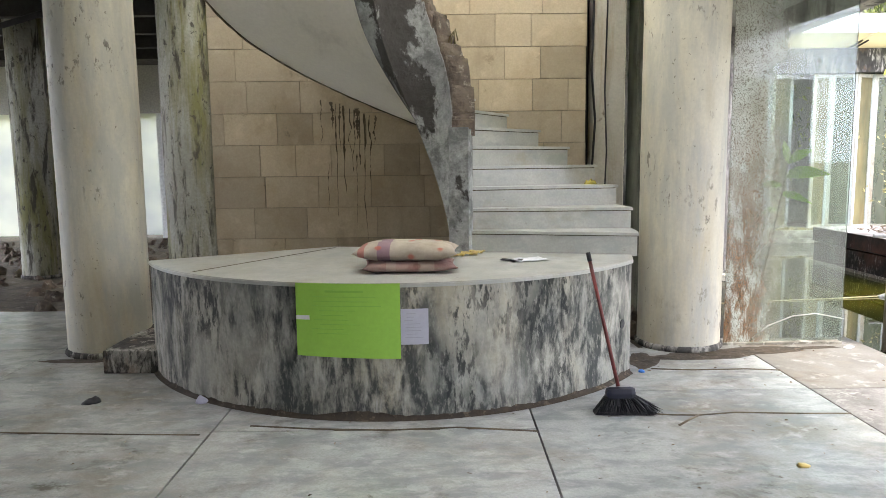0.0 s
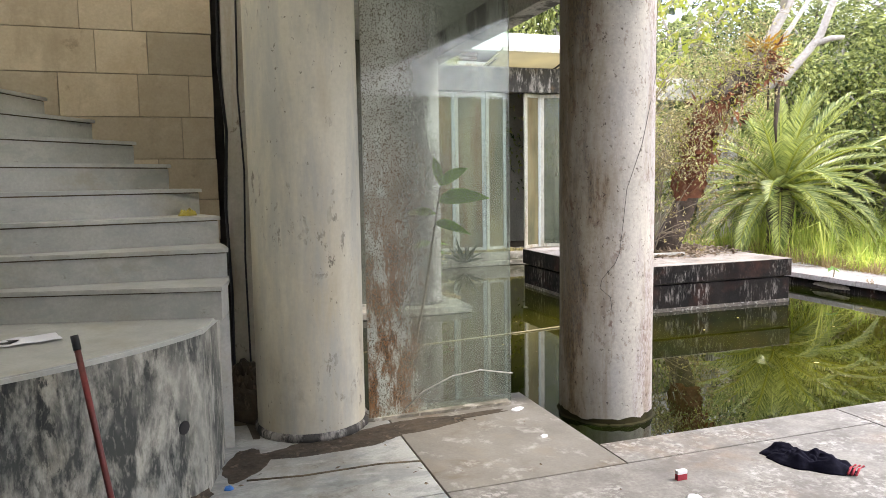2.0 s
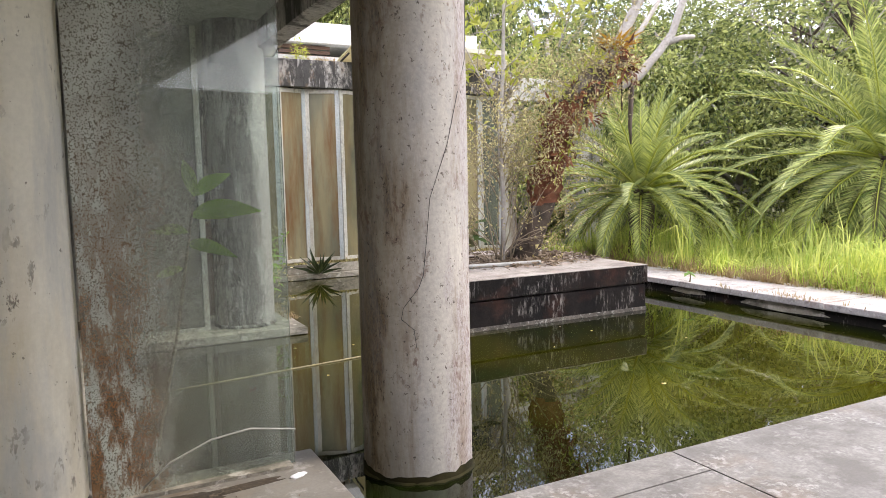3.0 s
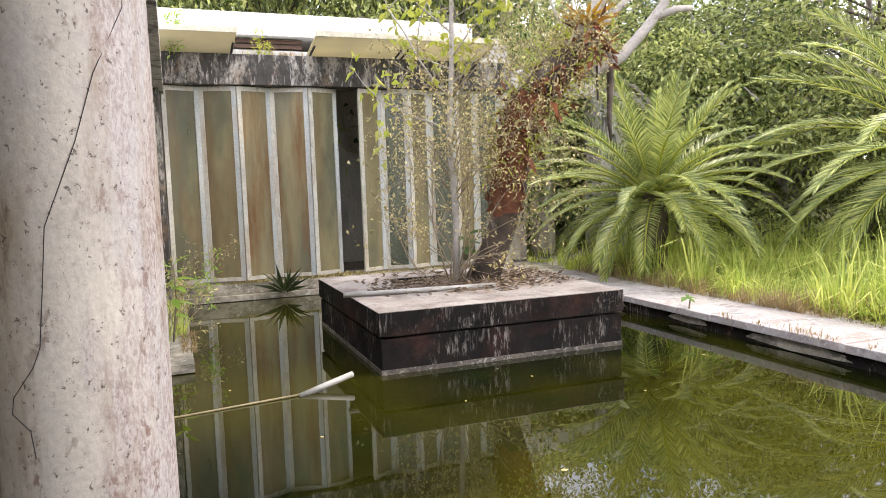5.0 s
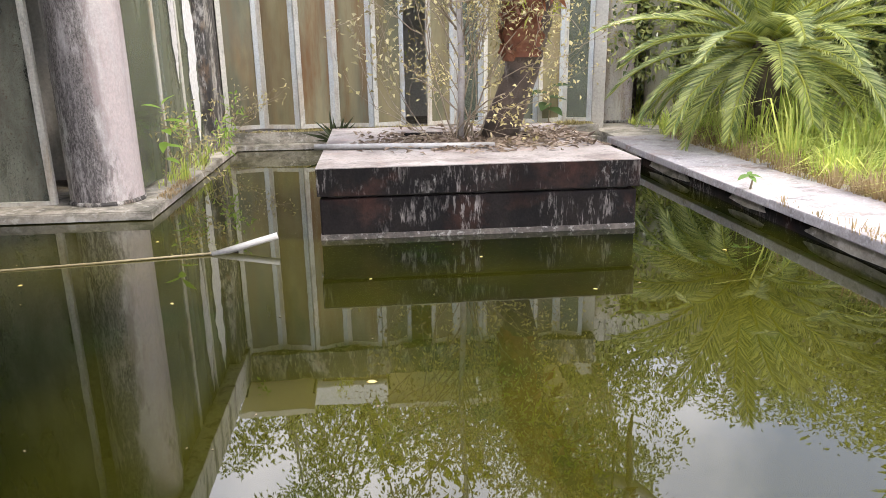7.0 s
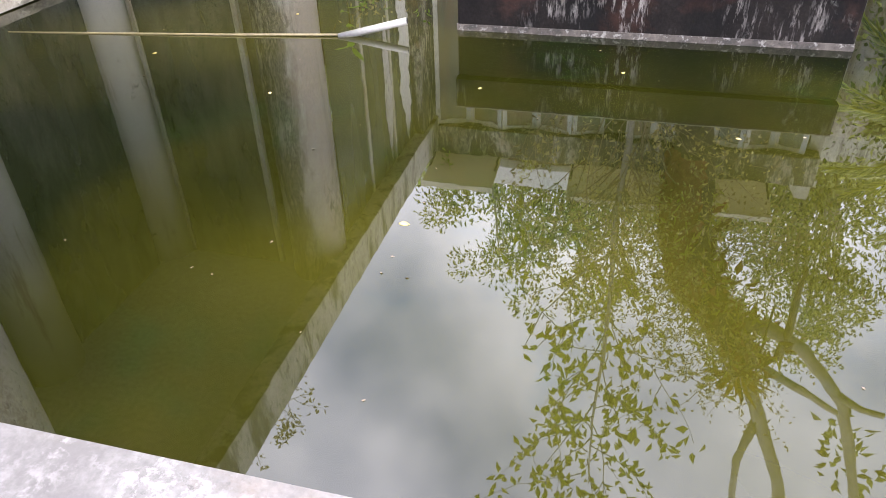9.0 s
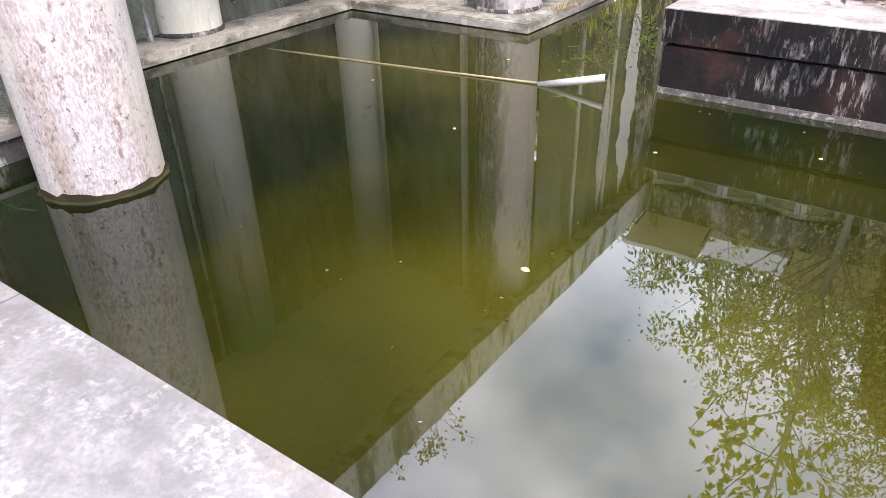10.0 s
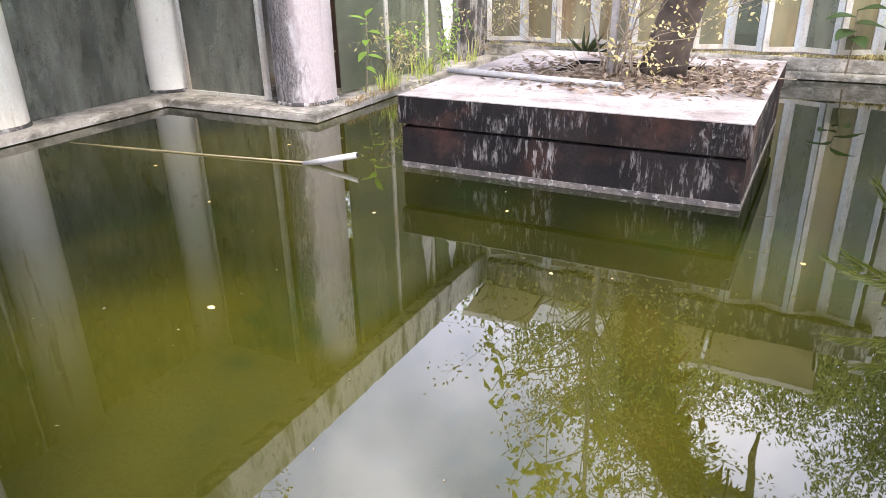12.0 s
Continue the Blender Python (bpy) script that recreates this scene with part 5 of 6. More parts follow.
bm, tips = bmesh.new(), []
for i in range(110):
    q = along(2.6, 7.0, 1, 0.15)[0]
    twigs(bm, rg, q, unit(rg, 1)[0] + np.array((-0.2, -0.1, 0.2)), rg.uniform(0.3, 0.75), 0.006, 1, tips, 0.7, 0.0)
part("dry_twig", bm, M_TWIG, ot, "tangle of dry twigs")
c, d = leaves_on(rg, tips, 3, 0.05)
mesh_part("twig_leaves", leaf_mesh("twig_leaves", c, d, 0.045, 0.022, M_LEAF_DRY, 0.2, 45), ot)
bm = bmesh.new()
tube(bm, [(9.15, 9.45, 3.05), (9.16, 9.43, 2.6), (9.13, 9.42, 2.2), (9.15, 9.42, 1.95)], [0.045, 0.038, 0.028, 0.012], 7)
tube(bm, [(8.98, 9.42, 3.1), (8.97, 9.4, 2.4)], 0.012, 5)
part("hanging_root", bm, M_BARK, ot, "dark hanging dead root")


def rosette(name, label, x, y, z, n, ln, wd, mat, seed, up=0.6):
    rg2 = np.random.RandomState(seed)
    r = thing(name, label, "plant", at=(x, y, z))
    a = np.arange(n) * 2.4
    e = np.linspace(1.3, 0.15, n) * up + 0.1
    d = np.stack([np.cos(a) * np.cos(e), np.sin(a) * np.cos(e), np.sin(e)], 1)
    mesh_part("leaves", leaf_mesh("leaves", np.zeros((n, 3)) + d * 0.02, d, ln, wd, mat, 0.35, seed), r)
    return r


br = rosette("bromeliad", "orange yellow bromeliad growing on the tree limb", 8.82, 9.34, 3.18, 22, 0.34, 0.05, leaf_mat("orange bromeliad leaf", (0.42, 0.20, 0.03), (0.50, 0.34, 0.05)), 51)
rosette("spiky_plant", "dark spiky plant at the pool's back kerb", 6.12, 13.95, -0.09, 22, 0.42, 0.05, leaf_mat("dark green leaf", (0.02, 0.035, 0.012), (0.06, 0.08, 0.03)), 52, 0.9)

# shrubs on the planter, beside the tree
shrub("shrub", "sparse twiggy shrub with olive yellow leaves on the planter", (7.60, 10.2, 0.36), 6, 1.1, 0.011, 3, 61, M_LEAF_DRY, 3, (0.042, 0.024), 0.06, 0.5, group="planter shrubs")
shrub("shrub", "leafy yellowish shrub on the planter", (7.48, 10.12, 0.36), 4, 1.2, 0.010, 3, 62, M_LEAF_DRY, 2, (0.040, 0.024), 0.06, 0.4, group="planter shrubs")
shrub("shrub", "low bare twigs spreading from the planter", (7.35, 10.2, 0.36), 7, 1.1, 0.006, 2, 63, M_LEAF_DRY, 1, (0.06, 0.04), 0.03, 1.3, group="planter shrubs")

sp = thing("sapling", "tall thin sapling with sparse broad leaves on the planter", "tree", at=(7.50, 10.1, 0.36))
bm, tips = bmesh.new(), []
stem = [(0, 0, -0.03), (0.02, -0.02, 0.8), (-0.02, 0.0, 1.7), (0.03, -0.03, 2.6), (0.05, -0.04, 3.6), (0.02, 0, 4.7), (0.08, 0, 5.9)]
tube(bm, stem, [0.035, 0.033, 0.030, 0.026, 0.022, 0.016, 0.008], 8)
rg = np.random.RandomState(71)
part("stem", bm, M_PALEBARK, sp)
shoots = [((0.03, -0.02, 2.3 + 3.5 * i / 26), (math.cos(i * 2.4), math.sin(i * 2.4), 0.45), rg.uniform(0.5, 1.05), 0.009) for i in range(26)]
shoots += [((-0.02, 0, 1.75), (-1, -0.3, 0.75), 0.9, 0.014), ((0.03, 0, 2.1), (-1, -0.2, 0.8), 1.2, 0.014)]
for p0, d0, ln, r0 in shoots:
    bm = bmesh.new()
    twigs(bm, rg, p0, d0, ln, r0, 1, tips, 0.5, 0.1)
    part("branch", bm, M_PALEBARK, sp)
c, d = leaves_on(rg, tips, 2, 0.04)
mesh_part("foliage", leaf_mesh("foliage", c, d, 0.14, 0.075, M_LEAF_Y, 0.25, 72), sp)
cen = np.stack([rg.uniform(-0.85, 0.45, 30), rg.uniform(-0.35, 0.3, 30), rg.uniform(1.35, 2.75, 30)], 1)
c, d = clump_leaves(rg, cen, rg.uniform(0.09, 0.2, 30), 900, 0.8)
tagged(mesh_part("small_foliage", leaf_mesh("small_foliage", c, d, 0.05, 0.028, M_LEAF_DRY, 0.2, 73), sp, "clusters of small yellowish leaves"), kind="stuff")
bm = bmesh.new()
for q in cen:
    p0 = Vector((0.0, 0.0, max(0.7, q[2] - 0.55)))
    tube(bm, [p0, p0.lerp(Vector(q), 0.55) + Vector((0, 0, 0.08)), Vector(q)], [0.009, 0.006, 0.003], 5)
tagged(part("side_branch", bm, M_TWIG, sp), kind="stuff")


def broadleaf(name, label, at, tip, leaves, ln, wd, seed, mat, face=(0, -0.2, 1)):
    s = thing(name, label, "plant", at=at)
    b, e = Vector((0, 0, 0)), Vector(tip)
    part("stem", tube(bmesh.new(), [b, b.lerp(e, 0.5) + Vector((0.03, 0, 0.05)), e], [0.011, 0.009, 0.006], 6), M_TWIG, s)
    for pos, dr, l2 in leaves:
        p0 = b.lerp(e, pos)
        dv = Vector(dr).normalized()
        sd = dv.cross(Vector(face)).normalized()
        bm = bmesh.new()
        rows = []
        for j in range(8):
            q = j / 7
            w = wd * l2 * math.sin(math.pi * (0.04 + 0.94 * q ** 0.8)) * 0.5
            ctr = p0 + dv * (ln * l2 * q) + Vector((0, 0, -0.16 * ln * l2 * q * q))
            rows.append([bm.verts.new(ctr - sd * w + Vector((0, 0, w * 0.3))), bm.verts.new(ctr), bm.verts.new(ctr + sd * w + Vector((0, 0, w * 0.3)))])
        for r0, r1 in zip(rows, rows[1:]):
            for j in range(2):
                fc = bm.faces.new((r0[j], r0[j + 1], r1[j + 1], r1[j]))
                fc.smooth = True
        part("leaf", bm, mat, s)
    return s


broadleaf("young_plant", "young broad leaved plant growing behind the glass pane", (2.66, 5.84, -0.09), (0.30, -0.02, 1.55), [(1.0, (-0.2, 0.02, 1.0), 0.9), (1.0, (0.8, -0.1, 0.65), 0.95), (0.93, (1.0, -0.1, 0.22), 1.45), (0.84, (0.9, -0.1, -0.15), 1.0), (0.88, (-0.8, 0.1, 0.15), 0.8), (0.76, (-0.7, -0.1, -0.1), 0.6)], 0.25, 0.085, 81, M_LEAF_BIG, (0.15, -1.0, 0.7))
broadleaf("kerb_sprout", "small green sprout in a joint of the kerb", (9.99, 9.15, 0.0), (-0.03, -0.01, 0.15), [(1.0, (-0.9, -0.3, -0.1), 1.0), (1.0, (0.8, -0.4, 0.0), 0.9), (0.97, (0.1, -1.0, -0.2), 0.9), (0.95, (-0.3, 0.9, 0.1), 0.8), (0.98, (0.5, 0.6, 0.4), 0.7)], 0.13, 0.065, 84, leaf_mat("sprout leaf", (0.10, 0.20, 0.04), (0.20, 0.34, 0.08)))
broadleaf("kerb_plant", "green plant with long leaves on the kerb", (4.46, 10.85, -0.09), (0.05, 0.02, 0.85), [(1.0, (0.6, -0.4, 0.5), 1.0), (0.95, (-0.6, -0.4, 0.3), 0.9), (0.8, (0.8, -0.2, 0.1), 1.0), (0.7, (0.5, -0.8, 0.0), 1.0), (0.5, (0.9, 0.1, 0.0), 0.9), (0.9, (0.3, -0.9, 0.2), 0.9), (0.55, (0.2, -1.0, -0.2), 1.0), (0.35, (0.9, -0.4, -0.1), 0.8)], 0.24, 0.09, 82, M_LEAF_BIG)
broadleaf("kerb_plant", "dark broad leaved plant behind the planter", (9.35, 14.08, -0.1), (0.0, 0.0, 0.75), [(1.0, (0.6, -0.4, 0.2), 1.2), (0.9, (-0.8, -0.4, 0.1), 1.2), (0.8, (0.9, 0.2, 0.0), 1.2), (0.7, (-0.5, -0.9, -0.1), 1.2), (0.6, (0.4, -0.9, -0.1), 1.2)], 0.30, 0.17, 83, leaf_mat("deep green leaf", (0.03, 0.06, 0.015), (0.06, 0.11, 0.03)))
shrub("weed", "dry twiggy weed on the kerb", (4.42, 11.3, -0.09), 7, 0.6, 0.006, 2, 64, M_LEAF_DRY, 1, (0.07, 0.03), 0.03, 0.8, "weed", "kerb weeds")
shrub("weed", "green leafy weed on the kerb", (4.44, 12.2, -0.09), 6, 0.55, 0.006, 2, 65, M_LEAF_BIG, 1, (0.09, 0.03), 0.03, 0.7, "weed", "kerb weeds")
shrub("weed", "dry twiggy weed in the kerb corner", (4.5, 13.3, -0.09), 7, 0.7, 0.007, 2, 66, M_LEAF_DRY, 1, (0.06, 0.03), 0.03, 0.9, "weed", "kerb weeds")
grass("kerb_grass", 260, (4.36, 4.60), (10.7, 13.8), (0.12, 0.5), M_GRASS, 34, "thin grass tufts growing on the kerb", 0.8, 0.006, None, -0.095)
grass("kerb_hay", 300, (4.55, 4.68), (10.2, 11.2), (0.06, 0.2), M_DRYGRASS, 35, "dry grass hanging over the kerb", 1.8, 0.005, None, -0.095)
grass("kerb_fringe", 150, (9.90, 10.02), (6.0, 9.0), (0.05, 0.2), M_DRYGRASS, 38, "thin dry weeds hanging over the pool kerb", 2.0, 0.004, None, 0.02)
grass("ledge_moss", 2600, (4.5, 10.1), (14.15, 14.32), (0.02, 0.07), M_LEAF_DRY, 36, "low moss and weeds along the ledge", 1.0, 0.01, None, 0.08)

# leaf litter on the planter
rg = np.random.RandomState(91)
n = 2600
lx = np.clip(rg.normal(7.8, 0.5, n), 6.5, 8.7)
ly = np.clip(rg.normal(10.25, 0.38, n), 9.3, 11.3)
inside = (lx > hx0) & (lx < hx1) & (ly > hy0) & (ly < hy1)
lz = np.where(inside, 0.35, 0.405) + rg.uniform(0, 0.03, n)
dd = unit(rg, n) * np.array((1, 1, 0.25))
tagged(new("leaf_litter", leaf_mesh("leaf_litter", np.stack([lx, ly, lz], 1), dd, 0.09, 0.035, M_LITTER, 0.2, 92)), "dry leaves and twigs scattered on the planter", "leaf litter", kind="stuff")
bm = bmesh.new()
for i in range(70):
    p = Vector((float(np.clip(rg.normal(7.7, 0.5), 6.6, 8.6)), float(np.clip(rg.normal(10.1, 0.35), 9.3, 11.2)), 0.41))
    a = rg.uniform(0, 6.28)
    q = Vector((math.cos(a), math.sin(a), rg.uniform(-0.02, 0.1))) * rg.uniform(0.1, 0.35)
    tube(bm, [p - q, p + Vector((0, 0, 0.015)), p + q], 0.004, 4)
solid("dead_twigs", bm, M_TWIG, "dead twigs lying on the planter", "twigs", "stuff")

# leaves at the ends of the old tree's limbs
rg = np.random.RandomState(95)
cen = np.array([(9.8, 9.1, 5.9), (10.2, 8.9, 7.0), (10.3, 8.9, 8.3), (10.5, 9.2, 5.7), (10.7, 9.1, 6.9), (10.9, 9.1, 7.6), (9.1, 9.1, 5.3), (10.3, 9.9, 4.8), (9.6, 9.0, 6.6), (10.0, 9.3, 7.6)])
cen = np.concatenate([cen, cen + rg.normal(size=cen.shape) * 0.35])
c, d = clump_leaves(rg, cen, rg.uniform(0.2, 0.42, len(cen)), 260, 0.8)
mesh_part("crown", leaf_mesh("crown", c, d, 0.15, 0.075, M_LEAF, 0.25, 96), ot, "sparse green leaves on the upper limbs")
# weeds rooted on the roof edges
shrub("roof_weed", "small weed rooted on the concrete lintel", (4.55, 14.18, 3.64), 5, 0.35, 0.005, 2, 97, M_LEAF_BIG, 1, (0.09, 0.035), 0.03, 0.8, "weed", "roof weeds")
shrub("roof_weed", "dry weed hanging from the eaves beam", (4.46, 8.3, 3.52), 6, 0.4, 0.005, 2, 98, M_LEAF_DRY, 1, (0.06, 0.03), 0.03, 0.9, "weed", "roof weeds")
shrub("roof_weed", "small dry weed on the concrete lintel", (6.15, 14.2, 3.64), 5, 0.25, 0.004, 1, 99, M_LEAF_Y, 2, (0.08, 0.02), 0.03, 0.9, "weed", "roof weeds")
grass("lintel_grass", 160, (5.65, 6.7), (14.15, 14.4), (0.05, 0.16), M_DRYGRASS, 37, "dry grass growing on the lintel", 1.0, 0.006, None, 3.635)

# ---- things on the platform and the hall floor ----
def cushion_mat(name, a, b, band, spot):
    m, n, l, p = nodes_of(name)
    col = blend(n, l, ramp(n, l, noise_at(n, l, 9, 4, local=True), 0.4, 0.65), a, b)
    sep = n.new("ShaderNodeSeparateXYZ")
    l.new(n.new("ShaderNodeTexCoord").outputs["Object"], sep.inputs[0])
    for centre, half, colour, k in band:
        r = n.new("ShaderNodeMath")
        r.operation = "COMPARE"
        l.new(sep.outputs["X"], r.inputs[0])
        r.inputs[1].default_value, r.inputs[2].default_value = centre, half
        mul = n.new("ShaderNodeMath")
        mul.operation = "MULTIPLY"
        l.new(r.outputs[0], mul.inputs[0])
        mul.inputs[1].default_value = k
        col = blend(n, l, mul.outputs[0], col, colour)
    vo = n.new("ShaderNodeTexVoronoi")
    vo.inputs["Scale"].default_value = 8.5
    l.new(n.new("ShaderNodeTexCoord").outputs["Object"], vo.inputs["Vector"])
    col = blend(n, l, ramp(n, l, vo.outputs["Distance"], 0.16, 0.25, (0.75, 0.75, 0.75), (0, 0, 0)), col, spot)
    l.new(col, p.inputs["Base Color"])
    p.inputs["Roughness"].default_value = 0.9
    bp = n.new("ShaderNodeBump")
    bp.inputs["Strength"].default_value, bp.inputs["Distance"].default_value = 0.4, 0.01
    l.new(noise_at(n, l, 14, 4, local=True), bp.inputs["Height"])
    l.new(bp.outputs[0], p.inputs["Normal"])
    return m


def cushion(x, y, z, w, d, h, rz, mat, label, seed):
    bm = bmesh.new()
    n, k = 22, 16
    grid = {}
    for s in (0, 1):
        for i in range(n + 1):
            for j in range(k + 1):
                u, v = i / n * 2 - 1, j / k * 2 - 1
                puff = (max(0, 1 - abs(u) ** 3.2) * max(0, 1 - abs(v) ** 3.2)) ** 0.5
                pinch = 1 - 0.07 * (1 - abs(u) ** 2) * abs(v) ** 6 - 0.0
                pinch2 = 1 - 0.07 * (1 - abs(v) ** 2) * abs(u) ** 6
                zz = h * 0.5 * puff * (1 if s else -0.92) + 0.012 * noise.noise((u * 3 + seed, v * 3, s)) * puff
                key = (s if puff > 0.001 else 0, i, j)
                if key not in grid:
                    grid[key] = bm.verts.new((u * w / 2 * pinch2, v * d / 2 * pinch, zz + h * 0.46))
    for s in (0, 1):
        for i in range(n):
            for j in range(k):
                q = [grid[(s, a, b)] if (s, a, b) in grid else grid[(0, a, b)] for a, b in ((i, j), (i + 1, j), (i + 1, j + 1), (i, j + 1))]
                try:
                    f = bm.faces.new(q if s else q[::-1])
                    f.smooth = True
                except ValueError:
                    pass
    ob = solid("pillow", bm, mat, label, "pillow", "", "stacked pillows")
    ob.matrix_world = pose(x, y, z, 0, 0, rz)
    return ob


M_PILLOW = cushion_mat("cream patterned cloth", (0.44, 0.38, 0.30), (0.33, 0.28, 0.22), [(-0.13, 0.04, (0.20, 0.10, 0.16), 0.75), (-0.27, 0.02, (0.35, 0.08, 0.07), 0.7)], (0.42, 0.10, 0.06))
M_PILLOW_B = cushion_mat("faded pink cloth", (0.36, 0.24, 0.20), (0.28, 0.15, 0.13), [(0.1, 0.05, (0.42, 0.34, 0.26), 0.6), (-0.12, 0.03, (0.42, 0.34, 0.26), 0.6)], (0.22, 0.10, 0.08))
cushion(-0.09, 4.52, PT, 0.60, 0.42, 0.075, 2, M_PILLOW_B, "flattened pink patterned pillow under another pillow", 3)
cushion(-0.11, 4.54, PT + 0.066, 0.66, 0.44, 0.125, -3, M_PILLOW, "cream pillow with red and purple marks on top", 8)


def flat_sheet(name, label, cat, x, y, z, w, d, rz, mat, seed, curl=0.012, group=""):
    bm = bmesh.new()
    n = 8
    vs = [[bm.verts.new(((i / n - 0.5) * w, (j / n - 0.5) * d, 0.006 + curl * (noise.noise((i * 0.5 + seed, j * 0.5, 0)) + 0.5) * (abs(i - 4) + abs(j - 4)) / 8)) for j in range(n + 1)] for i in range(n + 1)]
    for i in range(n):
        for j in range(n):
            bm.faces.new((vs[i][j], vs[i + 1][j], vs[i + 1][j + 1], vs[i][j + 1])).smooth = True
    ext = bmesh.ops.extrude_face_region(bm, geom=bm.faces[:])
    bmesh.ops.translate(bm, vec=(0, 0, -0.0015), verts=[g for g in ext["geom"] if isinstance(g, bmesh.types.BMVert)])
    ob = solid(name, bm, mat, label, cat, "", group)
    ob.matrix_world = pose(x, y, z, 0, 0, rz)
    return ob


M_PAPER = surf("white paper", (0.80, 0.80, 0.82), (0.74, 0.74, 0.78), 6, 0.8, 0.05, 40, grain=0.05)
M_YELLOWP = surf("yellow wrapper", (0.58, 0.42, 0.10), (0.66, 0.52, 0.24), 9, 0.5, 0.1, 40)
M_NAVY = surf("dark navy cloth", (0.006, 0.006, 0.014), (0.014, 0.014, 0.026), 8, 0.95, 0.3, 40, grain=0.3, spec=0.08)
M_RED = surf("red cloth stripe", (0.45, 0.04, 0.06), (0.35, 0.03, 0.05), 8, 0.8, 0.1, 40)
M_GREENPAPER = surf("bright green card", (0.34, 0.62, 0.09), (0.31, 0.57, 0.08), 2, 0.6, 0.03, 40, grain=0.05)
M_GREENINK = surf("faint green writing", (0.25, 0.50, 0.07), (0.27, 0.53, 0.08), 4, 0.7, 0.0, 40, grain=0.05)
M_LILAC = surf("lilac white paper", (0.52, 0.51, 0.58), (0.48, 0.47, 0.54), 3, 0.7, 0.03, 40, grain=0.05)
M_GREYINK = surf("grey writing", (0.38, 0.38, 0.43), (0.44, 0.44, 0.48), 4, 0.7, 0.0, 40, grain=0.05)
M_BROOMRED = surf("dark red handle", (0.22, 0.035, 0.03), (0.12, 0.03, 0.025), 6, 0.45, 0.1, 40, [((0.40, 0.30, 0.25), 9, (1, 1, 0.5), 0.60, 0.68, 0.6)])
M_BLACKPL = surf("black plastic", (0.006, 0.006, 0.008), (0.012, 0.012, 0.016), 6, 0.5, 0.1, 40)
M_BLUECAP = surf("dark blue plastic", (0.006, 0.008, 0.022), (0.01, 0.012, 0.03), 6, 0.4, 0.05, 40)

flat_sheet("paper_sheet", "white paper sheet lying on the platform", "paper", 0.72, 4.88, PT, 0.24, 0.16, 20, M_PAPER, 4)
flat_sheet("dark_card", "small dark card on the white paper", "card", 0.60, 4.86, PT + 0.004, 0.15, 0.08, -15, M_BLACKPL, 5, 0.004)
for i, (x, y, r) in enumerate(((0.22, 5.12, 20), (0.32, 5.2, -30), (0.14, 5.05, 60), (0.38, 5.3, 10))):
    flat_sheet("wrapper", "crumpled yellow wrapper on the platform", "wrapper", x, y, PT, 0.12, 0.06, r, M_YELLOWP, 10 + i, 0.03, "yellow wrappers")
solid("platform_joint", prism(bmesh.new(), [(-1.50, 4.52), (-1.485, 4.512), (-0.75, 5.76), (-0.765, 5.766)], PT - 0.004, PT + 0.0015), M_DRIPSTAIN, "dark joint across the marble top", "joint", "structure")


def arc_sheet(name, x0, x1, z0, z1, r, mat, parent=None, label="", cat="", skew=0.0):
    bm = bmesh.new()
    n = 14
    rows = []
    for i in range(n + 1):
        q = i / n
        a = -math.pi / 2 + math.asin((x0 + (x1 - x0) * q - DC.x) / DR)
        rows.append([bm.verts.new((DC.x + rr * math.cos(a), DC.y + rr * math.sin(a), z)) for rr, z in ((r, z0 - skew * q), (r, z1), (r - 0.002, z1), (r - 0.002, z0 - skew * q))])
    for p, q in zip(rows, rows[1:]):
        for k2 in range(4):
            bm.faces.new((p[k2], p[(k2 + 1) % 4], q[(k2 + 1) % 4], q[k2]))
    bm.faces.new(rows[0])
    bm.faces.new(rows[-1][::-1])
    if parent:
        return part(name, bm, mat, parent, label)
    return solid(name, bm, mat, label, cat)


po = thing("poster", "bright green card notice with faint handwriting on the platform", "poster")
arc_sheet("card", -0.735, -0.13, 0.385, 0.815, DR + 0.018, M_GREENPAPER, po, skew=0.012)
rg = np.random.RandomState(12)
arc_sheet("writing_bar", -0.56, -0.34, 0.762, 0.775, DR + 0.0195, M_GREENINK, po)
for i in range(9):
    xa = -0.64 + rg.uniform(0, 0.05)
    zb = 0.735 - i * 0.027
    arc_sheet("writing_bar", xa, xa + rg.uniform(0.2, 0.42) * (1 if i < 4 else 0.6), zb, zb + 0.004, DR + 0.0195, M_GREENINK, po)
arc_sheet("tape", -0.735, -0.655, 0.60, 0.625, DR + 0.0198, M_PAPER, po, "pale tape")
po = thing("notice", "small lilac white paper notice on the platform", "notice")
arc_sheet("sheet", -0.128, 0.03, 0.455, 0.665, DR + 0.016, M_LILAC, po)
for i in range(8):
    xa = -0.11 + rg.uniform(0, 0.02)
    arc_sheet("writing_bar", xa, xa + rg.uniform(0.04, 0.11), 0.635 - i * 0.02, 0.639 - i * 0.02, DR + 0.0175, M_GREYINK, po)

# drain hole in the drum
a = radians(-38.5)
hole = tube(bmesh.new(), [(DC.x + (DR - 0.03) * math.cos(a), DC.y + (DR - 0.03) * math.sin(a), 0.385), (DC.x + (DR + 0.006) * math.cos(a), DC.y + (DR + 0.006) * math.sin(a), 0.385)], 0.032, 16)
part("drain_pipe", hole, M_BLACKPL, plat, "black drain pipe end")

# broom
b = thing("broom", "black bristle broom with red handle leaning on the platform", "broom", at=(1.17, 4.06, 0.0))
hb, ht = Vector((-0.02, 0.0, 0.17)), Vector((-0.165, 0.20, 0.93))
part("handle", tube(bmesh.new(), [hb, hb.lerp(ht, 0.5), ht], 0.0115, 10), M_BROOMRED, b)
part("grip", tube(bmesh.new(), [ht.lerp(hb, 0.05), ht.lerp(hb, -0.02)], 0.014, 10), M_BLACKPL, b)
bm = bmesh.new()
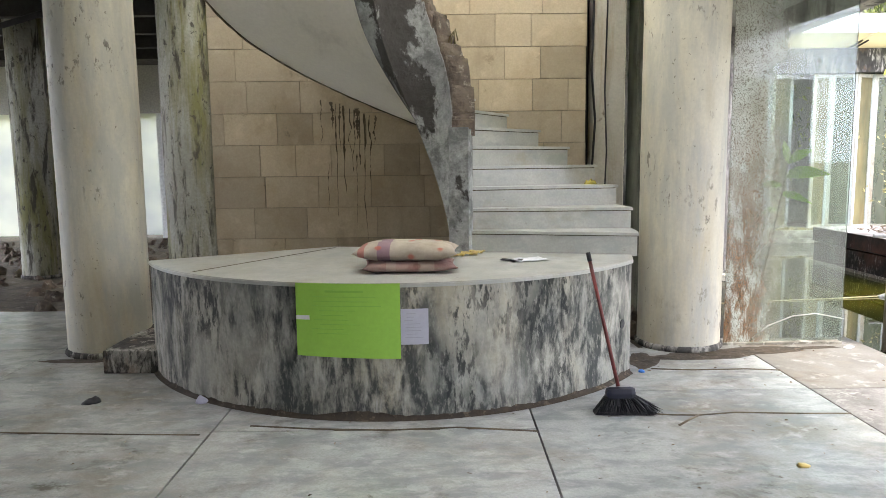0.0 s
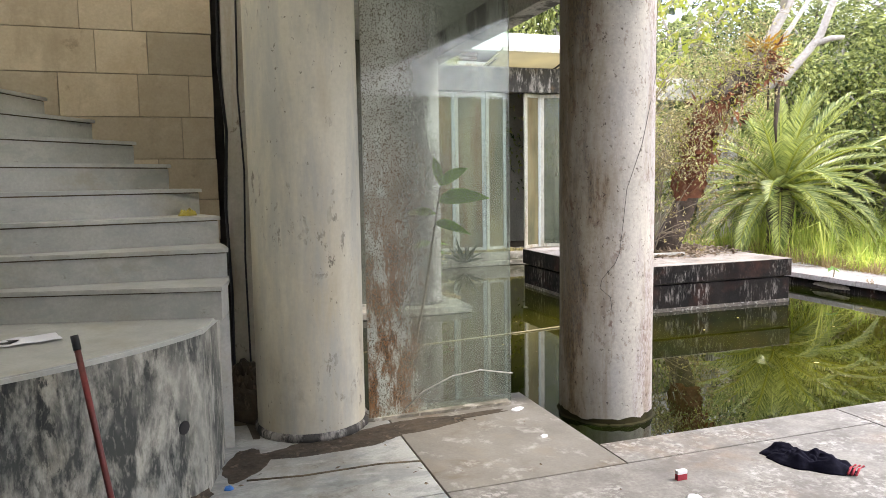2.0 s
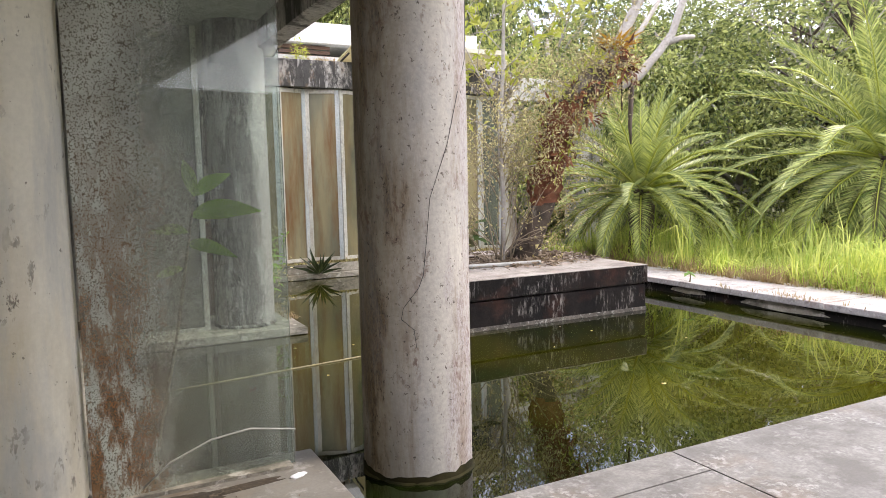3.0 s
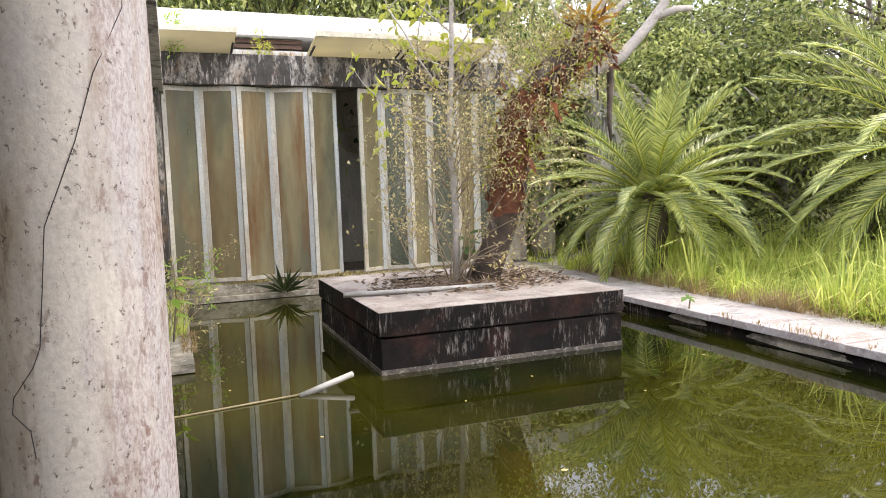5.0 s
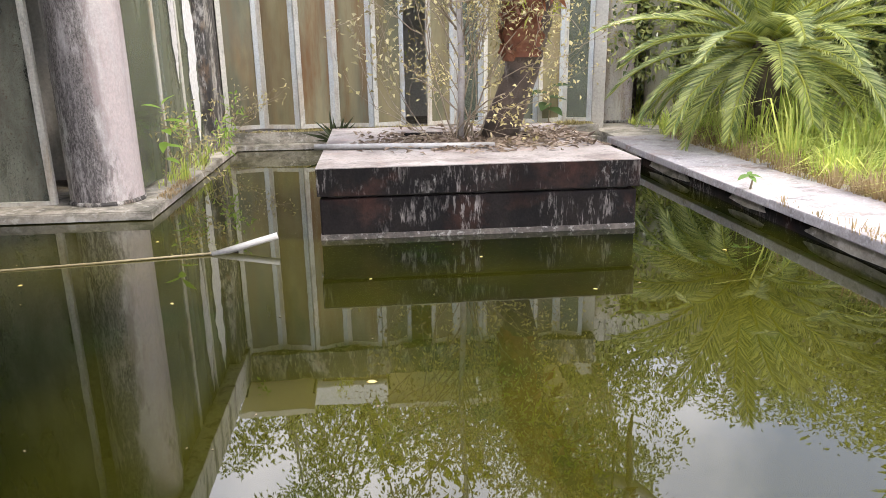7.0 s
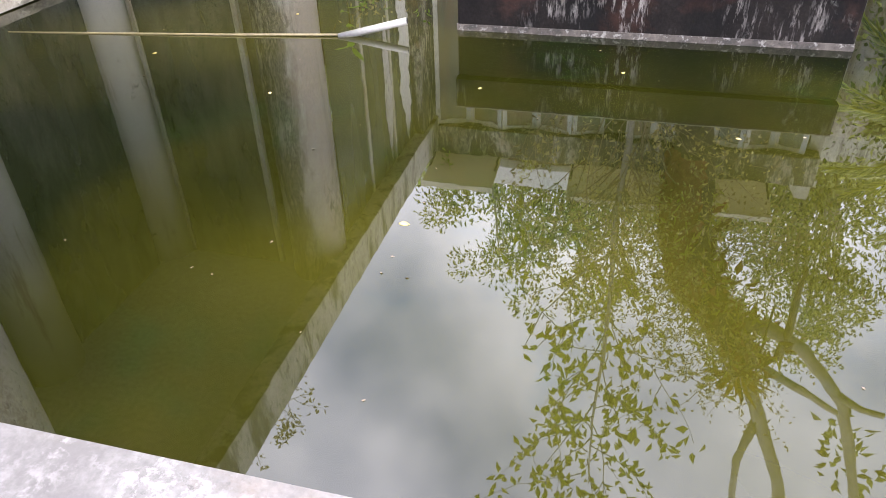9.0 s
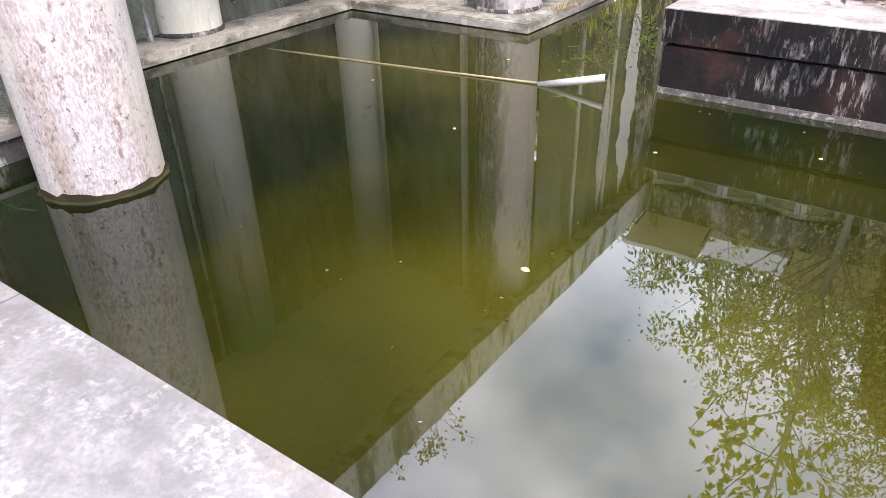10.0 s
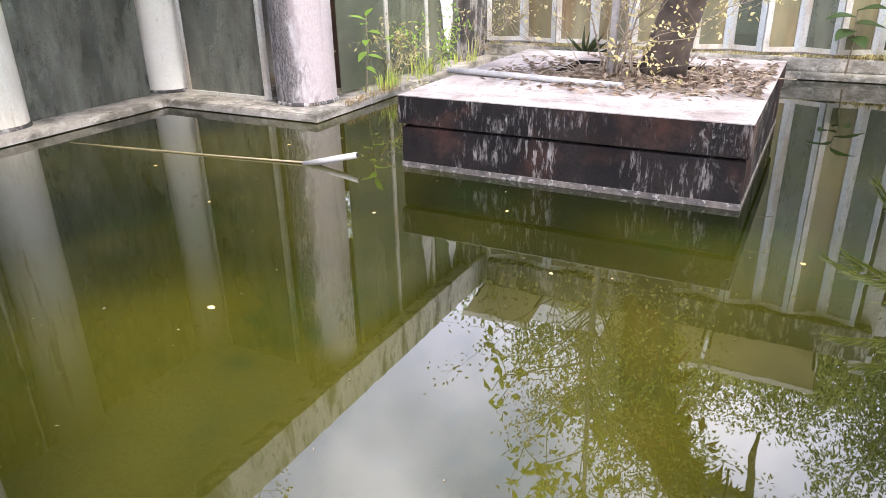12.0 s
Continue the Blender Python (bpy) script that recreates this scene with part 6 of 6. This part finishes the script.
box(bm, -0.095, -0.032, 0.095, 0.085, 0.037, 0.165, 0.03)
part("cap", bm, M_BLUECAP, b, "dark blue plastic cap")
rg = np.random.RandomState(17)
n = 2600
q = rg.uniform(-1, 1, n)
top = np.stack([q * 0.085 - 0.005, rg.uniform(-0.025, 0.03, n), np.full(n, 0.115)], 1)
bot = np.stack([q * 0.165 + 0.02 + np.clip(q, 0, 1) ** 3 * 0.06, rg.uniform(-0.05, 0.06, n), 0.004 + 0.05 * np.clip(q, 0, 1) ** 6 * 0 + rg.uniform(0, 0.015, n)], 1)
dd = bot - top
mesh_part("bristles", leaf_mesh("bristles", top, dd, np.linalg.norm(dd, axis=1) * 0.9, 0.006, M_BLACKPL, 0.2, 18), b)
part("bristle_core", prism(bmesh.new(), [(-0.15, -0.03), (0.20, -0.03), (0.20, 0.045), (-0.15, 0.045)], 0.004, 0.02), M_BLACKPL, b)
bm = bmesh.new()
lo = [bm.verts.new(p) for p in ((-0.16, -0.03, 0.004), (0.2, -0.03, 0.004), (0.2, 0.045, 0.004), (-0.16, 0.045, 0.004))]
hi = [bm.verts.new(p) for p in ((-0.085, -0.02, 0.12), (0.075, -0.02, 0.12), (0.075, 0.03, 0.12), (-0.085, 0.03, 0.12))]
bm.faces.new(hi)
for i in range(4):
    bm.faces.new((lo[i], lo[(i + 1) % 4], hi[(i + 1) % 4], hi[i]))
part("bristle_block", bm, M_BLACKPL, b)


def crumple(name, label, cat, x, y, z, w, d, h, rz, mat, seed, n=26, lump=4.0):
    """A lump of cloth or peel with an uneven outline and folds."""
    bm = bmesh.new()
    rings = []
    for i in range(n // 2 + 1):
        q = i / (n // 2)
        ring = []
        for j in range(n):
            a = 2 * math.pi * j / n
            e = 1 + 0.35 * noise.noise((math.cos(a) * 1.6 + seed, math.sin(a) * 1.6, 0.5)) + 0.12 * noise.noise((math.cos(a) * 4, math.sin(a) * 4, seed))
            px, py = q * e * w / 2 * math.cos(a), q * e * d / 2 * math.sin(a)
            fold = 0.5 + 0.5 * noise.noise((px * lump * 3 + seed, py * lump * 5, 1.0)) + 0.4 * abs(noise.noise((px * lump * 7, py * lump * 9 + seed, 2.0)))
            ring.append(bm.verts.new((px, py, max(0.0, h * (1 - q ** 4) * fold))))
        rings.append(ring)
    for r0, r1 in zip(rings, rings[1:]):
        for j in range(n):
            f = bm.faces.new((r0[j], r1[j], r1[(j + 1) % n], r0[(j + 1) % n]))
            f.smooth = True
    bmesh.ops.remove_doubles(bm, verts=bm.verts[:], dist=0.0004)
    bm.faces.new([v for v in rings[-1] if v.is_valid][::-1])
    ob = solid(name, bm, mat, label, cat)
    ob.matrix_world = pose(x, y, z, 0, 0, rz)
    return ob


cl = crumple("cloth", "crumpled dark navy cloth with red stripes on the deck", "cloth", 4.38, 4.15, 0.0, 0.48, 0.20, 0.10, -50, M_NAVY, 3, 56, 4.2)
for i in range(3):
    bm = tube(bmesh.new(), [(0.19 + 0.018 * i, -0.07, 0.012), (0.20 + 0.018 * i, -0.02, 0.03), (0.22 + 0.018 * i, 0.03, 0.03)], 0.006, 5)
    part("stripe", bm, M_RED, cl, "red stripe")
pk = thing("cigarette_pack", "small white and dark red pack on the deck", "pack", at=(3.66, 4.22, 0.0))
part("box_body", boxed(-0.028, -0.012, 0.0, 0.028, 0.012, 0.03, bevel=0.002), M_RED, pk)
part("lid", boxed(-0.028, -0.012, 0.0305, 0.028, 0.012, 0.05, bevel=0.002), M_PAPER, pk, "white lid")
crumple("fallen_leaf", "curled pale dry leaf on the floor", "leaf", 1.88, 3.31, 0.0, 0.085, 0.05, 0.022, 10, M_YELLOWP, 6, 14)
crumple("dark_scrap", "small dark crumpled scrap on the floor", "scrap", -2.13, 4.37, 0.0, 0.11, 0.09, 0.06, 30, M_BLACKPL, 7, 16)
crumple("blue_scrap", "small blue plastic scrap beside the platform", "scrap", 1.53, 4.90, 0.0, 0.05, 0.04, 0.025, 0, surf("blue plastic scrap", (0.03, 0.20, 0.60), (0.03, 0.16, 0.5), 6, 0.4, 0.05, 40), 8, 12)
crumple("clear_scrap", "crumpled clear plastic scrap beside the platform", "scrap", -1.42, 4.36, 0.0, 0.10, 0.08, 0.05, 0, M_LILAC, 9, 14)
M_PEEL = surf("yellow fruit peel", (0.50, 0.40, 0.05), (0.30, 0.26, 0.05), 25, 0.6, 0.3, 60, [((0.05, 0.035, 0.02), 20, (1, 1, 1), 0.55, 0.62, 0.8)])
crumple("fruit_peel", "yellow blackened fruit peel on a marble step", "peel", 1.38, 6.02, PT + 3 * RISE, 0.17, 0.10, 0.055, 60, M_PEEL, 11, 20, 8)
crumple("paper_scrap", "white paper scrap at the foot of the glass", "scrap", 3.36, 5.50, 0.0, 0.12, 0.06, 0.02, 20, M_PAPER, 12, 14)
crumple("paper_scrap", "small white scrap on the deck", "scrap", 3.30, 5.0, 0.0, 0.07, 0.05, 0.012, 50, M_PAPER, 13, 12)
crumple("paper_scrap", "white paper scrap on the deck", "scrap", 3.58, 4.02, 0.0, 0.12, 0.08, 0.012, 50, M_PAPER, 14, 12)

for i, (x, y, w, d, rz) in enumerate(((2.55, 5.44, 0.85, 0.26, 8), (2.10, 5.32, 0.95, 0.26, 4), (-2.62, 5.36, 0.8, 0.14, 0), (3.0, 5.50, 0.7, 0.09, 4), (1.62, 5.18, 0.5, 0.22, 70), (1.78, 6.35, 0.34, 1.5, 0))):
    crumple("dirt_patch", "dark brown dirt gathered on the floor", "dirt", x, y, -0.001, w, d, 0.006, rz, M_DIRT_SHADE, 50 + i, 40, 5)

# mound added to blacken the shaded rubble corner behind the column
crumple("dirt_mound", "dark mound added for the rubble and black shade behind the column", "dirt", 1.70, 6.45, -0.002, 0.42, 1.3, 0.26, 4, M_DIRT_SHADE, 61, 30, 5)

# ---- cables, wires, rebar, drips ----
def on_column(cx, cy, r, rows):
    return [(cx + r * math.cos(radians(240 + s)), cy + r * math.sin(radians(240 + s)), z) for s, z in rows]


solid("wire", tube(bmesh.new(), on_column(4.165, 5.75, 0.33, [(88, 2.9), (78, 2.2), (55, 1.95), (42, 1.71), (22, 1.42), (18, 1.2), (14, 1.0), (9, 0.93), (-6, 0.82), (-8, 0.76), (4, 0.70), (6, 0.60)]), 0.0017, 5), M_BLACKPL, "thin dark wire hanging down the pool column", "wire")
solid("cable", tube(bmesh.new(), [(1.64, 7.22, 4.3), (1.65, 7.22, 3.2), (1.63, 7.21, 2.4), (1.67, 7.20, 1.9), (1.64, 7.21, 1.3), (1.66, 7.22, 0.6), (1.65, 7.22, 0.0)], 0.012, 6), M_BLACKPL, "dark cable running down the wall pier", "cable")
solid("cable", tube(bmesh.new(), [(1.77, 7.22, 4.3), (1.78, 7.21, 3.0), (1.765, 7.21, 2.2), (1.79, 7.20, 1.6), (1.77, 7.21, 0.9), (1.78, 7.22, 0.0)], 0.008, 6), M_BLACKPL, "thin dark cable running down the wall pier", "cable")
solid("glass_wire", tube(bmesh.new(), [(2.62, 5.59, 0.06), (2.75, 5.6, 0.16), (2.95, 5.61, 0.235), (3.15, 5.63, 0.25), (3.39, 5.645, 0.20)], 0.005, 5), M_PVC, "pale wire curving across the glass foot", "wire")
for i, (an, z, dx, dz) in enumerate(((40, 2.43, 0.03, 0.13), (46, 2.48, 0.07, 0.10), (30, 2.3, 0.06, 0.05))):
    p0 = at_angle(radians(an), SRI - 0.07, z - 0.08)
    part("rebar", tube(bmesh.new(), [p0, p0 + Vector((dx * 0.4, 0, dz * 0.9)), p0 + Vector((dx, 0, dz + 0.05)), p0 + Vector((dx * 1.3, 0, dz * 0.6))], 0.006, 5), M_RUSTPOST, stair, "bent rusty reinforcing bar")
rg = np.random.RandomState(23)
dr = thing("drip_stains", "black water drip stains down the block wall", "stain", kind="structure")
for i, (x, z0, z1, w) in enumerate(((-0.94, 0.95, 2.10, 0.011), (-0.90, 1.62, 2.10, 0.016), (-0.80, 1.62, 2.05, 0.012), (-0.765, 1.42, 2.04, 0.012), (-0.70, 1.48, 2.02, 0.016), (-0.655, 0.72, 2.0, 0.009), (-0.60, 1.32, 1.98, 0.011), (-1.03, 1.0, 1.5, 0.006), (-0.74, 0.85, 1.6, 0.007), (-0.86, 1.2, 2.08, 0.02), (-0.72, 1.75, 2.05, 0.03), (-0.55, 1.7, 1.98, 0.02), (-0.98, 1.85, 2.12, 0.02), (-1.08, 1.7, 2.14, 0.008))):
    bm = bmesh.new()
    rows = []
    m = 22
    for j in range(m + 1):
        q = j / m
        ww = w * (0.25 + 0.9 * (1 - q)) * (0.15 + 1.9 * abs(noise.noise((x * 31, q * 9, 2))))
        xx = x + 0.03 * noise.noise((x * 15, q * 3.5, 0)) + 0.006 * noise.noise((x * 40, q * 20, 0))
        z = z1 + (z0 - z1) * q
        rows.append((bm.verts.new((xx - ww, WALL_Y - 0.0055, z)), bm.verts.new((xx + ww, WALL_Y - 0.0055, z))))
    for p, q in zip(rows, rows[1:]):
        bm.faces.new((p[0], p[1], q[1], q[0]))
    part("drip", bm, M_DRIPSTAIN, dr)

# ---- pipes and floating things ----
M_STICK = surf("pale bamboo stick", (0.30, 0.25, 0.13), (0.22, 0.18, 0.10), 6, 0.6, 0.1, 40)
solid("planter_pipe", tube(bmesh.new(), [(6.12, 9.75, 0.43), (6.9, 9.67, 0.428), (7.75, 9.57, 0.427)], 0.026, 12), M_PVC, "white plastic pipe lying on the planter", "pipe")
bm = bmesh.new()
rings = []
for p, r in (((5.42, 8.455, -0.185), 0.03), ((5.66, 8.50, -0.13), 0.03), ((5.90, 8.545, -0.075), 0.03), ((5.90, 8.545, -0.075), 0.022), ((5.78, 8.52, -0.10), 0.02)):
    rings.append((p, r))
tube(bm, [r[0] for r in rings[:3]], 0.026, 12)
solid("floating_pipe", bm, M_PVC, "white plastic pipe sticking out of the water", "pipe")
part("pipe_mouth", tube(bmesh.new(), [(5.89, 8.543, -0.077), (5.903, 8.5456, -0.0745)], 0.020, 12), M_BLACKPL, bpy.data.objects["floating_pipe"], "dark open pipe end")
solid("floating_stick", tube(bmesh.new(), [(5.46, 8.46, -0.168), (4.6, 8.33, -0.174), (3.57, 8.2, -0.178), (2.9, 8.12, -0.184)], 0.0085, 8), M_STICK, "long pale stick floating on the water", "stick")
for i, (x, y, s) in enumerate(((6.6, 6.2, 0.045), (4.3, 7.9, 0.03), (7.4, 8.1, 0.03), (5.4, 7.4, 0.03), (8.0, 7.3, 0.03), (6.6, 7.7, 0.025), (4.9, 8.9, 0.03), (9.2, 8.0, 0.04))):
    crumple("floating_leaf", "yellow leaf floating on the green water", "leaf", x, y, WATER + 0.001, s, s * 0.7, 0.006, 40 * i, M_YELLOWP, 30 + i, 10)
rg = np.random.RandomState(29)
n = 110
fx, fy = rg.uniform(3.7, 9.8, n), rg.uniform(5.2, 13.8, n)
keep = ~((fx > PX0 - 0.1) & (fx < PX1 + 0.1) & (fy > PY0 - 0.1) & (fy < PY1 + 0.1))
tagged(new("floating_specks", leaf_mesh("floating_specks", np.stack([fx, fy, np.full(n, WATER + 0.003)], 1)[keep], (unit(rg, n) * np.array((1, 1, 0.02)))[keep], 0.016, 0.008, M_LITTER, 0.02, 30)), "small bits floating on the water", "debris", kind="stuff")
# rubble in the left wing and dry bits on the hall floor
bm = bmesh.new()
for i in range(420):
    x, y = rg.uniform(-9, -2.6), rg.uniform(7.4, 14.5)
    s = rg.uniform(0.03, 0.16)
    mt = Matrix.Translation((x, y, -0.05)) @ Euler(rg.uniform(0, 3, 3)).to_matrix().to_4x4() @ Matrix.Diagonal((s, s * rg.uniform(0.4, 1), s * 0.4, 1))
    bmesh.ops.create_icosphere(bm, subdivisions=1, radius=1.0, matrix=mt)
solid("rubble", bm, M_CONC_BROKEN, "broken plaster and rubble on the ground", "rubble", "stuff")
n = 240
fx, fy = rg.uniform(-3.5, 3.4, n), rg.uniform(1.5, 5.6, n)
keep = ((fx - DC.x) ** 2 + (fy - DC.y) ** 2 > 2.05 ** 2)
tagged(new("floor_bits", leaf_mesh("floor_bits", np.stack([fx, fy, np.full(n, 0.004)], 1)[keep], (unit(rg, n) * np.array((1, 1, 0.1)))[keep], 0.03, 0.010, M_LITTER, 0.1, 31)), "dry bits and twigs scattered on the floor", "debris", kind="stuff")
low = boxed(-2.35, 5.0, 0.0, -1.95, 6.6, 0.17, bevel=0.01)
solid("low_step", low, M_LICHEN, "low dark plinth behind the platform", "plinth", "structure")

# ---- floor slabs ----
floor = tagged(new("floor"), "large worn marble floor slabs with dark joints", "floor", kind="structure")
slab_cache = {}
def slab(x0, y0, x1, y1, mat, parent, top=0.0, gap=0.005):
    key = (round(x1 - x0, 3), round(y1 - y0, 3), mat.name)
    if key not in slab_cache:
        bm = boxed(gap - (x1 - x0) / 2, gap - (y1 - y0) / 2, -0.035, (x1 - x0) / 2 - gap, (y1 - y0) / 2 - gap, 0.0, bevel=0.0035)
        slab_cache[key] = mesh_of("slab", bm, mat)
    ob = new("slab", slab_cache[key])
    ob.parent = parent
    ob.location = ((x0 + x1) / 2, (y0 + y1) / 2, top)
    return ob


xj = [-12.36, -10.5, -8.64, -6.78, -4.92, -3.06, -1.2, 0.64, 2.52]
rg = np.random.RandomState(3)
for x0, x1 in zip(xj, xj[1:]):
    y_top = 4.49 if x0 > 0.5 else 3.85
    ys = [y_top - 1.86 * k for k in range(6, -1, -1)] + [min(y_top + 1.86, 5.84)]
    if x0 < 0.5:
        ys.append(7.28)
    for y0, y1 in zip(ys, ys[1:]):
        if y1 > -5.5:
            slab(max(x0, -12), max(y0, -6), x1, y1, M_MARBLE_FLOOR, floor, rg.uniform(-0.001, 0.001))
# dark soil colour here covers both the dirt floor and its shadow
slab(0.64, 5.84, 1.92, 7.28, M_SOIL, floor)
slab(2.52, 4.49, EDGE_X, 5.84, M_LANDING, floor)
deck_x = [2.52, 5.25, 9.92]
for x0, x1 in zip(deck_x, deck_x[1:]):
    ys = [-5.5, -3.4, -1.09, 0.77, 2.63, 4.49 if x0 < 3 else EDGE_Y]
    for y0, y1 in zip(ys, ys[1:]):
        slab(x0, y0, x1, y1, M_DECK, floor, rg.uniform(-0.001, 0.001))
slab(EDGE_X, 4.49, 5.25, EDGE_Y, M_DECK, floor)
for pts in ([(1.2, 4.10), (1.45, 4.03), (1.62, 4.02), (1.85, 4.06), (2.2, 4.03), (2.52, 4.02)], [(1.62, 4.02), (1.52, 3.93), (1.45, 3.86)], [(-1.0, 3.93), (-0.62, 3.87), (-0.2, 3.84), (0.2, 3.87), (0.64, 3.80)], [(1.62, 4.97), (1.9, 4.93), (2.3, 4.94), (2.52, 4.90)], [(-3.2, 3.80), (-2.4, 3.87), (-1.7, 3.82), (-1.25, 3.80)]):
    bm = bmesh.new()
    tube(bm, [(x, y, -0.0015) for x, y in pts], [0.0085] * len(pts), 6)
    part("crack", bm, M_DRIPSTAIN, floor, "dark crack across the slabs")

# ---- wall blocks ----
blk = {}
z = 0.74 - 0.317 * 2
rg = np.random.RandomState(8)
while z < 4.5:
    x = WX0 - rg.uniform(0, 0.4)
    while x < WX1 - 0.02:
        w = [0.54, 0.54, 0.54, 0.36, 0.72][rg.randint(5)]
        xa, xb = max(x, WX0), min(x + w, WX1)
        if WX1 - xb < 0.12:
            xb = WX1
        if xb - xa > 0.1:
            key = round(xb - xa, 2)
            if key not in blk:
                blk[key] = mesh_of("block", boxed(0.0025, 0, 0.0025, key - 0.0025, 0.02, 0.317 - 0.0025, bevel=0.003), M_BLOCK)
            ob = new("block", blk[key])
            ob.parent = wall
            ob.location = (xa, WALL_Y - 0.002 + rg.uniform(-0.0015, 0.0015), z)
        x = xb if xb == WX1 else x + w
    z += 0.317
